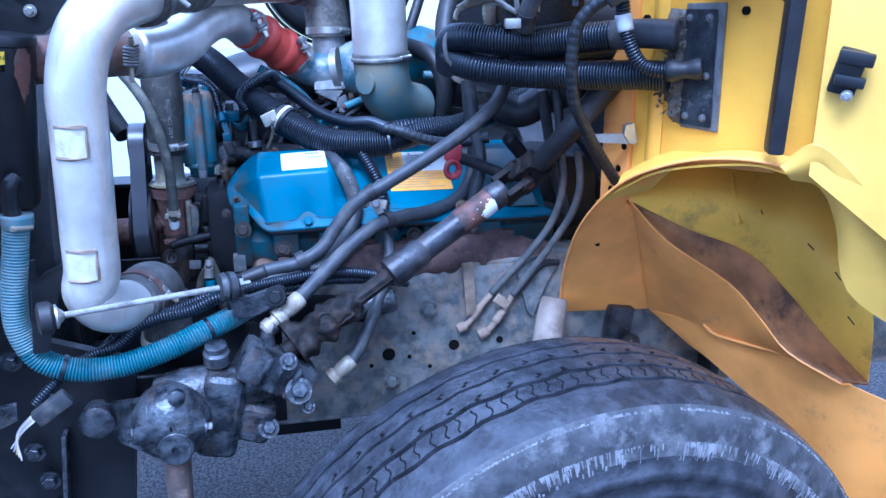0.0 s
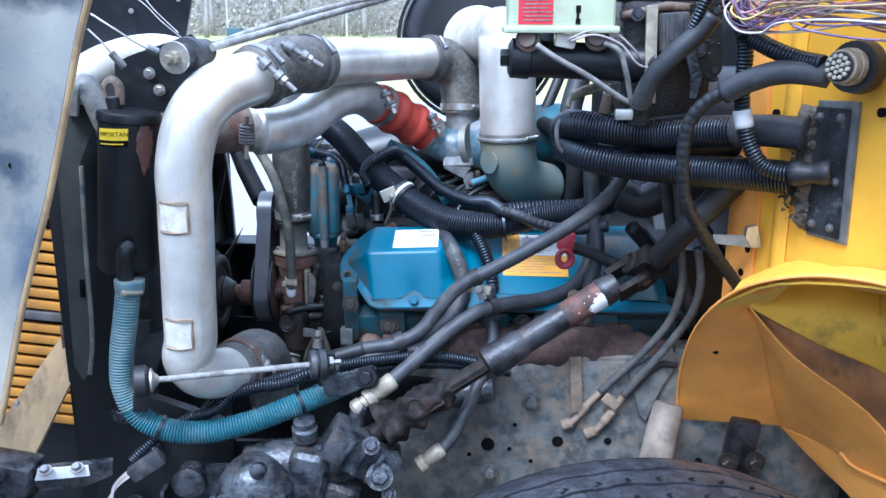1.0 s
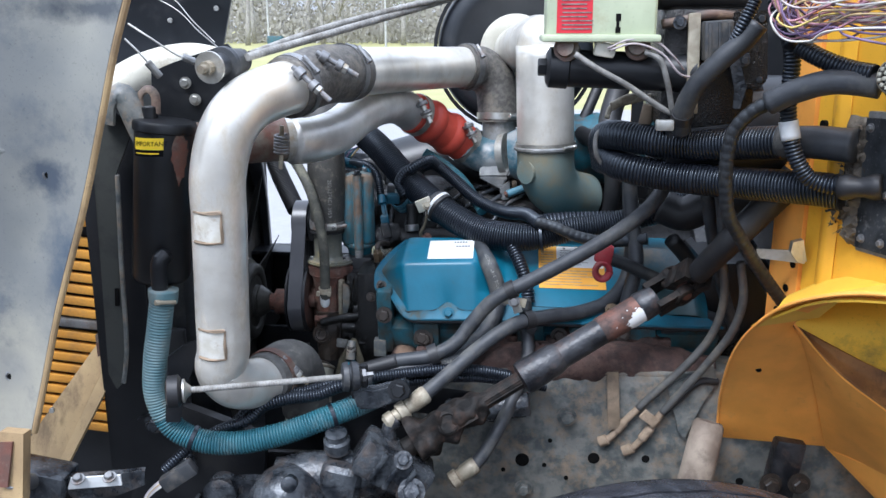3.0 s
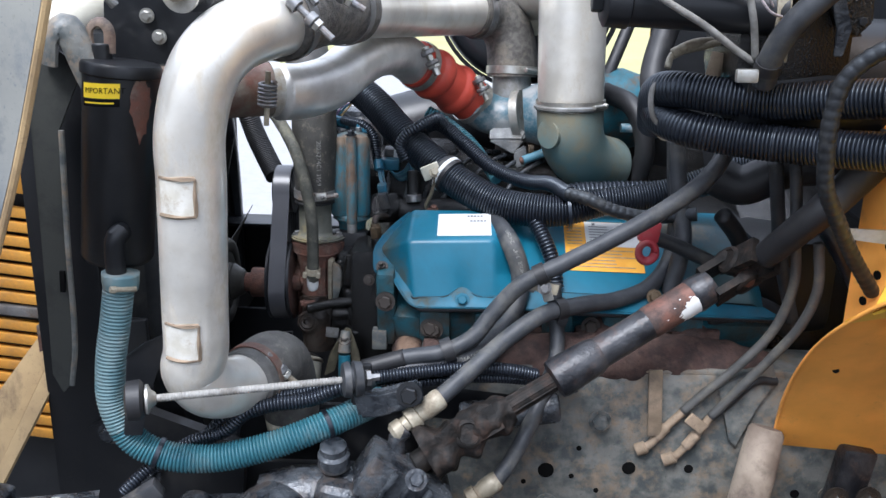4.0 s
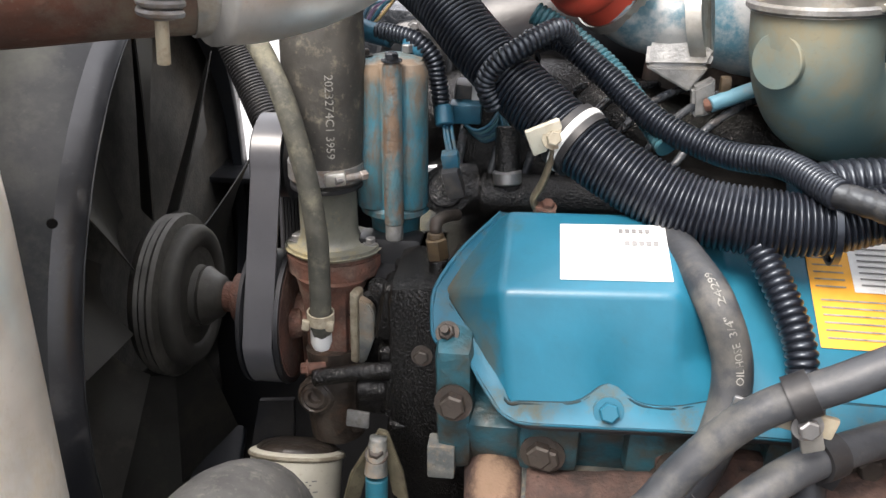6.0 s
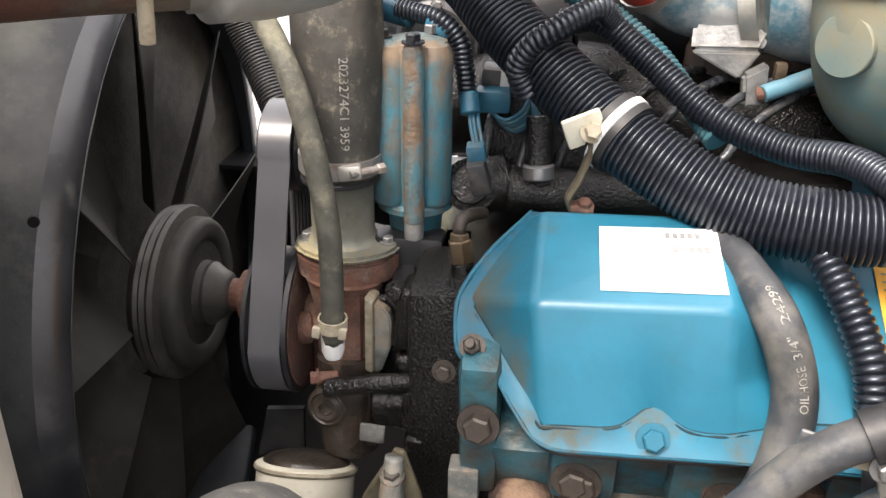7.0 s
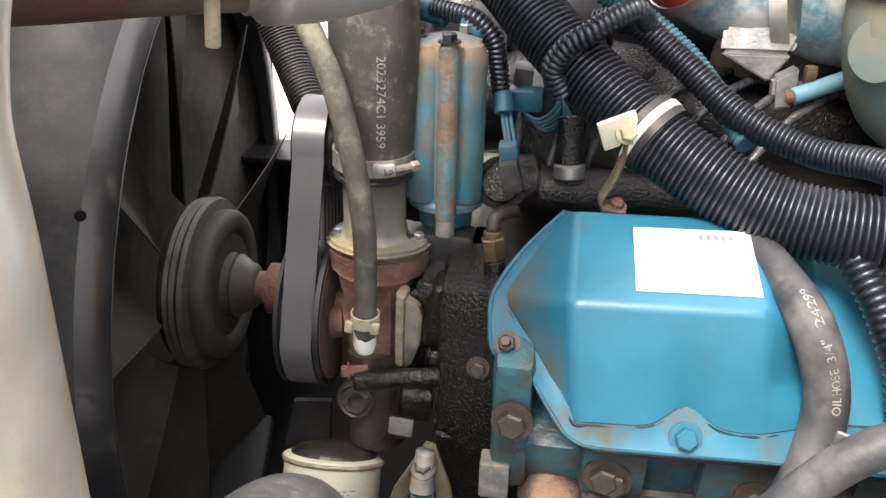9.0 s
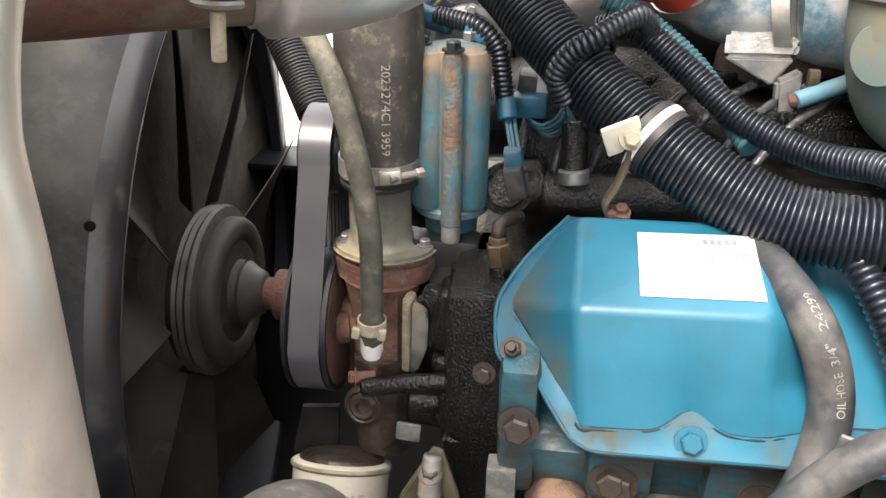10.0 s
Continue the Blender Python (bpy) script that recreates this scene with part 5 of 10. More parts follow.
bars(lo0, (1, 0, -0.016), up2, [(0.006, 0.008 + i * 0.007, lr.uniform(0.06, 0.11), 0.0015) for i in range(6)] + [(0.004, 0.056 + i * 0.007, 0.024, 0.0015) for i in range(6)], M["pale_print"], label)

# rusty exhaust manifold with its ports
man = thing("exhaust_manifold", "rusty brown cast exhaust manifold under the rocker cover", "manifold", (0.0, 1.56, 0.92))
part("log", sweep([(-0.225, 1.556, 0.948), (-0.12, 1.553, 0.952), (-0.02, 1.552, 0.962), (0.10, 1.552, 0.966), (0.20, 1.554, 0.962), (0.30, 1.56, 0.945)], lambda f: 0.036 + 0.007 * math.sin(math.pi * f), 22, wobble=0.14), M["manifold"], man, smooth=180)
for x in (-0.085, 0.05, 0.19):
    p = part("port", sweep([(x, 1.552, 0.945), (x, 1.560, 0.975), (x, 1.60, 0.995)], 0.030, 16, wobble=0.1), M["manifold"], man, smooth=180)
    part("flange", box((x, 1.577, 0.985), (0.085, 0.014, 0.05), (10, 0, 0), 0.008), M["manifold"], p)
    bolt((x - 0.034, 1.567, 0.985), (0, -1, 0.15), 0.008, man, M["boltm"])
    bolt((x + 0.034, 1.567, 0.985), (0, -1, 0.15), 0.008, man, M["boltm"])
hw = Vector((-0.251, 1.600, 0.940))
part("front_port", sweep([hw + Vector((0, 0.03, 0.012)), hw + Vector((0, -0.012, 0.008)), hw + Vector((0.004, -0.034, -0.012)), hw + Vector((0.012, -0.038, -0.045))], lambda f: 0.025 + 0.008 * f, 22, 0.004, wobble=0.12), M["manifold"], man, "rusty port elbow with a pale heat-bleached crown", smooth=180)

# fuel filter canister: teal with rust
can = thing("fuel_filter_housing", "teal painted fuel filter canister, streaked with rust", "filter housing", (-0.36, 1.74, 1.08))
cz0, cz1 = 1.073, 1.272
cc = Vector((-0.364, 1.775, 0))
at = lambda z: cc + Vector((0, 0, z))
part("bowl", lathe(at(cz0), at(cz1), [(0.0, 0.016), (0.004, 0.022), (0.040, 0.024), (0.052, 0.031)], 28), M["blue_worn"], can)
part("canister", lathe(at(1.121), at(cz1), [(0, 0.030), (0.002, 0.0335), (0.007, 0.0335), (0.010, 0.0305), (0.136, 0.0305), (0.147, 0.027), (0.151, 0.012)], 36), M["teal_rust"], can,
     "teal shell with brown rust streaks")
for dx, dy, r_ in ((-0.017, -0.014, 0.0185), (0.016, -0.013, 0.0175)):
    part("lobe", lathe(at(1.131) + Vector((dx, dy, 0)), at(cz1) + Vector((dx, dy, 0)), [(0, r_ - 0.002), (0.004, r_), (0.128, r_), (0.136, r_ - 0.004), (0.139, 0.006)], 22), M["teal_rust"], can)
part("side_rib", lathe(at(1.118) + Vector((0.004, -0.034, 0)), at(cz1) + Vector((0.004, -0.034, 0)), [(0, 0.007), (0.003, 0.0092), (0.148, 0.0088), (0.155, 0.006)], 16), M["rusted_rib"], can, "rib eaten brown by rust")
part("lower_lug", rod(at(1.104) + Vector((0.004, -0.034, 0)), at(1.124) + Vector((0.004, -0.034, 0)), 0.0085, 14), M["cast"], can)
bolt(at(1.272) + Vector((0.004, -0.033, 0)), (0, 0, 1), 0.0065, can, M["gear"])
bolt(at(1.270) + Vector((-0.026, -0.004, 0)), (0, 0, 1), 0.0055, can, M["boltm"])
bolt(at(1.272) + Vector((0.012, 0.010, 0)), (0, 0, 1), 0.006, can, M["steel"], "stud", False)

# thermostat housing with its neck, big radiator hose and bypass hose
thermo = thing("thermostat_housing", "rusty cast thermostat housing with a cloudy grey neck", "thermostat housing", (-0.42, 1.75, 0.97))
tc0 = Vector((-0.4185, 1.742, 0))
tat = lambda z: tc0 + Vector((-0.005, 0.003, z))
def rhomb(z, h, w, d, mat, name, label=""):
    """A flange with two rounded ears; h is its thickness below z."""
    pts = []
    for i in range(28):
        a = 2 * math.pi * i / 28
        x, y = math.cos(a), math.sin(a)
        pts.append(tc0 + Vector((w * (abs(x) ** 1.35) * math.copysign(1, x), d * (abs(y) ** 0.8) * math.copysign(1, y), z)))
    part(name, plate(pts, h, bevel=0.003), mat, thermo, label)
rhomb(1.0925, 0.0225, 0.046, 0.043, M["rust"], "lower_flange", "rusty brown flange")
rhomb(1.0995, 0.0062, 0.0475, 0.0445, M["clear"], "upper_flange", "cloudy grey flange")
part("neck", lathe(tat(1.0985), tat(1.3), [(0, 0.034), (0.003, 0.0305), (0.007, 0.0285), (0.012, 0.0276), (0.052, 0.0276), (0.056, 0.0295), (0.060, 0.0272), (0.09, 0.027)], 32), M["clear"], thermo,
     "cloudy grey-green outlet neck")
for dx in (-0.036, 0.036):
    bolt(tc0 + Vector((dx, -0.004, 1.0995)), (0, 0, 1), 0.0050, thermo, M["steel"])
rad_pts = [(-0.4238, 1.745, 1.158), (-0.4226, 1.745, 1.205), (-0.4220, 1.746, 1.2525), (-0.4228, 1.750, 1.297), (-0.428, 1.765, 1.345), (-0.445, 1.81, 1.41)]
rad = hose("radiator_hose", "thick dusty black rubber radiator hose with white print", rad_pts, lambda f: 0.0325 + 0.0048 * math.sin(min(f * 2.2, 1) * math.pi / 2), M["rad_rubber"], seg=28, wobble=0.015)
ring(rad_pts, 0.055, 0.0340, 0.015, M["steel"], rad, label="steel worm-drive clamp", turn=0.15)
part("worm_housing", box((-0.408, 1.7135, 1.172), (0.019, 0.010, 0.013), (0, -4, 12), 0.003), M["zinc"], rad, "bright worm screw housing")
part("hose_lip", lathe((-0.4238, 1.745, 1.1545), (-0.4238, 1.745, 1.2), [(0, 0.030), (0.001, 0.0342), (0.004, 0.0342), (0.006, 0.032)], 32), M["rubber_dark"], rad, "black cut end of the hose")
hose_text("2023274C1 3959", 0.0104, rad_pts, 0.0375, 83, (0.35, -1, 0.1), M["pale_print"], rad, back=True)
by_pts = [(-0.417, 1.668, 1.039), (-0.4152, 1.666, 1.075), (-0.415, 1.667, 1.105), (-0.4156, 1.668, 1.138), (-0.421, 1.671, 1.178), (-0.4297, 1.677, 1.214), (-0.4412, 1.686, 1.248), (-0.4585, 1.700, 1.278), (-0.4735, 1.712, 1.298), (-0.489, 1.726, 1.317), (-0.505, 1.80, 1.39)]
byp = hose("bypass_hose", "thin dusty grey coolant hose ending in a pale clamp", by_pts, 0.0097, M["rubber_pale"], seg=18, wobble=0.04)
ring(by_pts, 0.045, 0.0108, 0.011, M["crimp"], byp, turn=0.2, screw=False, label="pale spring clamp")
be = Vector((-0.417, 1.668, 1.035))
for dx in (-0.011, 0.011):
    part("clamp_ear", box(be + Vector((dx, -0.009, 0.017)), (0.007, 0.005, 0.010), (0, 8, 0), 0.0015), M["crimp"], byp)
part("nozzle", lathe(be + Vector((0, 0, 0.010)), be + Vector((0, 0, -0.1)), [(0, 0.0098), (0.014, 0.0098), (0.021, 0.0075), (0.024, 0.003)], 18), M["white"], byp, "white plastic end cap")

# water pump, pulleys, belt
pump = thing("water_pump", "rust and oil covered cast water pump", "water pump", (-0.43, 1.76, 0.9))
part("housing", box((-0.425, 1.79, 0.99), (0.075, 0.10, 0.15), bevel=0.022), M["rust"], pump, "rusty pump casting")
part("column", sweep([(-0.419, 1.727, 0.980), (-0.420, 1.727, 1.010), (-0.420, 1.727, 1.045), (-0.420, 1.729, 1.071)], lambda f: 0.0255 + 0.002 * f + 0.007 * max(0.0, f - 0.7) / 0.3, 24, 0.004, squash=1.15, wobble=0.05), M["rust"], pump, "rusty upright casting", smooth=60)
part("web", plate([(-0.415, 1.700, 1.074), (-0.394, 1.696, 1.076), (-0.3945, 1.696, 1.040), (-0.3952, 1.696, 0.994), (-0.410, 1.698, 0.987), (-0.428, 1.702, 0.986), (-0.430, 1.702, 1.03)][::-1], 0.05, bevel=0.006), M["rust"], pump)
part("pulley_stub", lathe((-0.462, 1.715, 1.020), (-0.40, 1.735, 1.020), [(0, 0.013), (0.004, 0.015), (0.012, 0.014), (0.014, 0.010), (0.035, 0.012)], 20), M["rust"], pump)
part("gasket_edge", plate([(-0.3945, 1.691, 1.070), (-0.3880, 1.690, 1.066), (-0.3895, 1.690, 0.995), (-0.3960, 1.691, 0.997)][::-1], 0.020, bevel=0.001), M["crimp"], pump, "cream gasket edge")
part("machined_face", plate([(-0.3878, 1.695, 1.062), (-0.376, 1.695, 1.055), (-0.3725, 1.695, 1.046), (-0.3740, 1.695, 1.018), (-0.3825, 1.695, 0.994), (-0.3895, 1.695, 0.992)][::-1], 0.012, bevel=0.0015), M["rail"], pump, "grey machined face")
# added black box paints the deep shade behind the machined face
part("shadowed_back", box((-0.365, 1.752, 1.035), (0.062, 0.03, 0.14), bevel=0.006), M["black"], pump, "black box for the shade behind the pump")
part("ledge", plate([(-0.374, 1.702, 1.0785), (-0.352, 1.702, 1.0790), (-0.352, 1.745, 1.080), (-0.374, 1.745, 1.080)], 0.004, bevel=0.001), M["satin"], pump)
part("lower_body", sweep([(-0.417, 1.713, 0.905), (-0.416, 1.712, 0.935), (-0.415, 1.712, 0.970), (-0.417, 1.715, 1.000)], lambda f: 0.030 - 0.004 * abs(f - 0.4), 24, 0.004, wobble=0.07), M["pump_brown"], pump, "oil-baked brown lower casting", smooth=60)
part("lower_web", box((-0.404, 1.715, 0.950), (0.034, 0.05, 0.075), (0, -4, 0), 0.008), M["pump_brown"], pump)
gp = Vector((-0.4275, 1.690, 0.953))
part("plug", lathe(gp + Vector((0, 0.02, 0)), gp + Vector((-0.1, -1, 0.25)), [(0, 0.0195), (0.026, 0.0190), (0.029, 0.0165), (0.030, 0.0150), (0.0285, 0.0135), (0.0305, 0.0118), (0.032, 0.0100), (0.0315, 0.0065), (0.026, 0.0055)], 28), M["pump_brown"], pump, "oily round plug")
bolt((-0.434, 1.677, 0.995), (-0.95, -0.3, 0.05), 0.0058, pump, M["rust"], "hex_plug")
part("hex_shank", rod((-0.436, 1.676, 0.995), (-0.418, 1.682, 0.994), 0.0058, 12), M["rust"], pump)
part("cross_pipe", sweep([(-0.426, 1.672, 0.988), (-0.389, 1.668, 0.999), (-0.346, 1.667, 1.006), (-0.318, 1.668, 1.010)], lambda f: 0.0085 + (0.0018 if f > 0.82 else 0.0), 18, 0.003, wobble=0.08), M["oily"], pump, "oily black cross pipe", smooth=180)
part("stub_pipe", lathe((-0.386, 1.672, 0.981), (-0.340, 1.672, 0.983), [(0, 0.009), (0.003, 0.0125), (0.028, 0.012), (0.030, 0.010), (0.046, 0.010)], 20), M["oily"], pump, "oily black stub")
part("oily_casting", sweep([(-0.338, 1.722, 0.838), (-0.336, 1.720, 0.90), (-0.336, 1.719, 0.97), (-0.338, 1.720, 1.03), (-0.338, 1.723, 1.088)], 0.0185, 40, 0.0025, squash=1.1, wobble=0.22), M["oily"], pump, "lumpy oil-wet casting", smooth=60)
part("oily_step", box((-0.340, 1.708, 1.073), (0.030, 0.03, 0.012), (0, 3, 0), 0.004), M["oily"], pump)
part("oily_boss", rod((-0.330, 1.715, 1.005), (-0.330, 1.690, 1.003), 0.012, 18), M["oily"], pump)
part("timing_case", box((-0.325, 1.755, 0.98), (0.05, 0.06, 0.24), bevel=0.012), M["oily"], pump, "glossy oil-wet casting")

belt = thing("drive_belt", "smooth black ribbed drive belt round the engine pulleys", "belt", (-0.47, 1.75, 0.95))
bx0, bx1 = -0.494, -0.466
def loop(r_extra):
    a, b = Vector((0, 1.782, 1.166)), Vector((0, 1.742, 1.018))
    ra, rb = 0.040 + r_extra, 0.066 + r_extra
    pts = []
    for i in range(25):
        t = math.pi * (i / 24)
        pts.append((a.y - ra * math.cos(t), a.z + ra * math.sin(t)))
    for i in range(25):
        t = math.pi * (i / 24)
        pts.append((b.y + rb * math.cos(t), b.z - rb * math.sin(t)))
    return pts
def band(x0, x1, r0, r1):
    o, i = loop(r1), loop(r0)
    n = len(o)
    verts = [(x, y, z) for x in (x0, x1) for y, z in o] + [(x, y, z) for x in (x0, x1) for y, z in i]
    faces = []
    for k in range(n):
        q = (k + 1) % n
        faces += [(k, q, n + q, n + k), (2 * n + q, 2 * n + k, 3 * n + k, 3 * n + q), (q, k, 2 * n + k, 2 * n + q), (n + k, n + q, 3 * n + q, 3 * n + k)]
    return verts, faces
part("belt_band", band(bx0, bx1, 0.0, 0.004), M["belt"], belt)
part("belt_ribs", join(*[band(bx0 + 0.0035 + i * 0.0036, bx0 + 0.0055 + i * 0.0036, -0.0022, 0.0) for i in range(6)]), M["rubber_dark"], belt)
pul = thing("pump_pulley", "dark steel pulley inside the drive belt", "pulley", (-0.46, 1.775, 0.95))
part("sheave", lathe((bx0 - 0.006, 1.742, 1.018), (0, 1.742, 1.018), [(0, 0.03), (0, 0.070), (0.004, 0.071), (0.005, 0.0635), (0.035, 0.0635), (0.036, 0.071), (0.040, 0.070), (0.040, 0.03)], 40),
     M["satin"], pul)
part("inner_plate", lathe((-0.4645, 1.742, 1.018), (0, 1.742, 1.018), [(0, 0.02), (0, 0.0665), (0.003, 0.0655), (0.005, 0.064), (0.006, 0.02)], 40), M["rust"], pul, "rusty inner plate")
part("hub", rod((-0.5, 1.742, 1.018), (-0.40, 1.742, 1.018), 0.022, 20), M["rust"], pul)
idl = thing("idler_pulley", "black idler pulley inside the drive belt", "pulley", (-0.46, 1.742, 1.18))
part("sheave", lathe((bx0 - 0.003, 1.782, 1.166), (0, 1.782, 1.166), [(0, 0.01), (0, 0.039), (0.003, 0.0375), (0.03, 0.0375), (0.033, 0.039), (0.033, 0.01)], 32), M["black"], idl)
part("pin", rod((-0.50, 1.782, 1.166), (-0.42, 1.782, 1.166), 0.012, 16), M["steel"], idl)

# fan and its drive, standing still
AXIS = Vector((0, 1.862, 0.967))
fan = thing("cooling_fan", "large black cooling fan with a grey hub, inside the shroud", "fan", (-0.63, 1.885, 0.68))
ctr = lambda x: Vector((x, AXIS.y, AXIS.z))
part("shaft", lathe(ctr(-0.590), ctr(0), [(0, 0.018), (0.022, 0.018), (0.023, 0.028), (0.06, 0.028), (0.063, 0.022), (0.12, 0.022)], 28), M["rust"], fan, "rust-brown drive shaft")
def spider():
    """Pressed hub disc with a rolled rim and a deep ring-shaped groove."""
    prof = [(-0.640, 0.078), (-0.626, 0.083), (-0.616, 0.083), (-0.611, 0.080), (-0.609, 0.074), (-0.610, 0.064), (-0.613, 0.057), (-0.622, 0.053), (-0.634, 0.050), (-0.636, 0.046), (-0.630, 0.040), (-0.618, 0.037), (-0.606, 0.035)]
    return lathe(ctr(0), ctr(1), prof, 64)
part("hub_disc", spider(), M["hub"], fan, "dusty pressed hub disc with a deep groove", smooth=50)
part("hub_cone", lathe(ctr(-0.606), ctr(0), [(0, 0.034), (0.004, 0.035), (0.014, 0.028), (0.022, 0.024), (0.026, 0.018)], 36), M["pale_ring"], fan, "pale worn hub flange")
part("clutch_ring", lathe(ctr(-0.660), ctr(0), [(0, 0.03), (0, 0.086), (0.006, 0.091), (0.010, 0.094), (0.014, 0.092), (0.017, 0.095), (0.022, 0.093), (0.026, 0.096), (0.031, 0.094), (0.034, 0.080), (0.046, 0.074), (0.047, 0.03)], 56), M["pale_ring"], fan,
     "pale finned clutch ring")
def blade(a):
    rows = []
    for f in (0.0, 0.35, 0.7, 1.0):
        r = 0.100 + 0.205 * f
        tw = -radians(27 - 8 * f)
        row = []
        for s in (-0.5, -0.17, 0.17, 0.5):
            w = 0.085 + 0.105 * f
            tang, x = s * w * math.cos(tw), s * w * math.sin(tw) - 0.012 * (1 - 4 * s * s)
            ang = a + tang / r
            row.append((-0.668 + x, AXIS.y + r * math.sin(ang), AXIS.z + r * math.cos(ang)))
        rows.append(row)
    return sheet(rows, 0.0016, 2)
for i in range(9):
    part("blade", blade(2 * math.pi * (i + 0.3) / 9), M["fan"], fan, smooth=60)

oilf = thing("oil_filter", "cream painted spin-on oil filter with fine print", "oil filter", (-0.44, 1.69, 0.76))
oc = Vector((-0.4546, 1.690, 0.889))
od = Vector((0.0, -0.50, -0.866))
part("canister", lathe(oc, oc + od, [(-0.002, 0.043), (0, 0.0470), (0.004, 0.0475), (0.006, 0.0458), (0.10, 0.0455), (0.125, 0.038), (0.13, 0.02)], 48), M["filter"], oilf)
part("rolled_rim", lathe(oc + od * 0.0005, oc + od, [(0, 0.0460), (0.0008, 0.0482), (0.0030, 0.0486), (0.0048, 0.0476), (0.0055, 0.0462)], 48, False), M["crimp"], oilf, "stained rolled rim")
part("base", lathe(oc - od * 0.001, oc - od, [(0, 0.041), (0.003, 0.0400), (0.007, 0.035), (0.0095, 0.026), (0.0105, 0.006)], 32), M["pump_brown"], oilf, "oil-baked brown filter head")
pn = Vector((0.30, -0.83, 0.47)).normalized()
pr = Vector((0.95, 0.30, 0)).normalized()
bars(oc + od * 0.042 + pn * 0.0462 - pr * 0.014, pr, pn.cross(pr), [(0.003 * (i % 3) + 0.006 * k, i * 0.0034, 0.0048 - 0.0012 * ((i + k) % 3), 0.0011) for i in range(6) for k in range(5)], M["grey_ink"], oilf)

# ---- large air pipes ----
lean = lambda z: (-0.494 + 0.063 * (z - 1.2), 1.308 - 0.079 * (z - 1.2), z)
J = [lean(1.086), lean(1.13), lean(1.20), lean(1.28), lean(1.345)] + [(-0.467, 1.302, 1.410), (-0.444, 1.322, 1.443), (-0.415, 1.358, 1.459), (-0.391, 1.400, 1.465)]
charge = thing("charge_air_pipe", "thick silver charge air pipe with cream patches, beside the radiator", "air pipe", (-0.51, 1.33, 0.98))
J_low = [lean(1.090), lean(1.066)] + [(-0.511, 1.328, 1.032), (-0.500, 1.338, 1.006), (-0.485, 1.362, 0.990), (-0.469, 1.400, 0.981), (-0.452, 1.445, 0.975)]
part("riser", sweep(J_low[:1:-1] + [lean(1.066)] + J[1:], 0.0402, 32, 0.005), M["silver"], charge, "silver riser, stained at its foot bend", smooth=180)
for (px, py, h, tall), dx in (((-0.500, 1.270, 1.273) + (0.045,), 0), ((-0.506, 1.280, 1.089) + (0.047,), 0)):
    verts, faces = [], []
    for i in range(9):
        a = radians(-130 + i * 7.8)
        for z in (h - tall / 2, h + tall / 2):
            cx, cy, _ = lean(z)
            verts.append((cx + 0.0413 * math.cos(a), cy + 0.0413 * math.sin(a), z))
    for i in range(8):
        faces.append((2 * i, 2 * i + 2, 2 * i + 3, 2 * i + 1))
    pt = part("patch", (verts, faces), M["cream"], charge, "cream adhesive patch with frayed brown edge", smooth=180)
    edge = [verts[2 * i] for i in range(9)] + [verts[2 * i + 1] for i in range(8, -1, -1)]
    part("frayed_edge", sweep([Vector(e) for e in edge[:9]], 0.0021, 8, 0.003, wobble=0.9), M["dusty"], pt)
    part("frayed_edge", sweep([Vector(e) for e in edge[9:]], 0.0021, 8, 0.003, wobble=0.9), M["dusty"], pt)
    part("frayed_edge", sweep([verts[16], verts[17]], 0.0021, 8, 0.003, wobble=0.9), M["dusty"], pt)

coup = [(-0.401, 1.385, 1.462), (-0.368, 1.460, 1.477), (-0.333, 1.560, 1.477)]
cpl = thing("charge_coupler", "grimy grey woven coupler with steel clamps joining two silver pipes", "coupler", (-0.37, 1.47, 1.42))
part("sleeve", sweep(coup, 0.047, 28, 0.006, wobble=0.03), M["coupler"], cpl, "grimy woven sleeve", smooth=180)
ring(coup, 0.10, 0.0475, 0.014, M["steel"], cpl, turn=0.9)
ring(coup, 0.85, 0.0475, 0.014, M["steel"], cpl, turn=0.9)
def t_bolt(a, b, r, parent, mat):
    """A long clamp screw with its two trunnions and a lock nut."""
    a, b = Vector(a), Vector(b)
    w = (b - a).normalized()
    L_ = (b - a).length
    tb_ = part("clamp_bolt", rod(a, b, r, 10), mat, parent, "long threaded clamp bolt")
    part("trunnion", rod(a + w * L_ * 0.10, a + w * L_ * 0.28, r * 2.1, 12), M["steel"], tb_)
    part("trunnion", rod(a + w * L_ * 0.48, a + w * L_ * 0.62, r * 2.1, 12), M["steel"], tb_)
    part("lock_nut", rod(a + w * L_ * 0.63, a + w * L_ * 0.74, r * 1.9, 6), M["zinc"], tb_)


t_bolt((-0.382, 1.352, 1.496), (-0.326, 1.345, 1.447), 0.0042, cpl, M["steel"])
t_bolt((-0.358, 1.405, 1.515), (-0.297, 1.415, 1.479), 0.0042, cpl, M["steel"])
cross = [(-0.339, 1.550, 1.478), (-0.274, 1.730, 1.474), (-0.177, 1.900, 1.471), (-0.144, 1.950, 1.469)]
crossover = solo("crossover_pipe", sweep(cross, 0.0415, 32, 0.01), M["silver"], "bright silver crossover pipe running to the turbocharger", "air pipe", smooth=180)
elb = [(-0.164, 1.920, 1.471), (-0.126, 1.955, 1.465), (-0.098, 1.965, 1.438), (-0.087, 1.960, 1.397), (-0.086, 1.955, 1.353)]
el = thing("rubber_elbow", "ribbed grey-brown rubber elbow hose with clamps at the turbocharger", "hose", (-0.09, 1.96, 1.35))
part("elbow", sweep(elb, 0.046, 28, 0.005, wobble=0.02), M["coupler"], el)
ring(elb, 0.08, 0.0475, 0.014, M["steel"], el, turn=1.2)
ring(elb, 0.93, 0.0465, 0.014, M["zinc"], el, turn=0.1)

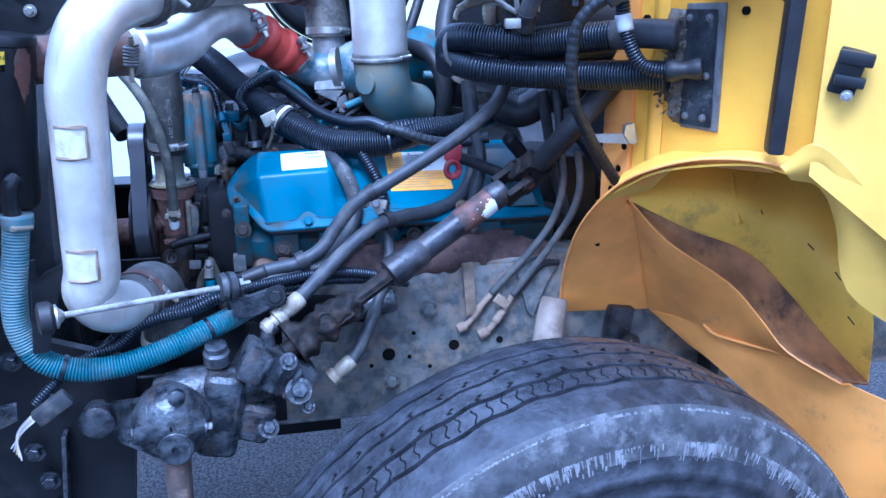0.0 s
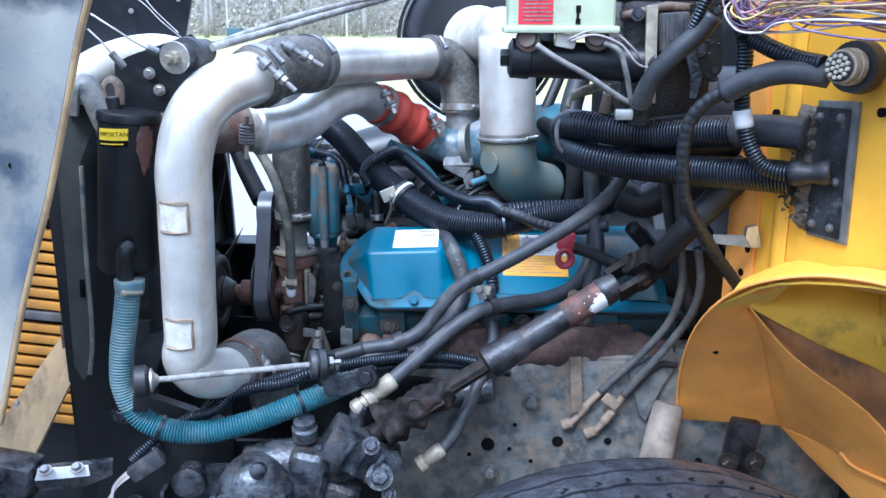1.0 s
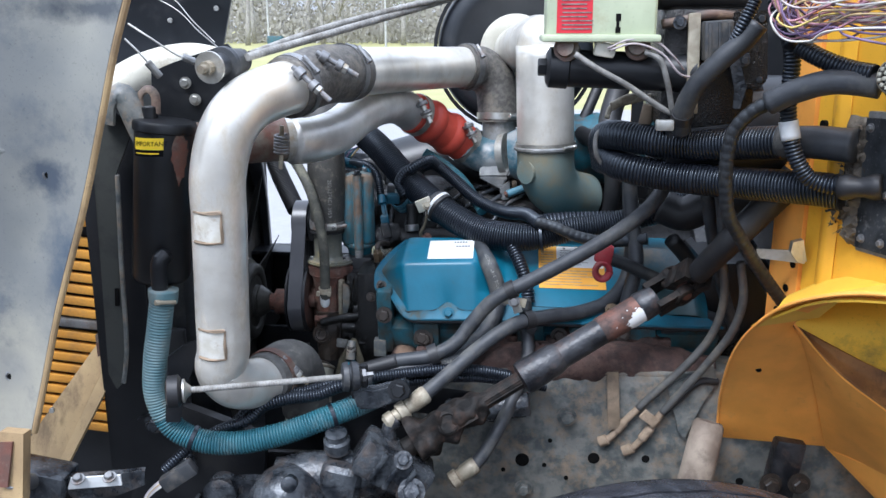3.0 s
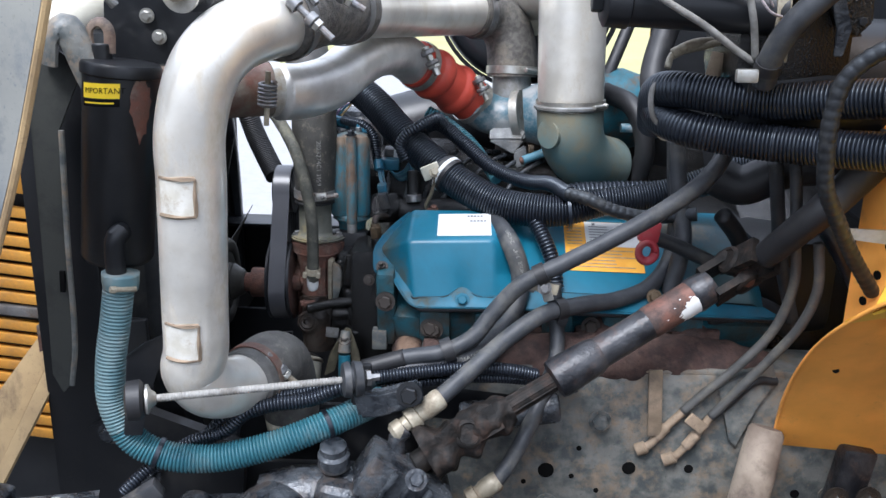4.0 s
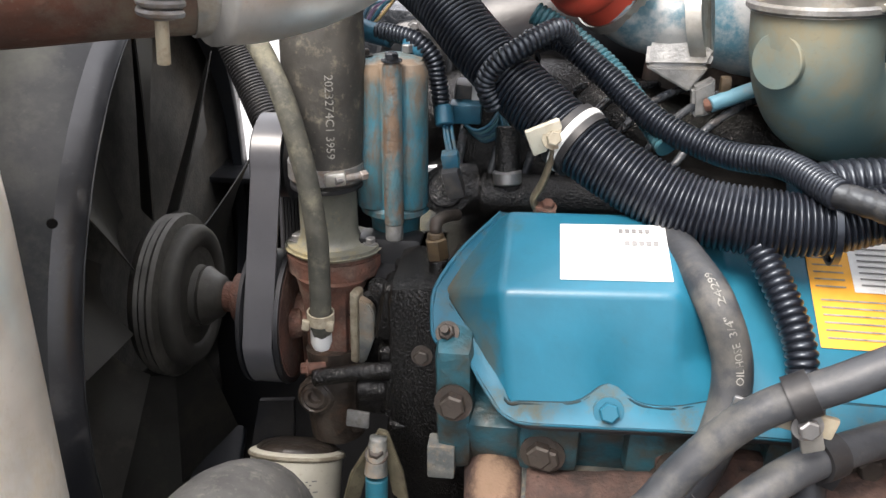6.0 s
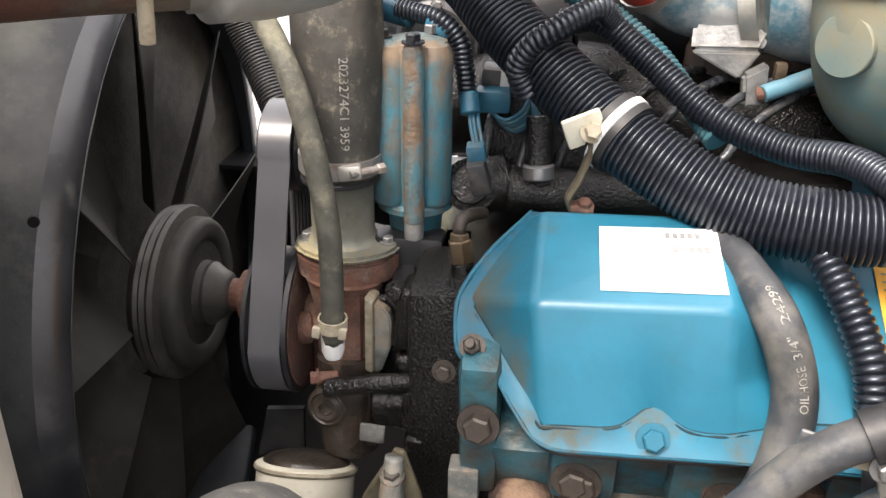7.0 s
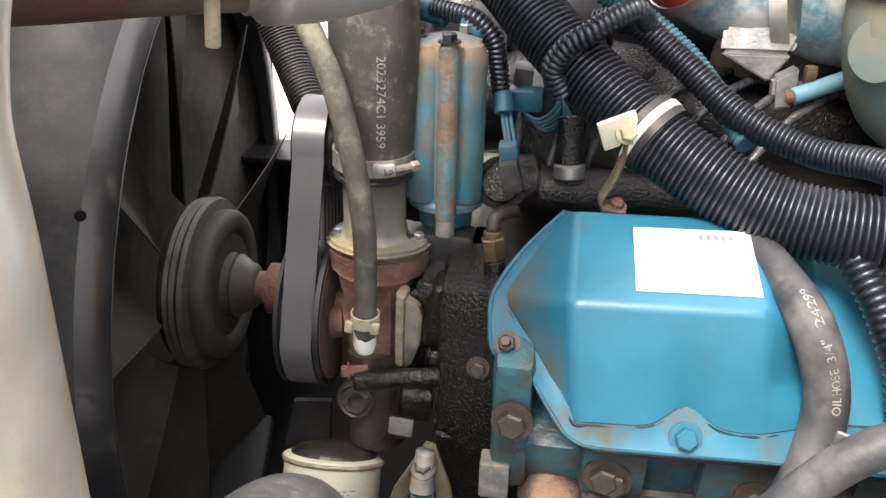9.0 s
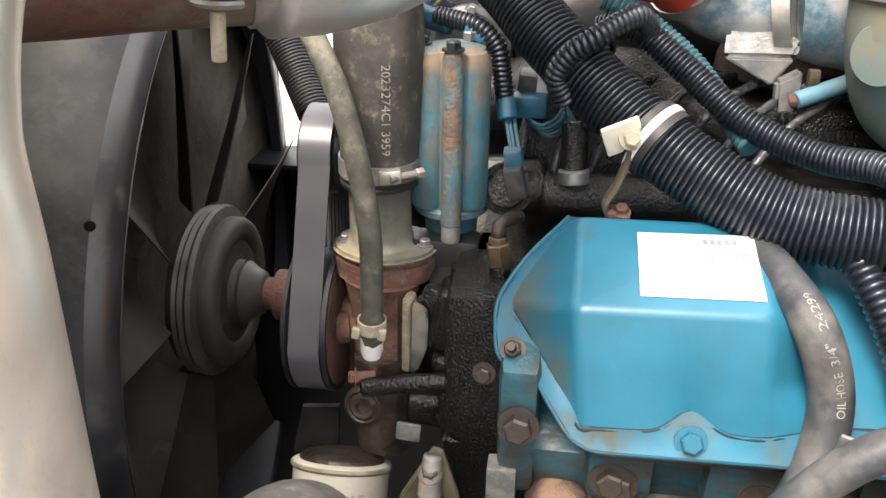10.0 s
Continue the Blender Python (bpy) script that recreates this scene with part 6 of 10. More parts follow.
lowp = [(-0.427, 1.500, 1.367), (-0.397, 1.530, 1.367), (-0.368, 1.580, 1.374), (-0.340, 1.660, 1.396), (-0.311, 1.730, 1.408), (-0.283, 1.790, 1.402), (-0.257, 1.835, 1.379)]
lower = thing("lower_charge_pipe", "dull silver bent pipe below the crossover, dented and stained", "air pipe", (-0.35, 1.6, 1.33))
part("bent_pipe", sweep(lowp, lambda f: 0.0385 - 0.0015 * f, 30, 0.006, wobble=0.015), M["silver_dirty"], lower, smooth=180)
rustp = [(-0.573, 1.440, 1.368), (-0.523, 1.460, 1.369), (-0.483, 1.485, 1.370), (-0.431, 1.515, 1.370)]
rc = thing("rusty_coupler", "rust-brown hose coupler with a spring clamp", "coupler", (-0.45, 1.47, 1.33))
part("sleeve", sweep(rustp, 0.0362, 28, 0.006), M["rust_pipe"], rc, smooth=180)
rcl = ring(rustp, 0.97, 0.0365, 0.014, M["zinc"], rc, screw=False, label="band clamp")
rs = Vector((-0.425, 1.436, 1.391))
re = Vector((-0.430, 1.438, 1.331))
d = (re - rs).normalized()
part("clamp_screw", rod(rs - d * 0.01, re, 0.0036, 12), M["crimp"], rcl, "pale threaded screw")
coil = [rs + d * (0.004 + 0.030 * i / 60) + Vector((math.cos(i * 0.63), math.sin(i * 0.63), 0)) * 0.0105 for i in range(61)]
part("spring", sweep(coil, 0.0024, 8, 0.003), M["steel"], rcl, "coil spring on the clamp")
part("nut", rod(re - d * 0.034, re - d * 0.024, 0.009, 6), M["steel"], rcl)

redp = [(-0.260, 1.825, 1.385), (-0.238, 1.850, 1.371), (-0.206, 1.880, 1.346), (-0.177, 1.905, 1.326), (-0.152, 1.925, 1.305)]
redh = thing("red_silicone_hose", "bright red ribbed silicone hose clamped to the turbo outlet", "hose", (-0.2, 1.87, 1.34))
def red_profile(f):
    return 0.0405 + 0.0055 * max(0.0, math.sin((f - 0.22) * math.pi * 4 / 0.72)) ** 0.7 if 0.22 < f < 0.94 and math.sin((f - 0.22) * math.pi * 4 / 0.72) > 0 else 0.0405
part("hose_body", sweep(redp, red_profile, 32, 0.0025), M["red"], redh, smooth=180)
for f in (0.09, 0.95):
    ring(redp, f, 0.0415, 0.014, M["zinc"], redh, screw=False, label="spring band clamp")
t_bolt((-0.240, 1.785, 1.415), (-0.218, 1.780, 1.369), 0.0058, redh, M["zinc"])
t_bolt((-0.152, 1.865, 1.362), (-0.132, 1.860, 1.321), 0.0058, redh, M["zinc"])

# ---- turbocharger ----
turbo = thing("turbocharger", "chipped blue and bare aluminium turbocharger casting", "turbocharger", (-0.05, 1.9, 1.2))
out = [(-0.159, 1.915, 1.309), (-0.130, 1.925, 1.290), (-0.095, 1.920, 1.283), (-0.066, 1.910, 1.287)]
part("outlet_elbow", sweep(out, 0.037, 28, 0.006), M["blue_cast"], turbo, "chipped blue elbow", smooth=180)
part("v_band", sweep([(-0.076, 1.915, 1.285), (-0.062, 1.910, 1.288)], 0.048, 32, 0.004), M["zinc"], turbo, "bright V-band clamp", smooth=60)
part("compressor", lathe((-0.062, 1.910, 1.288), (0.050, 1.900, 1.300), [(0, 0.047), (0.02, 0.055), (0.05, 0.062), (0.10, 0.055), (0.13, 0.04)], 36), M["blue_cast"], turbo, smooth=60)
part("top_neck", rod((-0.086, 1.955, 1.363), (-0.085, 1.945, 1.275), 0.036, 28), M["cast"], turbo, "bare aluminium inlet neck")
part("foot_web", plate([(-0.1262, 1.880, 1.2456), (-0.0655, 1.872, 1.2480), (-0.0600, 1.872, 1.262), (-0.0800, 1.880, 1.275), (-0.1250, 1.890, 1.268)], 0.05, bevel=0.004), M["cast"], turbo, "bare aluminium foot")
part("foot_gusset", plate([(-0.1262, 1.879, 1.2452), (-0.0815, 1.872, 1.2218), (-0.0652, 1.871, 1.2478)], 0.03, bevel=0.002), M["cast"], turbo)
part("foot_strut", plate([(-0.0815, 1.868, 1.2300), (-0.0610, 1.868, 1.2420), (-0.0590, 1.868, 1.2050), (-0.0790, 1.868, 1.2010)], 0.016, bevel=0.003), M["cast"], turbo)
part("rod_pin", rod((-0.0690, 1.845, 1.2160), (-0.0620, 1.842, 1.2190), 0.0070, 14), M["rust"], turbo, "rusty pin")
part("turbine", lathe((0.03, 2.0, 1.29), (0.3, 2.02, 1.29), [(0, 0.05), (0.03, 0.075), (0.10, 0.08), (0.16, 0.06), (0.2, 0.04)], 36), M["blue_worn"], turbo, "blue painted housing", smooth=60)
part("pedestal", box((-0.03, 1.99, 1.19), (0.16, 0.14, 0.10), bevel=0.02), M["gear_rust"], turbo)
part("actuator_rod", rod((-0.066, 1.840, 1.218), (-0.001, 1.860, 1.239), 0.0078, 14), M["rod_blue"], turbo, "light blue actuator rod")
part("link", box((-0.052, 1.850, 1.236), (0.010, 0.010, 0.016), bevel=0.002), M["brass"], turbo)
part("drain_pipe", sweep([(0.09, 1.95, 1.33), (0.13, 1.87, 1.31), (0.15, 1.850, 1.25), (0.145, 1.86, 1.19), (0.125, 1.88, 1.12)], 0.018, 20), M["rubber_dark"], turbo)

intake = thing("intake_pipe", "upright silver intake pipe with a band clamp, above the turbo elbow", "air pipe", (0.0, 1.8, 1.28))
ip = [(0.008, 1.800, 1.318), (0.004, 1.800, 1.432), (0.001, 1.800, 1.519), (-0.006, 1.820, 1.567), (-0.033, 1.870, 1.595)]
part("riser", sweep(ip[:3], 0.056, 36, 0.02), M["silver"], intake, smooth=180)
part("top_elbow", sweep([ip[2], (-0.001, 1.822, 1.520), (-0.010, 1.870, 1.523), (-0.036, 1.950, 1.512), (-0.053, 2.020, 1.502)], lambda f: 0.054 - 0.006 * f, 32, 0.008), M["silver"], intake, "silver top elbow", smooth=180)
ring(ip[:3], 0.03, 0.0575, 0.016, M["zinc"], intake, turn=0.2, label="bright band clamp")
part("flange_ring", lathe((0.008, 1.800, 1.316), (0.004, 1.800, 1.432), [(0, 0.058), (0.003, 0.062), (0.007, 0.062), (0.010, 0.058)], 40), M["cast"], intake)
celb = [(0.008, 1.800, 1.316), (0.011, 1.800, 1.277), (0.026, 1.815, 1.242), (0.056, 1.845, 1.218), (0.093, 1.880, 1.205)]
cast_elbow = thing("inlet_elbow", "grey-green cast inlet elbow below the silver intake pipe", "elbow", (0.02, 1.82, 1.2))
part("elbow_body", sweep(celb, lambda f: 0.057 - 0.006 * f, 36, 0.005), M["cast_green"], cast_elbow, smooth=180)
bax = Vector(celb[0]).lerp(Vector(celb[1]), 1.0)
bdir = Vector((-0.75, -0.66, 0.0)).normalized()
part("boss", lathe(bax + bdir * 0.040, bax + bdir, [(0, 0.0245), (0.0165, 0.0245), (0.0177, 0.0235), (0.0180, 0.004)], 28), M["cast_green"], cast_elbow)
bp = [(0.095, 1.880, 1.316), (0.120, 1.900, 1.284), (0.138, 1.900, 1.248)]
part("bracket", sweep([(0.107, 1.860, 1.277), (0.166, 1.860, 1.277), (0.181, 1.850, 1.279)], 0.008, 12), M["blue_cast"], turbo)
part("eye", lathe((0.184, 1.840, 1.281), (0.14, 1.0, 1.3), [(0, 0.022), (0.008, 0.022), (0.010, 0.018), (0.012, 0.010), (0.004, 0.009)], 24), M["crimp"], turbo, "cream bushing")

# rubber hose at the foot of the silver riser
foot = [(-0.466, 1.398, 0.981), (-0.455, 1.440, 0.980), (-0.447, 1.482, 0.974), (-0.440, 1.520, 0.954), (-0.436, 1.544, 0.912), (-0.434, 1.550, 0.860)]
fh = thing("lower_coupler_hose", "fat black rubber hose with a rusty clamp, below the silver pipe", "hose", (-0.4, 1.48, 0.95))
part("hose_body", sweep(foot, lambda f: 0.0440 + 0.003 * math.sin(math.pi * min(f * 1.6, 1)), 30, 0.005, wobble=0.02), M["foot_rubber"], fh, smooth=180)
ring(foot, 0.11, 0.0462, 0.016, M["rust_pipe"], fh, screw=False, label="rusty band clamp")
t_bolt((-0.445, 1.412, 1.020), (-0.397, 1.422, 0.969), 0.0045, fh, M["crimp"])

# ---- hoses across the engine ----
HG = "oil and coolant hoses"
h1 = [(-0.307, 1.450, 0.983), (-0.248, 1.455, 1.000), (-0.195, 1.460, 1.008), (-0.152, 1.470, 1.028), (-0.123, 1.480, 1.063), (-0.085, 1.485, 1.104), (-0.028, 1.485, 1.137), (0.038, 1.485, 1.175), (0.111, 1.485, 1.222), (0.161, 1.490, 1.262), (0.187, 1.510, 1.290), (0.200, 1.540, 1.318)]
long_hose = thing("oil_hose", "long dusty grey rubber hose rising across the engine", "hose", h1[0], HG)
part("hose_body", sweep(h1, 0.0122, 18, 0.006, wobble=0.02), M["rubber"], long_hose, smooth=180)
part("hose_end", sweep(h1[:2], 0.0134, 18, 0.006), M["rubber_dark"], long_hose, "black hose end", smooth=180)
h2 = [(-0.202, 1.395, 0.962), (-0.149, 1.430, 0.999), (-0.098, 1.465, 1.034), (-0.050, 1.490, 1.059), (0.004, 1.520, 1.063), (0.066, 1.550, 1.063), (0.118, 1.575, 1.077), (0.150, 1.600, 1.111), (0.160, 1.620, 1.170), (0.154, 1.630, 1.241), (0.151, 1.640, 1.292)]
pressure = hose("steering_hose", "grey rubber power steering hose with a cream crimped end", h2, 0.0125, M["rubber"], group=HG, wobble=0.02)
cr = [(-0.250, 1.372, 0.931), (-0.230, 1.380, 0.944), (-0.193, 1.400, 0.967)]
part("crimp_sleeve", lathe(cr[2], cr[0], [(0, 0.0135), (0.004, 0.0155), (0.030, 0.0150), (0.034, 0.0125), (0.040, 0.0125), (0.042, 0.0165), (0.056, 0.0165), (0.058, 0.011), (0.066, 0.011), (0.067, 0.014), (0.080, 0.014), (0.085, 0.009)], 16),
     M["crimp"], pressure, "cream crimped fitting")
h3 = [(-0.137, 1.700, 1.168), (-0.125, 1.672, 1.155), (-0.109, 1.625, 1.147), (-0.095, 1.578, 1.135), (-0.080, 1.565, 1.091), (-0.087, 1.545, 1.049), (-0.116, 1.510, 1.016), (-0.152, 1.480, 0.998), (-0.200, 1.465, 0.988), (-0.249, 1.455, 0.982), (-0.307, 1.450, 0.964)]
h3o = hose("oil_hose", "black oil hose with white print in front of the rocker cover", h3, 0.0150, M["rubber"], group=HG)
hose_text('OIL HOSE  3/4"  24299', 0.0080, h3, 0.0150, 154, (0.15, -1, 0.35), M["pale_print"], h3o, back=True)
hose_text('26A1655  2613E55R1', 0.0085, h3, 0.0150, 71, (0.1, -1, 0.25), M["pale_print"], h3o, back=True)
h4 = [(-0.033, 1.540, 1.089), (-0.027, 1.525, 1.036), (-0.026, 1.505, 0.991), (-0.042, 1.475, 0.950), (-0.068, 1.440, 0.902), (-0.100, 1.410, 0.853), (-0.121, 1.400, 0.830)]
ret = hose("return_hose", "flattened grey return hose with a cream crimped end", h4, 0.0115, M["rubber"], group=HG, wobble=0.03)
cr2 = [(-0.110, 1.402, 0.840), (-0.168, 1.385, 0.801)]
part("crimp_sleeve", lathe(cr2[0], cr2[1], [(0, 0.013), (0.004, 0.015), (0.026, 0.0145), (0.030, 0.012), (0.036, 0.012), (0.037, 0.016), (0.050, 0.016), (0.054, 0.010)], 16), M["crimp"], ret, "cream crimped fitting")
h5 = [(-0.067, 1.660, 1.175), (-0.053, 1.635, 1.153), (-0.040, 1.610, 1.131), (-0.029, 1.585, 1.103), (-0.025, 1.570, 1.073)]
hose("wire_conduit", "short corrugated black conduit dropping over the rocker cover", h5, 0.0125, M["loom"], 0.0022, 0.0062, "wire conduits", category="conduit")
h6 = [(-0.361, 1.840, 1.339), (-0.324, 1.810, 1.314), (-0.283, 1.775, 1.277), (-0.229, 1.735, 1.236), (-0.176, 1.700, 1.203), (-0.110, 1.670, 1.177), (-0.035, 1.650, 1.173), (0.048, 1.645, 1.182), (0.121, 1.645, 1.192), (0.181, 1.640, 1.211), (0.239, 1.630, 1.237), (0.300, 1.600, 1.264)]
main = thing("main_loom", "fat corrugated black wiring loom across the engine top", "conduit", h6[0], "wire conduits")
run6 = spline(h6, 0.0018)
cut = min(range(len(run6)), key=lambda i: (run6[i] - Vector((-0.000, 1.668, 1.178))).length)
rest = [p + Vector((0, 0.004, 0.008)) * min(1.0, i / 30) for i, p in enumerate(run6[cut:])]
part("conduit", sweep(run6[:cut + 1], lambda f: 0.0275 - 0.004 * max(0.0, f - 0.9) / 0.1, 24, ridge=0.0027, pitch=0.0047), M["loom"], main, smooth=50)
part("rear_conduit", sweep(rest, lambda f: 0.0232 - 0.002 * f, 24, ridge=0.0025, pitch=0.0047), M["loom"], main, smooth=50)
tp = thing("loom_clamp", "white-capped rubber clamp and bracket holding the loom", "clamp", (-0.225, 1.70, 1.13))
path6 = spline(h6, 0.002)
i6 = min(range(len(path6)), key=lambda i: (path6[i] - Vector((-0.188, 1.715, 1.231))).length)
t6 = (path6[i6 + 3] - path6[i6 - 3]).normalized()
c6 = path6[i6]
part("strap", lathe(c6 - t6 * 0.010, c6 + t6, [(0, 0.0275), (0, 0.0308), (0.020, 0.0308), (0.020, 0.0275)], 32, False), M["rubber_dark"], tp, "black rubber strap")
part("cap_band", lathe(c6 - t6 * 0.0035, c6 + t6, [(0, 0.0308), (0.0005, 0.0318), (0.0065, 0.0318), (0.007, 0.0308)], 32, False), M["white"], tp, "white metal band")
hb = Vector((-0.222, 1.688, 1.222))
part("tab", box(hb + Vector((-0.002, 0.004, 0.002)), (0.030, 0.005, 0.026), (18, -22, 8), 0.002), M["filter"], tp, "pale metal tab")
bolt(hb + Vector((0.004, 0.001, 0.002)), (0.1, -1, 0.3), 0.0065, tp, M["crimp"])
part("bracket_arm", sweep([hb + Vector((0.004, 0.006, -0.004)), (-0.2185, 1.697, 1.2040), (-0.2240, 1.698, 1.1830), (-0.2318, 1.700, 1.1650), (-0.2290, 1.702, 1.1580)], 0.0082, 14, 0.004, squash=0.35), M["olive"], tp, "olive coated steel arm", smooth=60)
part("bracket_foot", box((-0.2215, 1.702, 1.1570), (0.020, 0.016, 0.006), (0, 10, 0), 0.002), M["rust"], tp)
bolt((-0.2190, 1.700, 1.1590), (0.1, -0.4, 1), 0.0055, tp, M["rust"])
h6b = [(-0.013, 1.700, 1.183), (0.026, 1.710, 1.188), (0.086, 1.715, 1.190), (0.150, 1.710, 1.194), (0.211, 1.700, 1.211), (0.285, 1.660, 1.247)]
hose("rear_loom", "corrugated black loom running back behind the first", h6b, 0.021, M["loom"], 0.0025, 0.0075, "wire conduits", 18, "conduit")
h7 = [(-0.243, 1.830, 1.275), (-0.217, 1.820, 1.282), (-0.174, 1.800, 1.255), (-0.123, 1.765, 1.219), (-0.071, 1.730, 1.204), (-0.032, 1.690, 1.209), (-0.013, 1.645, 1.207), (-0.006, 1.625, 1.207)]
h7t = [(-0.009, 1.630, 1.207), (0.020, 1.612, 1.203), (0.059, 1.605, 1.188), (0.107, 1.600, 1.180), (0.148, 1.595, 1.183), (0.181, 1.585, 1.190)]
side7 = thing("side_loom", "thin corrugated black conduit tied along the main loom", "conduit", h7[0], "wire conduits")
part("conduit", sweep(h7, 0.0125, 16, ridge=0.0018, pitch=0.0043), M["loom"], side7, smooth=50)
part("taped_run", sweep(h7t, 0.0105, 14, 0.005, 0.0006, 0.011), M["tape"], side7, "smooth taped run", smooth=60)
h8 = [(-0.238, 1.860, 1.298), (-0.205, 1.850, 1.281), (-0.164, 1.830, 1.252), (-0.137, 1.800, 1.224), (-0.114, 1.760, 1.199)]
hose("teal_conduit", "teal corrugated conduit behind the black loom", h8, 0.0115, M["teal_hose"], 0.002, 0.005, "wire conduits", 16, "conduit")
hose("side_loom", "short corrugated conduit looped round the main loom", [(-0.269, 1.735, 1.237), (-0.277, 1.730, 1.258), (-0.267, 1.725, 1.277), (-0.251, 1.725, 1.288), (-0.233, 1.735, 1.298), (-0.217, 1.750, 1.302), (-0.206, 1.770, 1.290)], 0.0095, M["loom"], 0.0016, 0.0048, "wire conduits", 14, "conduit")
for k, (q, rr) in enumerate((((-0.002, 1.668, 1.178), 0.030), ((-0.254, 1.740, 1.274), 0.032))):
    p0 = min(path6, key=lambda v: (v - Vector(q)).length)
    i0 = path6.index(p0)
    tt = (path6[i0 + 3] - path6[i0 - 3]).normalized()
    solo("cable_tie", lathe(p0 - tt * 0.0025, p0 + tt, [(0, rr - 0.001), (0, rr + 0.0015), (0.005, rr + 0.0015), (0.005, rr - 0.001)], 28, False), M["loom"], "black cable tie round the wiring loom", "cable tie", "cable ties")

# big twin looms to the firewall
h9 = [(0.098, 1.560, 1.329), (0.087, 1.490, 1.380), (0.104, 1.450, 1.388), (0.148, 1.420, 1.384), (0.210, 1.390, 1.382), (0.266, 1.350, 1.390), (0.311, 1.310, 1.397)]
twin = thing("twin_loom", "fat corrugated black loom leading to the firewall grommet", "conduit", h9[0], "twin looms")
part("conduit", sweep(h9, 0.0235, 22, ridge=0.0024, pitch=0.0050), M["loom"], twin, smooth=50)
h9s = [(0.307, 1.312, 1.397), (0.345, 1.280, 1.401), (0.384, 1.245, 1.401)]
part("sleeve", sweep(h9s, 0.0225, 22, wobble=0.04), M["rubber"], twin, "smooth grey-black sleeve", smooth=180)
h10 = [(0.095, 1.540, 1.356), (0.094, 1.480, 1.346), (0.118, 1.440, 1.339), (0.175, 1.410, 1.332), (0.243, 1.370, 1.331), (0.302, 1.320, 1.335), (0.355, 1.270, 1.339), (0.378, 1.250, 1.338)]
twin = thing("twin_loom", "fat corrugated black loom leading to the firewall grommet", "conduit", h10[0], "twin looms")
run10 = spline(h10, 0.0016)
for piece in (run10[:len(run10) // 2 + 1], run10[len(run10) // 2:]):
    part("conduit", sweep(piece, 0.0235, 22, ridge=0.0024, pitch=0.0050), M["loom"], twin, smooth=50)
solo("loom_strap", sweep([(0.084, 1.470, 1.402), (0.070, 1.455, 1.384), (0.075, 1.455, 1.350), (0.096, 1.460, 1.332)], 0.003, 10, squash=1.3), M["rope"], "dusty grey strap bundling the two looms", "strap", smooth=180)
h11a = [(0.372, 1.165, 1.483), (0.351, 1.180, 1.486), (0.324, 1.200, 1.485), (0.295, 1.225, 1.473), (0.267, 1.245, 1.455)]
solo("cable_sleeve", sweep(h11a, 0.0155, 18, wobble=0.03), M["rubber"], "dusty smooth rubber sleeve leaving the round connector", "sleeve", smooth=180)
h11 = [(0.271, 1.243, 1.458), (0.251, 1.255, 1.444), (0.234, 1.265, 1.421), (0.228, 1.272, 1.386), (0.230, 1.278, 1.345), (0.240, 1.290, 1.299), (0.266, 1.310, 1.258), (0.308, 1.345, 1.202), (0.353, 1.370, 1.146)]
solo("taped_cable", sweep(h11, 0.0098, 14, 0.005, 0.0007, 0.012), M["tape"], "black taped cable hanging in front of the firewall", "cable", "hanging cables", smooth=60)
h12 = [(0.276, 1.280, 1.615), (0.284, 1.270, 1.565), (0.297, 1.262, 1.514), (0.296, 1.258, 1.463), (0.300, 1.255, 1.422), (0.312, 1.250, 1.382), (0.329, 1.245, 1.358), (0.350, 1.235, 1.350), (0.368, 1.225, 1.351)]
hose("wire_conduit", "corrugated black conduit with a white tape band", h12, 0.0112, M["loom"], 0.0018, 0.005, "wire conduits", category="conduit")
solo("white_tape", sweep([(0.298, 1.256, 1.432), (0.303, 1.254, 1.408)], 0.0125, 16), M["white"], "white tape band on the black conduit", "tape", smooth=180)
solo("plug_boot", sweep([(0.362, 1.228, 1.350), (0.378, 1.215, 1.352), (0.404, 1.200, 1.356)], lambda f: 0.015 + 0.002 * math.sin(9 * f), 18, 0.003), M["rubber_dark"], "black rubber plug boot on the firewall plate", "plug", smooth=180)
h13 = [(0.261, 1.300, 1.556), (0.247, 1.305, 1.535), (0.220, 1.310, 1.509), (0.193, 1.325, 1.475), (0.181, 1.345, 1.440), (0.183, 1.370, 1.405)]
b13 = hose("booster_hose", "smooth grey rubber hose from the brake booster", h13, 0.0142, M["rubber"], group=HG)
ring(h13, 0.86, 0.0145, 0.014, M["rubber_dark"], b13, screw=False)
part("clip", box((0.156, 1.350, 1.415), (0.026, 0.010, 0.016), bevel=0.003), M["zinc"], b13)
# grey sleeves under the pipes
h17 = [(-0.289, 1.430, 0.979), (-0.227, 1.440, 0.985), (-0.160, 1.450, 0.989), (-0.103, 1.460, 0.984), (-0.057, 1.470, 0.972)]
hose("wire_conduit", "corrugated black conduit lying beside the frame rail", h17, 0.0098, M["loom"], 0.0016, 0.0045, "wire conduits", category="conduit")
h17b = [(-0.286, 1.440, 0.961), (-0.209, 1.450, 0.967), (-0.132, 1.460, 0.971), (-0.054, 1.480, 0.958), (0.006, 1.500, 0.940)]
hose("wire_conduit", "corrugated black conduit lying beside the frame rail", h17b, 0.0085, M["loom"], 0.0016, 0.0045, "wire conduits", category="conduit")
h18 = [(-0.521, 1.360, 0.912), (-0.483, 1.365, 0.928), (-0.459, 1.370, 0.949), (-0.419, 1.380, 0.959), (-0.372, 1.385, 0.965), (-0.335, 1.390, 0.979), (-0.308, 1.400, 0.981)]
hose("wire_conduit", "corrugated black conduit bunched under the silver pipe", h18, 0.0105, M["loom"], 0.0018, 0.0048, "wire conduits", category="conduit")
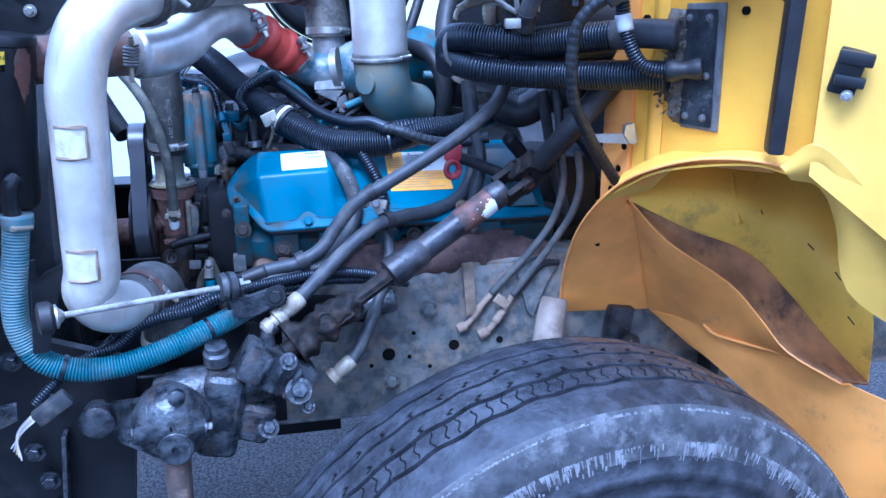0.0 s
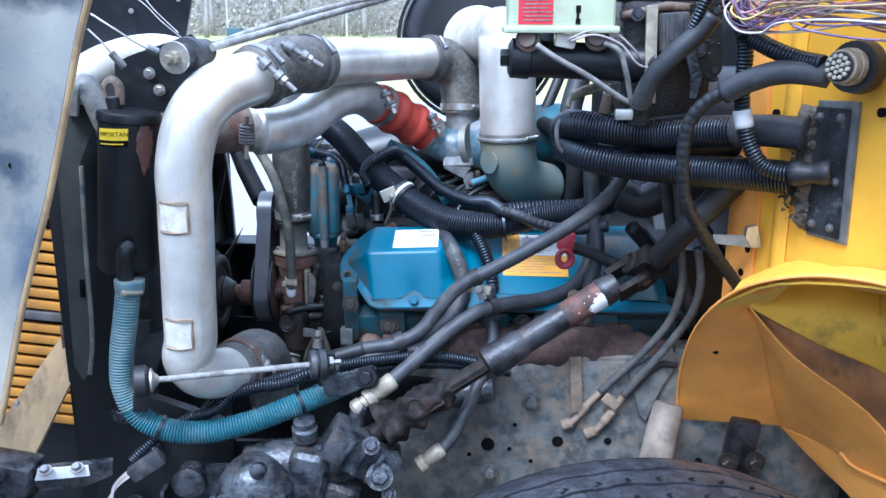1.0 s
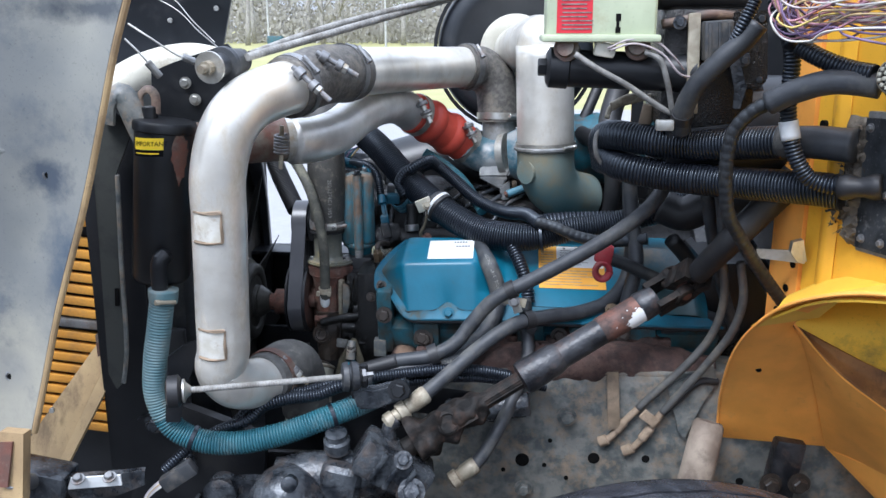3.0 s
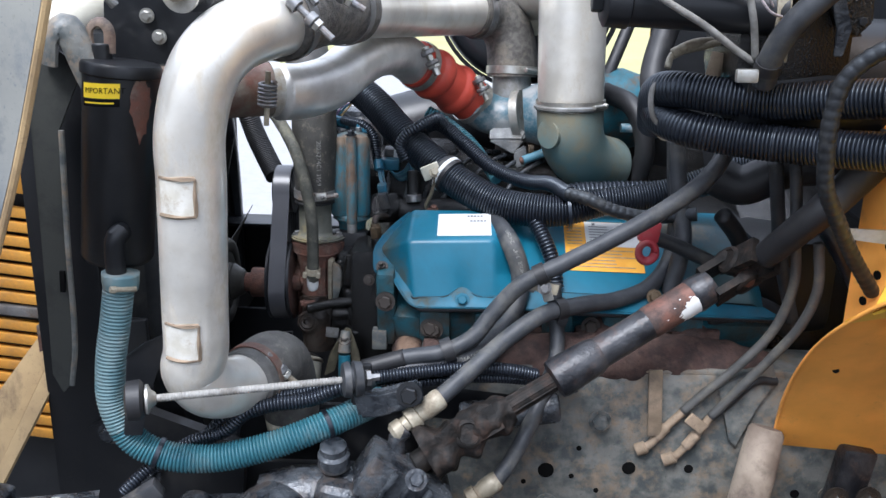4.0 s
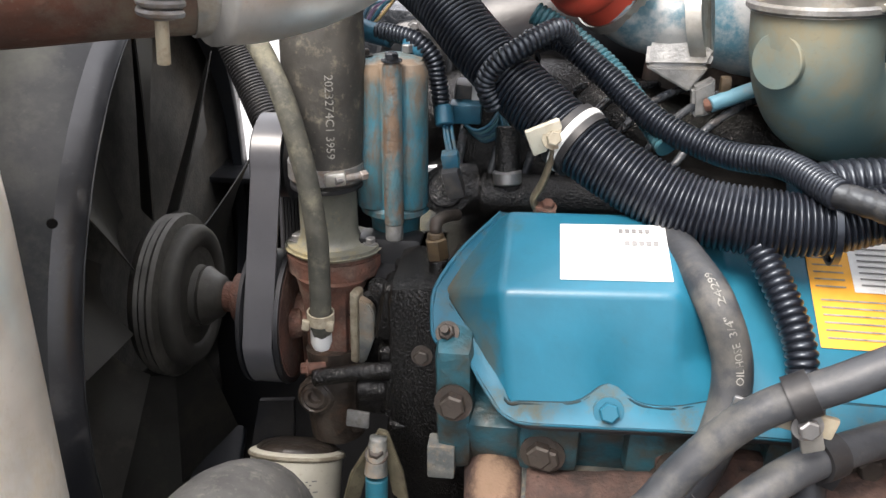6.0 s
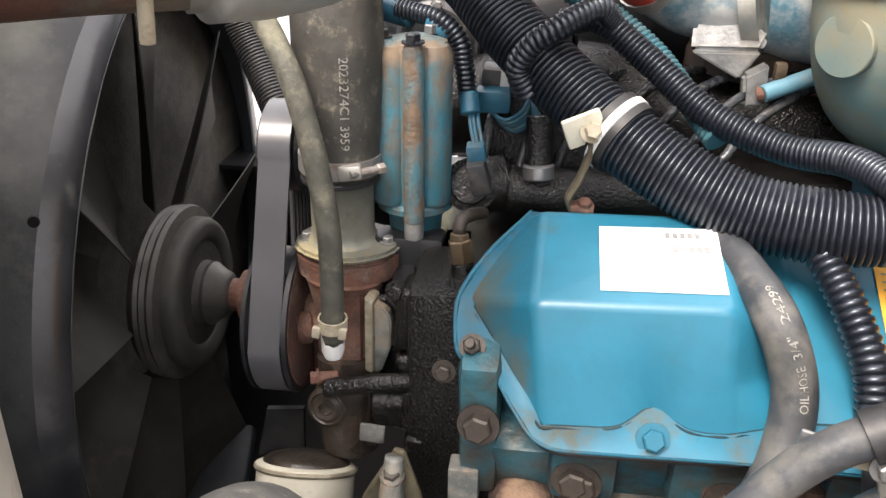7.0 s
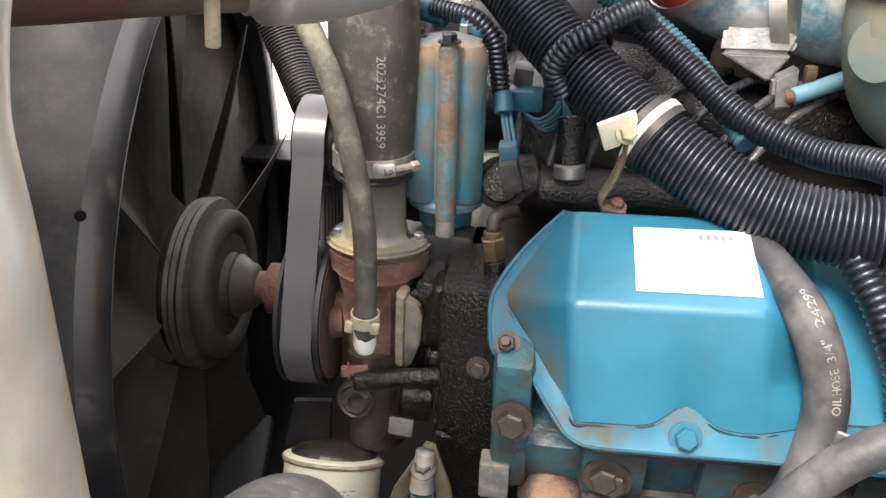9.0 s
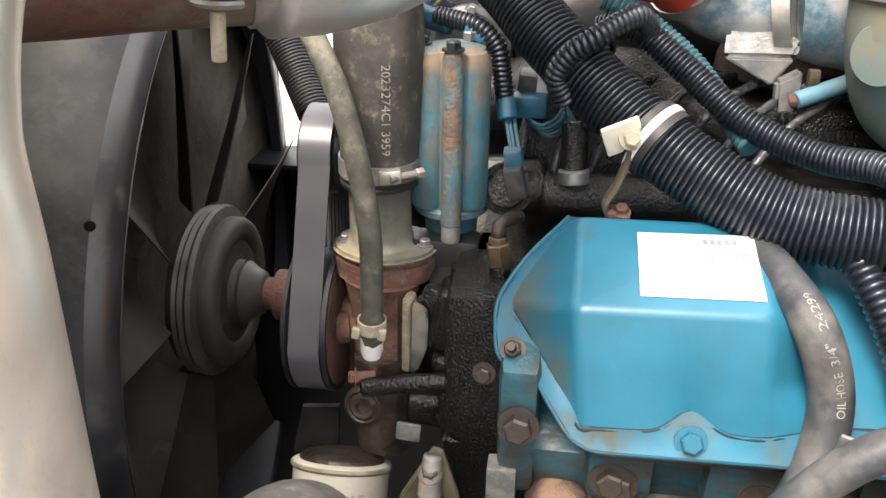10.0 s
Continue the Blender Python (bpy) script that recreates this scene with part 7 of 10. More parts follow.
h19 = [(-0.532, 1.375, 0.888), (-0.499, 1.385, 0.926), (-0.453, 1.400, 0.953), (-0.397, 1.410, 0.960), (-0.340, 1.415, 0.978)]
hose("wire_conduit", "corrugated black conduit bunched under the silver pipe", h19, 0.0095, M["loom"], 0.0018, 0.0048, "wire conduits", category="conduit")
h20 = [(-0.491, 1.360, 0.923), (-0.528, 1.355, 0.914), (-0.573, 1.340, 0.889), (-0.600, 1.320, 0.869), (-0.613, 1.315, 0.856)]
hose("wire_conduit", "corrugated black conduit ending at a grey connector", h20, 0.0085, M["loom"], 0.0016, 0.0045, "wire conduits", category="conduit")
for p0, r0, nm in (((-0.067, 1.478, 1.141), 0.0135, 1), ((-0.027, 1.505, 1.065), 0.0138, 2), ((-0.191, 1.455, 1.026), 0.0165, 3)):
    src = spline(h1 if nm != 2 else h2, 0.002)
    c = min(src, key=lambda v: (v - Vector(p0)).length)
    i0 = min(max(src.index(c), 4), len(src) - 5)
    tt = (src[i0 + 4] - src[i0 - 4]).normalized()
    cl = thing("p_clip", "black rubber-lined clip holding a hose", "clip", tuple(c), "hose clips")
    part("loop", lathe(c - tt * 0.008, c + tt, [(0, r0 - 0.001), (0, r0 + 0.002), (0.016, r0 + 0.002), (0.016, r0 - 0.001)], 24, False), M["rubber_dark"], cl)
    part("ear", box(c + Vector((0.006, 0.002, -r0 - 0.006)), (0.014, 0.005, 0.014), (0, 20, 0), 0.002), M["rubber_dark"], cl)
kb = Vector((-0.053, 1.486, 1.102))
star = thing("clip_bracket", "bare bright metal clip bracket bolted between two hoses", "bracket", tuple(kb))
part("cross_piece", box(kb, (0.044, 0.005, 0.016), (0, 12, 0), 0.002), M["crimp"], star)
part("upright_piece", box(kb + Vector((0.002, -0.0035, 0.002)), (0.015, 0.005, 0.046), (0, -18, 0), 0.002), M["zinc"], star)
bolt(kb + Vector((0.001, -0.006, 0.001)), (0, -1, 0.1), 0.007, star, M["steel"])
part("grey_arm", box(kb + Vector((-0.026, 0.012, -0.003)), (0.032, 0.004, 0.014), (0, 8, -16), 0.002), M["steel"], star)

# ---- front of the bay: canister, teal hose, radiator, shroud, hood ----
res = thing("surge_canister", "black painted canister with a yellow warning label and a rust patch", "canister", (-0.61, 1.395, 1.15))
rt, rb = Vector((-0.598, 1.395, 1.402)), Vector((-0.625, 1.395, 1.153))
L = (rt - rb).length
part("tank", lathe(rb, rt, [(0, 0.030), (0.004, 0.040), (0.012, 0.0455), (L - 0.012, 0.0455), (L, 0.0455)], 40), M["black"], res)
part("cap", lathe(rt, rt * 2 - rb, [(-0.006, 0.046), (-0.004, 0.0485), (0.006, 0.0485), (0.010, 0.046), (0.012, 0.02)], 40), M["satin"], res)
part("neck", rod(rt + Vector((-0.022, 0.0, 0.008)), rt + Vector((-0.022, 0.0, 0.032)), 0.012, 16), M["black"], res)
part("neck_loop", sweep([rt + Vector((-0.034, 0, 0.02)), rt + Vector((-0.034, 0, 0.05)), rt + Vector((-0.022, 0, 0.058)), rt + Vector((-0.012, 0, 0.05)), rt + Vector((-0.012, 0, 0.02))], 0.004, 10, squash=1.8), M["gear_rust"], res)
ax = (rt - rb).normalized()
def wrap(c, radius, a0, a1, z0, z1, mat, parent, name, label="", n=10):
    vs, fs = [], []
    for i in range(n + 1):
        a = radians(a0 + (a1 - a0) * i / n)
        o = Vector((math.cos(a), math.sin(a), 0)) * radius
        vs += [c + ax * z0 + o, c + ax * z1 + o]
    for i in range(n):
        fs.append((2 * i, 2 * i + 2, 2 * i + 3, 2 * i + 1))
    return part(name, (vs, fs), mat, parent, label, smooth=180)
wl1 = wrap(rb, 0.0462, -135, -70, L - 0.030, L - 0.012, M["yellow_label"], res, "label", "yellow warning label")
wrap(rb, 0.0462, -135, -70, L - 0.040, L - 0.031, M["ink_and_hole_shade"], res, "label_text_field")
wrap(rb, 0.0465, -130, -78, L - 0.0365, L - 0.0345, M["yellow_label"], res, "print_bar")
def wrap_text(body, size, a0, z):
    v, f = text_mesh(body, size)
    o = []
    for q in v:
        a = radians(a0) + q.x / 0.0466
        o.append(rb + ax * (z + q.y) + Vector((math.cos(a), math.sin(a), 0)) * 0.0467)
    part("writing", (o, f), M["ink_and_hole_shade"], wl1, smooth=180)
wrap_text("IMPORTANT", 0.0098, -130, L - 0.021)
rv = random.Random(8)
flake = []
for i in range(26):
    k = 2 * math.pi * i / 26
    e = rv.uniform(0.82, 1.12)
    w_ = 24 * e * (0.72 + 0.28 * math.sin(k))
    a = radians(-38 + w_ * math.cos(k))
    flake.append(rb + ax * (L - 0.046 + 0.040 * e * math.sin(k)) + Vector((math.cos(a), math.sin(a), 0)) * 0.0463)
mid_ = rb + ax * (L - 0.046) + Vector((math.cos(radians(-38)), math.sin(radians(-38)), 0)) * 0.0466
part("rust_patch", ([mid_] + flake, [(0, 1 + i, 1 + (i + 1) % 26) for i in range(26)]), M["rust_pipe"], res, "flaking rust patch", smooth=180)
op = [rb + Vector((0.0, -0.030, 0.028))] + [(-0.596, 1.345, 1.208), (-0.600, 1.338, 1.204), (-0.604, 1.339, 1.184), (-0.607, 1.345, 1.149)]
part("outlet", sweep(op, 0.0125, 16), M["satin"], res, "black bent outlet")

teal = [(-0.603, 1.345, 1.149), (-0.612, 1.340, 1.090), (-0.621, 1.335, 1.034), (-0.622, 1.332, 0.977), (-0.599, 1.330, 0.927), (-0.555, 1.332, 0.903), (-0.496, 1.340, 0.897), (-0.424, 1.355, 0.909), (-0.362, 1.375, 0.927), (-0.317, 1.400, 0.938), (-0.277, 1.430, 0.947)]
tp1 = spline(teal, 0.01)
k1 = int(len(tp1) * 0.36)
drain = thing("drain_conduit", "teal corrugated drain hose, faded pale on its upright part", "hose", (-0.55, 1.34, 0.9))
part("faded_run", sweep(tp1[:k1 + 1], 0.0195, 22, ridge=0.0026, pitch=0.0048), M["teal_pale"], drain, "pale faded run", smooth=50)
part("teal_run", sweep(tp1[k1:], 0.0195, 22, ridge=0.0026, pitch=0.0048), M["teal_hose"], drain, "bright teal run", smooth=50)
part("torn_cuff", sweep([tp1[0] + Vector((0.002, 0, 0.006)), tp1[0] + Vector((0, 0, -0.016))], lambda f: 0.0205 + 0.002 * (1 - f), 22, 0.003, wobble=0.15), M["teal_pale"], drain, smooth=180)
ring(teal, 0.02, 0.0175, 0.012, M["crimp"], drain, turn=0.3, label="cream clamp")
for f in (0.46, 0.85):
    ring(teal, f, 0.0198, 0.006, M["loom"], drain, screw=False, name="cable_tie")

# rod with rubber ends
ra, rbb = Vector((-0.550, 1.262, 1.021)), Vector((-0.289, 1.345, 1.019))
stay = thing("stay_rod", "white-scaled threaded stay rod between black rubber bushings", "stay rod", tuple(ra))
dd = (rbb - ra).normalized()
part("rod_shank", sweep([ra, rbb], 0.0050, 12, 0.004, 0.0005, 0.004), M["rope"], stay, "white corroded rod")
part("end_washer", lathe(ra, rbb, [(-0.004, 0.008), (0.0, 0.018), (0.003, 0.0185), (0.006, 0.012), (0.012, 0.007)], 24), M["zinc"], stay)
part("front_bushing", lathe(ra - dd * 0.024, rbb, [(0, 0.016), (0.003, 0.024), (0.018, 0.025), (0.022, 0.02)], 28), M["rubber_dark"], stay)
part("rear_bushing", lathe(rbb - dd * 0.034, rbb, [(0, 0.012), (0.002, 0.022), (0.010, 0.024), (0.011, 0.018), (0.014, 0.018), (0.016, 0.024), (0.026, 0.022), (0.030, 0.012)], 28), M["rubber"], stay, "grey ribbed rubber bushing")
part("rear_nut", lathe(rbb - dd * 0.002, rbb + dd, [(0, 0.011), (0.006, 0.011), (0.007, 0.005), (0.018, 0.005)], 6), M["steel"], stay)
fp = Vector((-0.572, 1.300, 1.040))
plate_b = thing("stay_bracket", "black pressed bracket plate behind the stay rod end", "bracket", (fp[0], fp[1], fp[2] - 0.1))
part("plate", plate([(-0.600, 1.305, 0.946), (-0.587, 1.305, 1.057), (-0.562, 1.305, 1.076), (-0.546, 1.335, 1.076), (-0.547, 1.335, 1.055), (-0.562, 1.310, 1.008), (-0.576, 1.305, 0.947)][::-1], 0.005, bevel=0.001), M["satin"], plate_b)
rbk = thing("engine_mount_bracket", "grey-black cast bracket under the rear rubber bushing", "bracket", (-0.28, 1.37, 0.95))
part("arm", plate([(-0.312, 1.360, 0.993), (-0.279, 1.365, 0.986), (-0.220, 1.375, 0.999), (-0.215, 1.375, 0.969), (-0.275, 1.365, 0.950), (-0.302, 1.360, 0.951)][::-1], 0.02, bevel=0.004), M["gear"], rbk)
part("upright", box(Vector((-0.301, 1.370, 0.994)) + Vector((0, 0.008, 0)), (0.028, 0.012, 0.06), bevel=0.004), M["satin"], rbk)
bolt((-0.236, 1.370, 0.985), (0, -1, 0.2), 0.012, rbk, M["black"])

# radiator, side tank, shroud
rad_core = thing("radiator", "dark finned radiator with black side members", "radiator", (-0.80, 1.9, 0.6))
part("core", box((-0.750, 1.885, 0.88), (0.05, 0.83, 1.06), bevel=0.004), M["core"], rad_core, "dusty finned core")
part("side_member", box((-0.722, 1.458, 1.0), (0.095, 0.025, 0.86), bevel=0.004), M["satin"], rad_core)
part("lower_panel", box((-0.69, 1.452, 0.85), (0.15, 0.012, 0.40), bevel=0.004), M["black"], rad_core, "black lower side panel")
part("top_tank", box((-0.745, 1.90, 1.41), (0.08, 0.84, 0.06), bevel=0.02), M["black"], rad_core)
part("far_member", box((-0.775, 2.305, 1.0), (0.12, 0.020, 0.86), bevel=0.004), M["satin"], rad_core)
part("foot", box((-0.74, 1.42, 0.60), (0.26, 0.10, 0.03), bevel=0.006), M["black"], rad_core)

shroud = thing("fan_shroud", "dull grey-black plastic fan shroud with a rolled edge", "fan shroud", (-0.68, 1.9, 0.64))
SC = Vector((0, 1.915, 0.962))
def shell(profile, mat, name, seg=72, a0=0.0, a1=2 * math.pi):
    vs, fs = [], []
    full = abs(a1 - a0 - 2 * math.pi) < 1e-6
    for x, r in profile:
        for i in range(seg):
            a = a0 + (a1 - a0) * i / (seg if full else seg - 1)
            # the far half of the ring is shallower
            far = max(0.0, math.sin(a) * 0.5 + 0.5)
            vs.append((x - (x + 0.708) * 0.86 * far ** 1.5, SC.y + r * math.sin(a), SC.z + r * math.cos(a)))
    for j in range(len(profile) - 1):
        for i in range(seg if full else seg - 1):
            q = (i + 1) % seg
            fs.append((j * seg + i, j * seg + q, (j + 1) * seg + q, (j + 1) * seg + i))
    return part(name, (vs, fs), mat, shroud, smooth=50)
shell([(-0.590, 0.3575), (-0.5905, 0.3595), (-0.5920, 0.3630), (-0.5945, 0.3670), (-0.5970, 0.3699), (-0.600, 0.3725), (-0.6040, 0.3757), (-0.608, 0.3785)], M["lip"], "rolled_lip")
shell([(-0.608, 0.3785), (-0.619, 0.3845), (-0.633, 0.3895), (-0.650, 0.3938), (-0.675, 0.398), (-0.708, 0.402)], M["shroud"], "barrel")
shell([(-0.700, 0.350), (-0.600, 0.350), (-0.592, 0.353), (-0.590, 0.358)], M["hood_dark"], "inner_ring")
def shroud_box():
    """Flat shroud back: a square plate with a round opening."""
    vs, fs = [], []
    n = 72
    for x in (-0.715, -0.705):
        for i in range(n):
            a = 2 * math.pi * i / n
            s, c = math.sin(a), math.cos(a)
            k = 0.435 / max(abs(s), abs(c))
            vs += [(x, SC.y + 0.375 * s, SC.z + 0.375 * c), (x, SC.y + s * k * (0.98 if s < 0 else 0.92), SC.z + c * k)]
    for j in (0, 1):
        for i in range(n):
            q = (i + 1) % n
            fs.append((j * 2 * n + 2 * i, j * 2 * n + 2 * q, j * 2 * n + 2 * q + 1, j * 2 * n + 2 * i + 1))
    for i in range(n):
        q = (i + 1) % n
        fs.append((2 * i + 1, 2 * q + 1, 2 * n + 2 * q + 1, 2 * n + 2 * i + 1))
    return vs, fs
part("back_plate", shroud_box(), M["shroud"], shroud)
part("side_skirt", plate([(-0.715, 1.474, 0.62), (-0.715, 1.474, 1.41), (-0.64, 1.52, 1.33), (-0.64, 1.52, 0.68)], 0.004), M["shroud"], shroud)
for p in [(-0.578, 1.545, 1.189)]:
    part("rivet_hole", lathe(p, (p[0] + 0.5, p[1] - 0.8, p[2] + 0.1), [(0, 0.004), (0.0012, 0.0037), (0.0014, 0.001)], 12), M["ink_and_hole_shade"], shroud)

edge_pts = []
for i in range(40):
    a = radians(180 + 178 * i / 39)
    far = max(0.0, math.sin(a) * 0.5 + 0.5)
    edge_pts.append((-0.5895 - 0.1185 * 0.86 * far ** 1.5, SC.y + 0.3575 * math.sin(a), SC.z + 0.3575 * math.cos(a)))
part("worn_edge", sweep(edge_pts, 0.0007, 6, 0.006, wobble=0.9), M["shroud"], shroud, "pale worn lip of the shroud", smooth=180)

# long bracket strip and upper hook in front of the canister
strip = thing("radiator_stay", "dark steel stay strip tapering to a point beside the radiator", "bracket", (-0.69, 1.39, 0.95))
part("blade", plate([(-0.721, 1.405, 1.406), (-0.697, 1.405, 1.434), (-0.648, 1.400, 1.406), (-0.687, 1.400, 1.325), (-0.691, 1.395, 1.186), (-0.694, 1.390, 1.030), (-0.702, 1.390, 0.977), (-0.716, 1.390, 0.962), (-0.728, 1.390, 0.989), (-0.724, 1.395, 1.185), (-0.723, 1.400, 1.325)][::-1], 0.004), M["shroud"], strip)
part("folded_edge", sweep([(-0.683, 1.398, 1.325), (-0.688, 1.393, 1.186), (-0.692, 1.388, 1.031), (-0.702, 1.388, 0.975)], 0.004, 8), M["rail"], strip)
part("slot", box(Vector((-0.699, 1.389, 1.125)), (0.007, 0.004, 0.030), (0, 4, 0), 0.001), M["ink_and_hole_shade"], strip)
hk = [(-0.683, 1.385, 1.408), (-0.676, 1.385, 1.443), (-0.661, 1.385, 1.455), (-0.648, 1.385, 1.439), (-0.638, 1.385, 1.412), (-0.626, 1.385, 1.383)]
hook = solo("hood_hook", sweep(hk, 0.0085, 12, squash=2.2), M["rail"], "grey steel hook bracket at the radiator top", "bracket", smooth=60)

# hood, tipped forward: grey inner side near, black underside beyond
hood = thing("hood", "tipped-forward fibreglass hood, stained grey inside with a cream edge", "hood", (-0.75, 1.21, 0.95))
edge = [(-0.524, 1.175, 1.642), (-0.540, 1.180, 1.602), (-0.569, 1.185, 1.528), (-0.606, 1.195, 1.421), (-0.645, 1.205, 1.311), (-0.701, 1.215, 1.168), (-0.742, 1.220, 1.042), (-0.766, 1.220, 0.966)]
grid = [edge,
        [(-0.591, 1.200, 1.644), (-0.609, 1.205, 1.603), (-0.638, 1.210, 1.528), (-0.673, 1.215, 1.419), (-0.716, 1.225, 1.306), (-0.769, 1.235, 1.159), (-0.810, 1.240, 1.031), (-0.833, 1.240, 0.953)],
        [(-0.696, 1.200, 1.645), (-0.712, 1.200, 1.604), (-0.737, 1.205, 1.528), (-0.774, 1.210, 1.419), (-0.813, 1.215, 1.307), (-0.874, 1.225, 1.161), (-0.923, 1.230, 1.033), (-0.949, 1.230, 0.955)],
        [(-0.833, 1.190, 1.646), (-0.851, 1.190, 1.604), (-0.875, 1.190, 1.529), (-0.913, 1.190, 1.421), (-0.956, 1.190, 1.311), (-1.024, 1.200, 1.166), (-1.068, 1.200, 1.042), (-1.100, 1.200, 0.965)]]
part("side_panel", sheet(grid, 0.006, 3), M["hood"], hood, "stained grey inner side", smooth=70)
part("trim_edge", sweep([Vector(e) for e in edge], 0.0055, 10), M["tan"], hood, "cream painted edge")
part("crease", sweep([(-0.620, 1.200, 1.381), (-0.664, 1.213, 1.380), (-0.715, 1.218, 1.386), (-0.772, 1.207, 1.392)], 0.007, 10, squash=0.5), M["hood"], hood, smooth=180)
for p in [(-0.694, 1.218, 1.356), (-0.655, 1.212, 1.461), (-0.799, 1.236, 1.049)]:
    h = part("rivet", lathe(p, (p[0] + 0.2, p[1] - 1, p[2]), [(-0.002, 0.010), (0.002, 0.009), (0.003, 0.007), (0.0012, 0.005)], 18), M["steel"], hood)
    part("rivet_hole", lathe((p[0], p[1] - 0.003, p[2]), (p[0] + 0.2, p[1] - 1, p[2]), [(0, 0.0048), (0.0008, 0.0045), (0.001, 0.001)], 12), M["ink_and_hole_shade"], h)
blk = [[(-0.960, 1.950, 1.775), (-0.837, 1.950, 1.774), (-0.727, 1.950, 1.773), (-0.624, 1.950, 1.771)], [(-0.989, 1.980, 1.639), (-0.862, 1.980, 1.638), (-0.761, 1.980, 1.637), (-0.659, 1.980, 1.636)], [(-1.011, 2.000, 1.530), (-0.880, 2.000, 1.529), (-0.777, 2.000, 1.529), (-0.692, 2.000, 1.523)],
       [(-1.032, 2.000, 1.326), (-0.898, 2.000, 1.327), (-0.804, 2.000, 1.340), (-0.735, 2.000, 1.353)]]
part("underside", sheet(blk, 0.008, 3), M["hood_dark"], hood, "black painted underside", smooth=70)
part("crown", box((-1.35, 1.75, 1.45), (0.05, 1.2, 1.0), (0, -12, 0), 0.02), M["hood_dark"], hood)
for p in [(-0.697, 1.970, 1.591), (-0.803, 1.975, 1.566)]:
    bolt(p, (0.3, -1, 0), 0.006, hood, M["zinc"], "rivet", False)
# made-up pale tube fills the place of the bright panel behind the hook
solo("pale_panel_stand_in", sweep([(-0.815, 1.620, 1.413), (-0.772, 1.640, 1.450), (-0.725, 1.660, 1.476), (-0.651, 1.680, 1.490), (-0.572, 1.700, 1.470)], 0.034, 24), M["filter"], "pale tube standing in for the bright panel at the radiator top", "pipe", smooth=180)

# black mounting plate with the hood bumper, cables and prop rods
mp = thing("hood_mount_plate", "black steel plate with bolts behind the canister", "plate", (-0.5, 1.43, 1.38))
part("plate", plate([(-0.637, 1.440, 1.407), (-0.631, 1.440, 1.483), (-0.600, 1.440, 1.496), (-0.506, 1.440, 1.527), (-0.481, 1.440, 1.501), (-0.483, 1.440, 1.457), (-0.547, 1.440, 1.407)][::-1], 0.006), M["black"], mp)
for p in [(-0.575, 1.435, 1.467), (-0.561, 1.435, 1.441)]:
    bolt(p, (0, -1, 0), 0.0065, mp, M["zinc"])
stop = thing("hood_bumper", "round rubber hood bumper with a steel washer and bolt", "bumper", tuple((-0.478, 1.320, 1.499)))
s0, s1 = Vector((-0.486, 1.300, 1.497)), Vector((-0.467, 1.400, 1.504))
sd = (s1 - s0).normalized()
part("rubber_body", lathe(s0, s1, [(0, 0.014), (0.002, 0.018), (0.030, 0.017), (0.032, 0.025), (0.040, 0.026), (0.046, 0.022), (0.09, 0.018)], 28), M["rubber"], stop)
part("washer", lathe(s0 - sd * 0.004, s1, [(0, 0.0225), (0.003, 0.023), (0.004, 0.017)], 28), M["zinc"], stop)
part("bolt_end", lathe(s0 - sd * 0.028, s1, [(0, 0.006), (0.012, 0.006), (0.012, 0.010), (0.024, 0.010)], 10), M["crimp"], stop)
CG = "hood cables"
for pts, r in (([(-0.451, 1.360, 1.509), (-0.400, 1.450, 1.527), (-0.308, 1.550, 1.557), (-0.202, 1.650, 1.591), (-0.084, 1.750, 1.631)], 0.0062), ([(-0.459, 1.400, 1.512), (-0.374, 1.500, 1.547), (-0.257, 1.600, 1.582), (-0.103, 1.700, 1.621), (-0.063, 1.720, 1.633)], 0.0055)):
    solo("hood_cable", sweep(pts, r, 10, 0.004, 0.0006, 0.006), M["rope"], "weathered grey hood support cable crossing the bay", "cable", CG, smooth=60)
for pts in ([(-0.644, 1.400, 1.557), (-0.610, 1.400, 1.535), (-0.578, 1.410, 1.512), (-0.560, 1.420, 1.503)], [(-0.638, 1.370, 1.535), (-0.617, 1.370, 1.514), (-0.600, 1.380, 1.488)]):
    c = thing("hood_wire", "thin steel wire with a crimped end leading to the hood", "cable", pts[0], CG)
    part("wire", sweep(pts, 0.0016, 8), M["zinc"], c)
    e, s = Vector(pts[-1]), Vector(pts[-2])
    part("crimp_end", rod(e - (e - s) * 0.5, e + (e - s) * 0.35, 0.006, 10), M["cast"], c)
for pts in ([(-0.713, 1.600, 1.621), (-0.654, 1.600, 1.603), (-0.598, 1.550, 1.562), (-0.546, 1.500, 1.528)], [(-0.708, 1.600, 1.615), (-0.645, 1.600, 1.582), (-0.590, 1.550, 1.546), (-0.540, 1.500, 1.519)]):
    solo("thin_wire", sweep(pts, 0.0011, 6), M["zinc"], "thin bare wire hanging under the hood", "wire", CG, smooth=180)

# grille and tan support seen past the hood
gr = thing("grille", "amber painted slatted grille with black gaps, at the bus nose", "grille", (-0.98, 1.7, 0.85))
gy = 1.53
part("backing", box((-1.0, gy + 0.03, 1.05), (0.40, 0.01, 0.46), bevel=0.002), M["black"], gr)
slat = box((0, 0, 0), (0.40, 0.014, 0.0155), (0, 0, 0), 0.003)
sm = None
for i in range(17):
    z = 0.84 + i * 0.0225
    if i == 9:
        continue
    if sm is None:
        s = part("slat", slat, M["grille"], gr)
        sm = s.data
    else:
        s = new("slat", sm)
        s.parent = gr
        s.matrix_parent_inverse = Matrix.Translation(gr.location).inverted()
    s.matrix_basis = pose(-1.0, gy, z, 0, 6, 0)
part("cross_bar", box((-1.0, gy - 0.004, 0.84 + 9 * 0.0225), (0.40, 0.014, 0.016), (0, 5, 0), 0.003), M["steel"], gr, "grey cross bar")
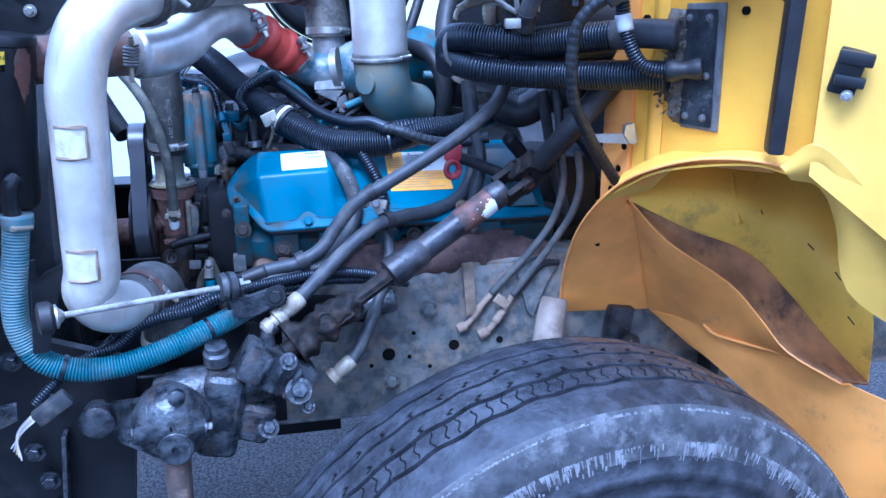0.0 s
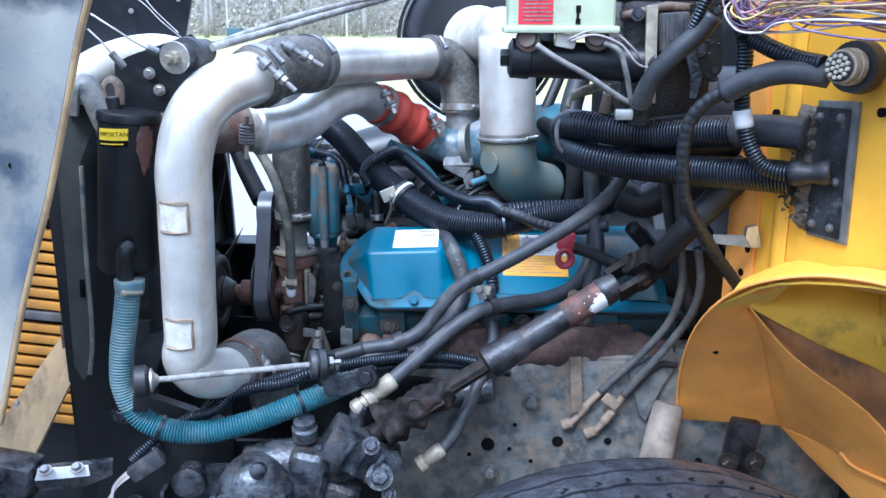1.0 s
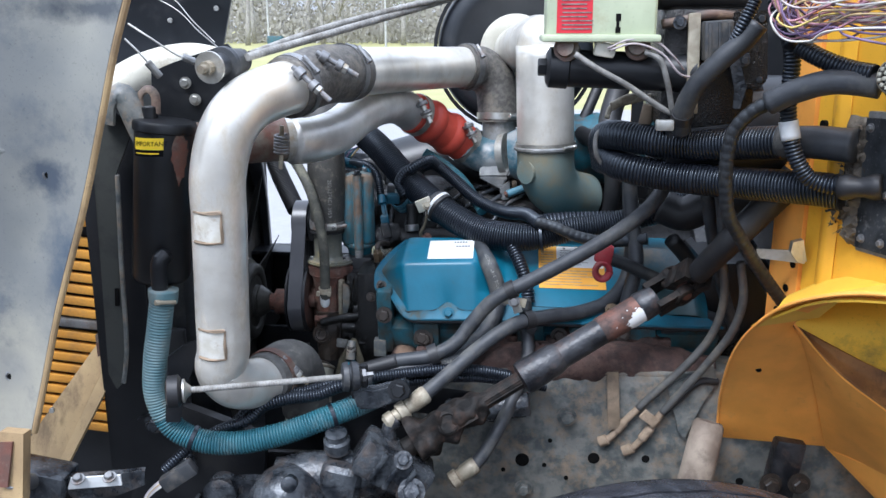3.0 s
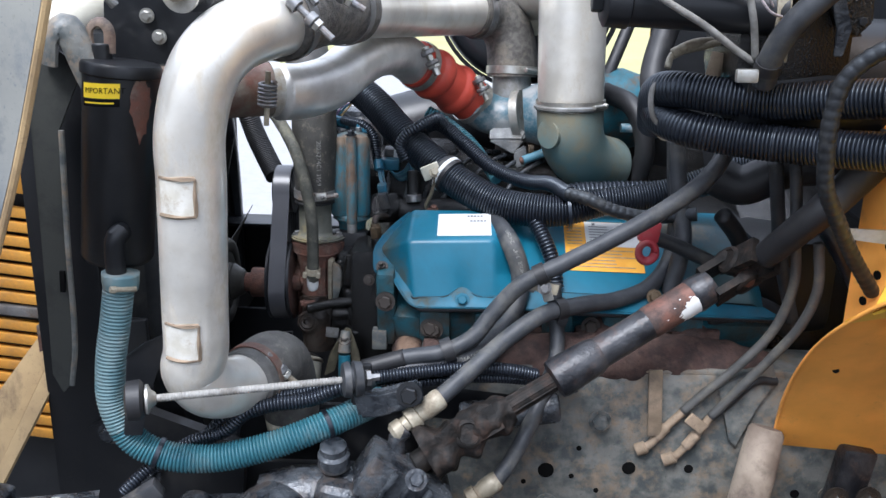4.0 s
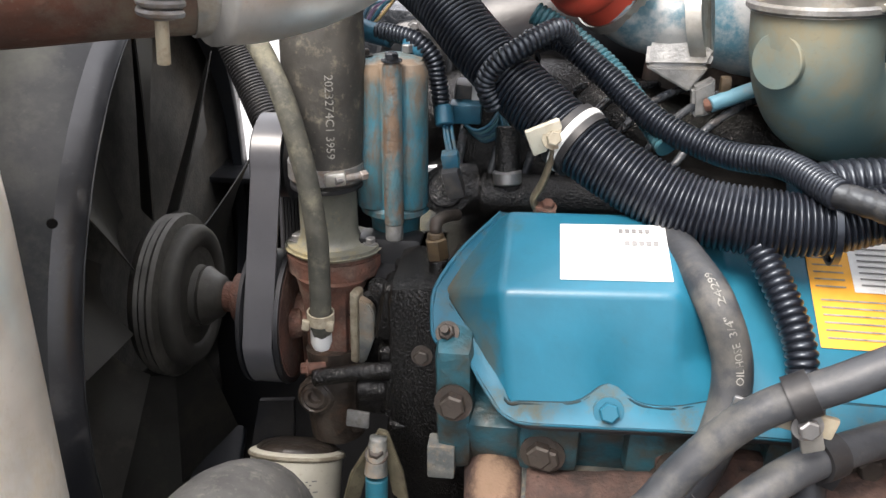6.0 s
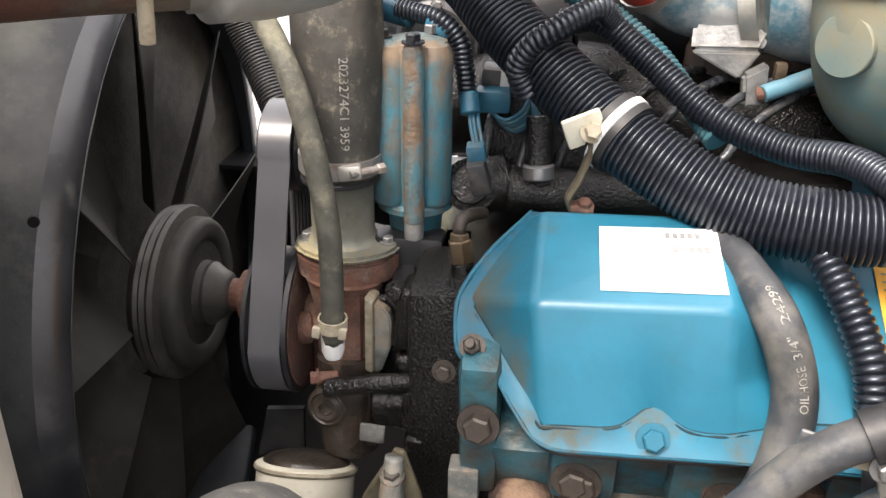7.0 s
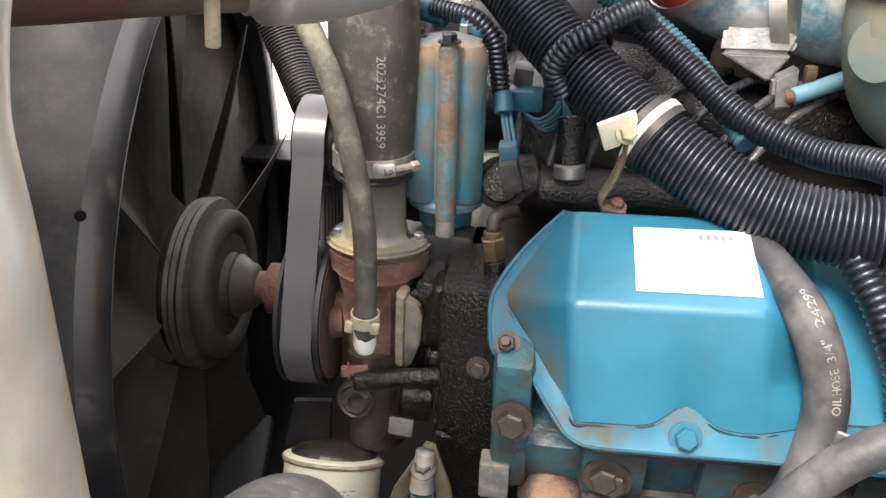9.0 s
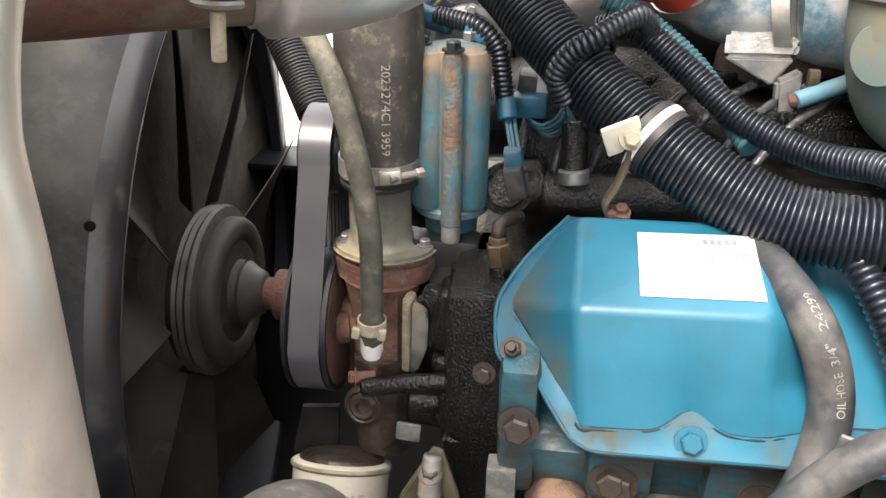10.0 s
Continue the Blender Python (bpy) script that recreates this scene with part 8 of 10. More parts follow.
part("top_panel", box((-1.0, gy - 0.008, 1.265), (0.42, 0.03, 0.07), (0, 5, 0), 0.006), M["grille"], gr)
sup = thing("radiator_support", "tan primed folded steel support arm by the grille", "support", (-0.8, 1.45, 0.85))
part("web", plate([(-0.771, 1.470, 1.027), (-0.767, 1.460, 0.980), (-0.851, 1.400, 0.795), (-0.917, 1.420, 0.826), (-0.896, 1.430, 0.858)][::-1], 0.006), M["tan"], sup)
part("flange", plate([(-0.764, 1.455, 0.982), (-0.762, 1.450, 0.941), (-0.814, 1.380, 0.821), (-0.845, 1.390, 0.801)][::-1], 0.006), M["tan"], sup)
part("end_cap", plate([(-0.778, 1.455, 1.033), (-0.759, 1.460, 1.044), (-0.758, 1.455, 1.004), (-0.775, 1.450, 0.994)][::-1], 0.01), M["rust_pipe"], sup)
bolt((-0.852, 1.420, 0.905), (0.3, -1, 0.2), 0.005, sup, M["zinc"], "rivet", False)
post = thing("hood_pivot_post", "tan painted hood pivot post with a rust streak", "post", (-0.75, 1.15, 0.7))
part("channel", plate([(-0.780, 1.160, 0.996), (-0.745, 1.160, 0.994), (-0.753, 1.150, 0.897), (-0.769, 1.140, 0.811), (-0.802, 1.140, 0.809)][::-1], 0.02), M["tan"], post)
part("rust_streak", plate([(-0.779, 1.155, 0.982), (-0.760, 1.155, 0.983), (-0.770, 1.145, 0.917), (-0.782, 1.145, 0.917)][::-1], 0.004), M["rust_pipe"], post)
part("pivot_pin", rod((-0.770, 1.155, 0.922), (-0.785, 1.250, 0.866), 0.012, 14), M["steel"], post)
pv = thing("pivot_bracket", "grey cast hood pivot bracket with a pale bolted plate", "bracket", (-0.66, 1.22, 0.75))
part("casting", box((-0.786, 1.250, 0.866), (0.10, 0.06, 0.06), (0, 10, 0), 0.01), M["gear"], pv)
part("arm", plate([(-0.745, 1.240, 0.863), (-0.738, 1.240, 0.881), (-0.657, 1.260, 0.880), (-0.625, 1.270, 0.880), (-0.627, 1.270, 0.855), (-0.670, 1.260, 0.840), (-0.729, 1.240, 0.844)][::-1], 0.012), M["gear"], pv)
part("pale_plate", plate([(-0.732, 1.232, 0.865), (-0.725, 1.232, 0.884), (-0.654, 1.248, 0.883), (-0.653, 1.248, 0.866)][::-1], 0.004), M["white"], pv, "white painted plate")
for p in [(-0.712, 1.230, 0.884), (-0.669, 1.243, 0.882)]:
    bolt(p, (0, -0.5, 1), 0.007, pv, M["steel"])

# ---- right side: steering, brakes, firewall fittings ----
A0, A1 = Vector((-0.185, 1.372, 0.908)), Vector((0.232, 1.497, 1.140))
sv = (A1 - A0)
sv.normalize()
on = lambda d: A0 + sv * d
def span(a, b):
    """Distances along the shaft for two x positions."""
    return (a - A0.x) / sv.x, (b - A0.x) / sv.x
shaft = thing("steering_shaft", "oily telescopic steering shaft with rust spots and universal joints", "steering shaft", (0.0, 1.42, 0.85))
s0, s1 = span(-0.115, -0.035)
part("inner_shaft", lathe(on(s0), on(1), [(0, 0.012), (0.002, 0.014), (s1 - s0, 0.014)], 18), M["greasy"], shaft, "greasy splined inner shaft")
part("spline_ribs", join(*[rod(on(s0) + (sv.orthogonal().normalized() * math.cos(a) + sv.cross(sv.orthogonal().normalized()) * math.sin(a)) * 0.0135,
                               on(s1) + (sv.orthogonal().normalized() * math.cos(a) + sv.cross(sv.orthogonal().normalized()) * math.sin(a)) * 0.0130, 0.0019, 6) for a in [i * math.pi / 5 for i in range(10)]]),
     M["greasy"], shaft)
c0, c1 = span(-0.040, 0.025)
part("collar", lathe(on(c0), on(1), [(0, 0.018), (0.003, 0.0275), (0.012, 0.029), (c1 - c0 - 0.012, 0.0265), (c1 - c0, 0.023)], 28), M["shaft"], shaft, "blackened slip collar")
t0, t1 = span(0.020, 0.155)
part("outer_tube", lathe(on(t0), on(1), [(0, 0.0215), (0.004, 0.0225), (t1 - t0, 0.0225)], 28), M["shaft"], shaft)
r0, r1 = span(0.092, 0.160)
part("rusty_sleeve", lathe(on(r0), on(1), [(0, 0.0226), (0.003, 0.0234), (r1 - r0, 0.0238)], 28), M["shaft_rust"], shaft, "bare rust-brown sleeve")
sp = Vector((0.156, 1.455, 1.090))
chip = random.Random(17)
wp, wob = [], 1.0
for i in range(48):
    a = 2 * math.pi * i / 48
    wob = 0.55 * wob + 0.45 * chip.uniform(0.62, 1.32)
    wp.append((a, 0.0165 * wob))
vs = []
cax = on((sp - A0).dot(sv))
side = (sp - cax).normalized()
tv = sv.cross(side)
for a, rr in [(0, 0)] + [(a, rr * k / 5) for k in range(1, 6) for a, rr in wp]:
    d, q = 1.45 * rr * math.cos(a), rr * math.sin(a) / 0.0242
    vs.append(cax + sv * d + (side * math.cos(q) + tv * math.sin(q)) * 0.0243)
for k in range(9):
    d0, q0, rr = chip.gauss(-0.012, 0.014), chip.gauss(0, 0.4), chip.uniform(0.0005, 0.0013)
    dab = []
    for j in range(8):
        a = 2 * math.pi * j / 8
        e = rr * chip.uniform(0.6, 1.3)
        q = q0 + e * math.sin(a) / 0.0242
        dab.append(cax + sv * (d0 + 1.8 * e * math.cos(a)) + (side * math.cos(q) + tv * math.sin(q)) * 0.02425)
    part("paint_chip", (dab, [tuple(range(8))]), M["white"], shaft, smooth=180)
part("paint_chip", (vs, [(0, i, i % 48 + 1) for i in range(1, 49)] + [(48 * k + i, 48 * k + 48 + i, 48 * k + 49 + i % 48, 48 * k + 1 + i % 48) for k in range(4) for i in range(1, 49)]), M["white"], shaft, "white paint smear", smooth=180)
y0, y1 = span(0.152, 0.182)
part("yoke_hub", lathe(on(y0), on(1), [(0, 0.0225), (0.006, 0.026), (y1 - y0, 0.024)], 24), M["shaft"], shaft)
def yoke(at, way, across, mat, size=1.0):
    way, across = Vector(way).normalized(), Vector(across)
    across = (across - way * across.dot(way)).normalized()
    nrm = way.cross(across)
    rows = []
    for sg in (1, -1):
        o = at + across * (0.019 * size * sg)
        a = [o - nrm * 0.014 * size, o + nrm * 0.014 * size, o + way * 0.040 * size + nrm * 0.013 * size, o + way * 0.052 * size, o + way * 0.040 * size - nrm * 0.013 * size]
        b = [p - across * (0.008 * size * sg) for p in a]
        n = 5
        f = [tuple(range(n)), tuple(range(2 * n - 1, n - 1, -1))] + [(i, (i + 1) % n, n + (i + 1) % n, n + i) for i in range(n)]
        rows.append((a + b, f))
        eye_ = o + way * 0.036 * size
        rows.append(lathe(eye_ - across * (0.009 * size * sg), eye_ + across * sg, [(0, 0.0150 * size), (0.010 * size, 0.0155 * size), (0.012 * size, 0.0135 * size), (0.0125 * size, 0.0115 * size), (0.0105 * size, 0.0105 * size), (0.0105 * size, 0.002)], 22))
    return join(*rows)
jc = on(span(0.222, 0.3)[0])
part("lower_yoke", yoke(on(y1 - 0.006), sv, (0.3, -0.6, -0.5), M["greasy"], 1.35), M["greasy"], shaft)
part("joint_cross", join(rod(jc - Vector((0.012, -0.018, -0.018)), jc + Vector((0.012, -0.018, -0.018)), 0.009, 14), box(jc, (0.022, 0.022, 0.022), (20, 30, 10), 0.004)), M["shaft_rust"], shaft)
up = (Vector((0.288, 1.385, 1.226)) - jc).normalized()
part("upper_yoke", yoke(jc + up * 0.055, -up, (0.6, 0.3, -0.5), M["greasy"], 1.3), M["greasy"], shaft, "grimy steel upper yoke")
for w in ((0.3, -0.7, -0.4),):
    bolt(jc + Vector(w).normalized() * 0.020, w, 0.009, shaft, M["shaft_rust"], "bearing_cap", False)
column = thing("steering_column", "black rubber booted steering column going to the firewall", "steering column", (0.33, 1.36, 1.2))
part("boot", sweep([jc + up * 0.05, (0.283, 1.385, 1.250), (0.318, 1.385, 1.290), (0.358, 1.385, 1.338)], lambda f: 0.0185 + 0.004 * f, 22), M["rubber_dark"], column, smooth=180)

# lower joint, caked in grease
lj = A0
part("lower_joint_yoke", yoke(on(s0) - sv * 0.002, -sv, (0.2, -0.8, 0.5), M["greasy"], 1.3), M["greasy"], shaft, "grease-caked lower joint")
part("lower_cross", join(rod(lj - Vector((0.0, -0.024, 0.014)), lj + Vector((0.0, -0.024, 0.014)), 0.012, 14), box(lj, (0.03, 0.03, 0.03), (20, 30, 10), 0.006), rod(lj - sv * 0.05, lj - sv * 0.01, 0.017, 16)), M["greasy"], shaft)

# steering gear
part("caked_grease", sweep([lj - sv * 0.03, lj, lj + sv * 0.03, on(s0) + sv * 0.02], lambda f: 0.036 - 0.013 * f, 26, 0.003, wobble=0.6), M["greasy"], shaft, "caked grease and rust", smooth=60)
gear = thing("steering_gear", "grimy blue-black cast steering gear box with a pitman arm", "steering gear", (-0.40, 1.34, 0.68))
gA, gB = Vector((-0.392, 1.360, 0.824)), Vector((-0.189, 1.375, 0.848))
gd = (gB - gA).normalized()
part("gear_housing", lathe(gA - gd * 0.05, gB, [(0, 0.030), (0.006, 0.042), (0.05, 0.047), (0.09, 0.044), (0.12, 0.040), (0.17, 0.040), (0.20, 0.034)], 28), M["gear"], gear, smooth=60)
oc2 = Vector((-0.413, 1.300, 0.805))
face = Vector((0, -1, 0.10)).normalized()
part("sector_housing", lathe(oc2 - face * 0.06, oc2 + face, [(0, 0.052), (0.02, 0.062), (0.055, 0.063), (0.075, 0.054), (0.088, 0.040), (0.094, 0.022), (0.096, 0.006)], 36), M["gear"], gear, smooth=60)
part("side_cheek", box(oc2 + Vector((0.075, 0.05, -0.01)), (0.07, 0.07, 0.15), (0, 12, 0), 0.02, 3), M["gear"], gear)
part("lower_boss", box(oc2 + Vector((0.125, 0.055, -0.035)), (0.07, 0.05, 0.07), (0, 20, 0), 0.018, 3), M["gear"], gear)
part("clamp_band", box(oc2 + face * 0.030 + Vector((0.002, 0, 0.002)), (0.112, 0.030, 0.024), (0, -1, 0), 0.008), M["gear"], gear)
part("clamp_split", box(oc2 + face * 0.046 + Vector((0.006, 0, 0.0)), (0.003, 0.004, 0.034), (0, -4, 0), 0.001), M["ink_and_hole_shade"], gear)
bolt(oc2 + face * 0.030 + Vector((-0.052, 0, 0.002)), (-1, 0, 0), 0.010, gear, M["gear"])
bolt(oc2 + face * 0.030 + Vector((0.056, 0, 0.002)), (1, 0, 0), 0.010, gear, M["gear"])
nut_ = Vector((-0.402, 1.236, 0.795))
part("sector_nut", lathe(nut_ - face * 0.012, nut_ + face, [(-0.02, 0.027), (0.008, 0.027), (0.010, 0.025), (0.0095, 0.0235), (0.0125, 0.0225), (0.013, 0.006), (0.009, 0.004)], 28), M["gear"], gear, "worn round shaft end")
part("pitman_arm", sweep([nut_ + Vector((0, 0.03, 0.01)), nut_ + Vector((-0.002, 0.026, -0.05)), nut_ + Vector((-0.003, 0.02, -0.12)), nut_ + Vector((0, 0.03, -0.22))], lambda f: 0.021 - 0.003 * f, 18), M["gear_rust"], gear, "worn steel pitman arm", smooth=180)
tb = Vector((-0.396, 1.268, 0.867))
part("top_screw", lathe(tb - face * 0.01, tb + face, [(0, 0.013), (0.012, 0.013), (0.014, 0.009), (0.015, 0.004)], 18), M["gear"], gear)
fo = Vector((-0.534, 1.340, 0.800))
part("mount_ear", lathe(fo + Vector((0, 0.03, 0)), fo + Vector((0, -1, 0)), [(0, 0.028), (0.03, 0.028), (0.034, 0.022), (0.036, 0.01)], 24), M["gear"], gear)
part("mount_web", plate([(-0.535, 1.355, 0.817), (-0.428, 1.355, 0.826), (-0.431, 1.355, 0.703), (-0.503, 1.355, 0.750)][::-1], 0.02), M["gear"], gear)
vb = Vector((-0.244, 1.318, 0.863))
part("valve_body", box(vb + Vector((0, 0.03, 0)), (0.125, 0.075, 0.062), (0, 33, 8), 0.010), M["gear"], gear, "finned valve body")
for k in range(3):
    part("valve_rib", box(vb + Vector((-0.018 + k * 0.022, -0.011, 0.018 - k * 0.014)), (0.008, 0.012, 0.055), (0, 33, 8), 0.003), M["gear"], gear)
for p, r in zip([(-0.209, 1.300, 0.843), (-0.222, 1.305, 0.895), (-0.195, 1.305, 0.810), (-0.262, 1.330, 0.764)], (0.015, 0.010, 0.008, 0.012)):
    bolt(p, (0.1, -0.8, 0.5), r, gear, M["gear"])
pf = Vector((-0.248, 1.370, 0.925))
part("port_elbow", sweep([pf + Vector((-0.004, 0, -0.03)), pf + Vector((-0.004, 0, -0.005)), pf + Vector((0.010, 0.002, 0.008))], 0.012, 14), M["gear"], gear, smooth=180)
part("port", lathe(Vector((-0.337, 1.360, 0.881)), Vector((-0.337, 1.350, 0.926)), [(0, 0.022), (0.02, 0.022), (0.024, 0.018), (0.034, 0.018), (0.036, 0.008)], 20), M["gear"], gear)
arm = thing("gear_bracket", "dark plate bracket carrying the steering gear", "bracket", (-0.42, 1.45, 0.62))
part("plate", plate([(-0.706, 1.430, 0.886), (-0.631, 1.430, 0.919), (-0.477, 1.430, 0.862), (-0.510, 1.430, 0.572), (-0.750, 1.430, 0.608)][::-1], 0.02), M["satin"], arm)
part("plate_edge", box(Vector((-0.609, 1.410, 0.681)), (0.008, 0.03, 0.14), (0, 6, 0), 0.002), M["gear"], arm)
for p in [(-0.637, 1.410, 0.662), (-0.616, 1.415, 0.821), (-0.667, 1.415, 0.889), (-0.654, 1.410, 0.720)]:
    bolt(p, (0, -1, 0), 0.012, arm, M["gear"])
solo("cross_tube", rod((-0.166, 1.470, 0.901), (-0.021, 1.470, 0.921), 0.022, 20), M["gear"], "dark grey cross tube beside the frame rail", "tube")
solo("engine_mount", box((-0.17, 1.56, 0.90), (0.22, 0.10, 0.07), (0, 6, 0), 0.015), M["black"], "black engine mount behind the steering shaft", "engine mount")

# loose connector on the chassis, with cut pale wires
cn = thing("loose_connector", "grey wiring connector with pale cut wire ends", "connector", tuple((-0.592, 1.300, 0.849)))
part("shell", box((-0.586, 1.305, 0.854), (0.060, 0.022, 0.026), (0, -32, 12), 0.005), M["plug_grey"], cn)
for k in range(5):
    a = Vector((-0.609, 1.300, 0.839)) + Vector((0, 0.002 * k, 0.003 * k))
    b = Vector((-0.650, 1.290, 0.798)) + Vector((0.004 * k, -0.003 * k, -0.004 * k))
    part("wire", sweep([a, a.lerp(b, 0.5) + Vector((-0.004 * k, -0.004, 0.006)), b], 0.0016, 6), WIRES[(4, 2, 3, 4, 2)[k]], cn, smooth=180)

# brake lines with fittings on the rail
BG = "brake hoses"
for pts, end in (([(0.275, 1.440, 1.198), (0.289, 1.460, 1.125), (0.278, 1.480, 1.049), (0.234, 1.495, 0.978), (0.194, 1.502, 0.932), (0.169, 1.505, 0.902)], [(0.169, 1.505, 0.902), (0.143, 1.505, 0.872), (0.122, 1.506, 0.843), (0.105, 1.508, 0.834)]),
                 ([(0.302, 1.430, 1.192), (0.314, 1.440, 1.127), (0.306, 1.455, 1.069), (0.273, 1.480, 0.996), (0.236, 1.495, 0.936), (0.210, 1.500, 0.898)], [(0.210, 1.500, 0.898), (0.189, 1.505, 0.859), (0.165, 1.506, 0.827), (0.148, 1.508, 0.817)])):
    b = thing("brake_hose", "thin grey brake hose with a dusty fitting on the frame rail", "hose", end[-1], BG)
    part("hose_body", sweep(pts, 0.0070, 12), M["brake_rubber"], b, smooth=180)
    part("fitting", sweep(end, lambda f: 0.0064 + (0.0022 if 0.35 < f < 0.6 else 0) + (0.0036 if f > 0.82 else 0), 10, 0.0025), M["dusty"], b, "dusty tan fitting", smooth=40)
solo("hose_clip", box((0.188, 1.495, 0.889), (0.032, 0.006, 0.018), (0, 38, 0), 0.002), M["dusty"], "dusty metal clip joining two brake hoses", "clip")
solo("rail_strap", box(Vector((0.125, 1.500, 0.918)), (0.021, 0.005, 0.108), (0, -4, 0), 0.002), M["dusty"], "tan dusty strap hanging on the frame rail", "strap")
solo("third_line", sweep([(0.197, 1.505, 0.879), (0.233, 1.500, 0.920), (0.270, 1.500, 0.958), (0.302, 1.505, 0.957)], 0.0065, 10), M["rubber_dark"], "thin dark pipe on the frame rail", "pipe", smooth=180)
solo("rail_gusset", plate([(0.218, 1.502, 0.945), (0.292, 1.502, 0.989), (0.301, 1.502, 0.958), (0.278, 1.502, 0.915), (0.253, 1.502, 0.849), (0.242, 1.502, 0.860)][::-1], 0.006), M["rail"], "grimy gusset plate on the frame rail", "gusset")

# brake reservoir and master cylinder
mc = thing("master_cylinder", "black cast brake master cylinder with rusty ports", "master cylinder", (0.05, 1.38, 1.45))
ma, mb = Vector((-0.014, 1.375, 1.495)), Vector((0.199, 1.385, 1.486))
part("barrel", lathe(ma, mb, [(0, 0.022), (0.004, 0.029), (0.03, 0.030), (0.032, 0.027), (0.20, 0.027), (0.21, 0.032)], 28), M["satin"], mc)
part("end_plug", rod(ma - Vector((0.012, 0, 0)), ma + Vector((0.01, 0, 0)), 0.013, 6), M["satin"], mc)
for p in (Vector((0.018, 1.350, 1.516)), Vector((0.118, 1.352, 1.518))):
    part("port", lathe(p + Vector((0, 0.03, 0)), p + Vector((-0.2, -1, 0.2)), [(0, 0.018), (0.03, 0.018), (0.032, 0.013), (0.042, 0.012), (0.043, 0.005)], 18), M["rust_pipe"], mc, "rusty port nut")
part("sensor", box((0.066, 1.350, 1.520), (0.030, 0.018, 0.020), (0, 10, 0), 0.005), M["filter"], mc, "white plastic sensor plug")
brv = thing("brake_reservoir", "pale green brake fluid reservoir with a red label and cream lid", "reservoir", (0.055, 1.36, 1.53))
bl, br_ = Vector((-0.017, 1.335, 1.530)), Vector((0.135, 1.335, 1.534))
cxr = (bl.x + br_.x) / 2
wdt = br_.x - bl.x
part("tank", box((cxr, 1.385, bl.z + 0.042), (wdt, 0.10, 0.075), bevel=0.008, seg=3), M["reservoir"], brv)
part("lower_rim", box((cxr, 1.385, bl.z + 0.006), (wdt + 0.012, 0.112, 0.010), bevel=0.004), M["reservoir"], brv)
part("lid", box((cxr, 1.385, bl.z + 0.088), (wdt + 0.014, 0.114, 0.022), bevel=0.007), M["lid"], brv, "cream lid")
lb = Vector((-0.003, 1.335, 1.543))
lt = Vector((0.046, 1.335, 1.595))
part("red_label", ([(lb.x, 1.3345, lb.z), (lt.x, 1.3345, lb.z), (lt.x, 1.3345, lt.z), (lb.x, 1.3345, lt.z)], [(0, 1, 2, 3)]), M["red_label"], brv, "red warning label")
rr2 = random.Random(5)
bars((lb.x, 1.3345, lb.z), (1, 0, 0), (0, 0, 1), [(0.004 + rr2.uniform(0, 0.004), 0.005 + i * 0.0055, rr2.uniform(0.032, 0.044), 0.0016) for i in range(9)], M["pale_print"], brv)
wk = Vector((0.078, 1.335, 1.543))
bars(tuple(wk), (1, 0, 0), (0, 0, 1), [(0, 0.0, 0.007, 0.008), (0, 0.016, 0.007, 0.010), (0.001, 0.008, 0.004, 0.008)], M["ink_and_hole_shade"], brv)
BL = "brake lines"
for pts, r in (([(0.024, 1.335, 1.515), (0.050, 1.335, 1.498), (0.100, 1.345, 1.471), (0.144, 1.360, 1.443), (0.171, 1.370, 1.428)], 0.0042), ([(0.120, 1.338, 1.518), (0.141, 1.338, 1.508), (0.154, 1.345, 1.480), (0.168, 1.365, 1.434)], 0.0042)):
    solo("brake_line", sweep(pts, r, 10), M["rope"], "grey steel brake line from the master cylinder", "pipe", BL, smooth=180)
for pts in ([(0.068, 1.335, 1.522), (0.095, 1.330, 1.534), (0.135, 1.335, 1.531), (0.160, 1.340, 1.512), (0.181, 1.360, 1.491)], [(0.072, 1.335, 1.520), (0.103, 1.330, 1.529), (0.143, 1.335, 1.516), (0.170, 1.340, 1.488), (0.194, 1.360, 1.481)]):
    solo("sensor_wire", sweep(pts, 0.0016, 6), WIRES[2], "thin pale sensor wire", "wire", smooth=180)
bst = thing("brake_booster", "dark greasy hydraulic brake booster on the firewall", "brake booster", (0.22, 1.45, 1.3))
part("body", box((0.22, 1.46, 1.49), (0.14, 0.16, 0.18), bevel=0.02), M["oily"], bst)
part("round_body", lathe((0.16, 1.46, 1.40), (0.5, 1.46, 1.40), [(0, 0.05), (0.01, 0.075), (0.1, 0.08), (0.2, 0.08)], 32), M["black"], bst, smooth=60)
part("motor", lathe((0.276, 1.450, 1.429), (0.262, 1.200, 1.440), [(0, 0.048), (0.036, 0.048), (0.042, 0.044), (0.044, 0.036), (0.042, 0.034), (0.046, 0.030), (0.050, 0.016), (0.050, 0.004)], 36), M["oily"], bst, "round black motor end")
part("black_box", box(Vector((0.221, 1.352, 1.533)), (0.040, 0.030, 0.054), (0, -4, 0), 0.004), M["plug_grey"], bst, "grey-black switch box")
for k in range(3):
    part("box_rib", box(Vector((0.208 + 0.013 * k, 1.3355, 1.533)), (0.004, 0.004, 0.050), (0, -4, 0), 0.001), M["plug_grey"], bst)
part("bracket", box(Vector((0.192, 1.360, 1.500)), (0.017, 0.006, 0.14), (0, -2, 0), 0.002), M["crimp"], bst, "tan mounting bracket")
part("top_pipe", sweep([(0.147, 1.370, 1.555), (0.175, 1.370, 1.560), (0.210, 1.370, 1.568), (0.252, 1.380, 1.566)], 0.0065, 14), M["gear_rust"], bst, smooth=180)
for p, r in zip([(0.263, 1.365, 1.505), (0.168, 1.352, 1.557)], (0.006, 0.0065)):
    bolt(p, (0, -1, 0.1), r, bst, M["gear"])
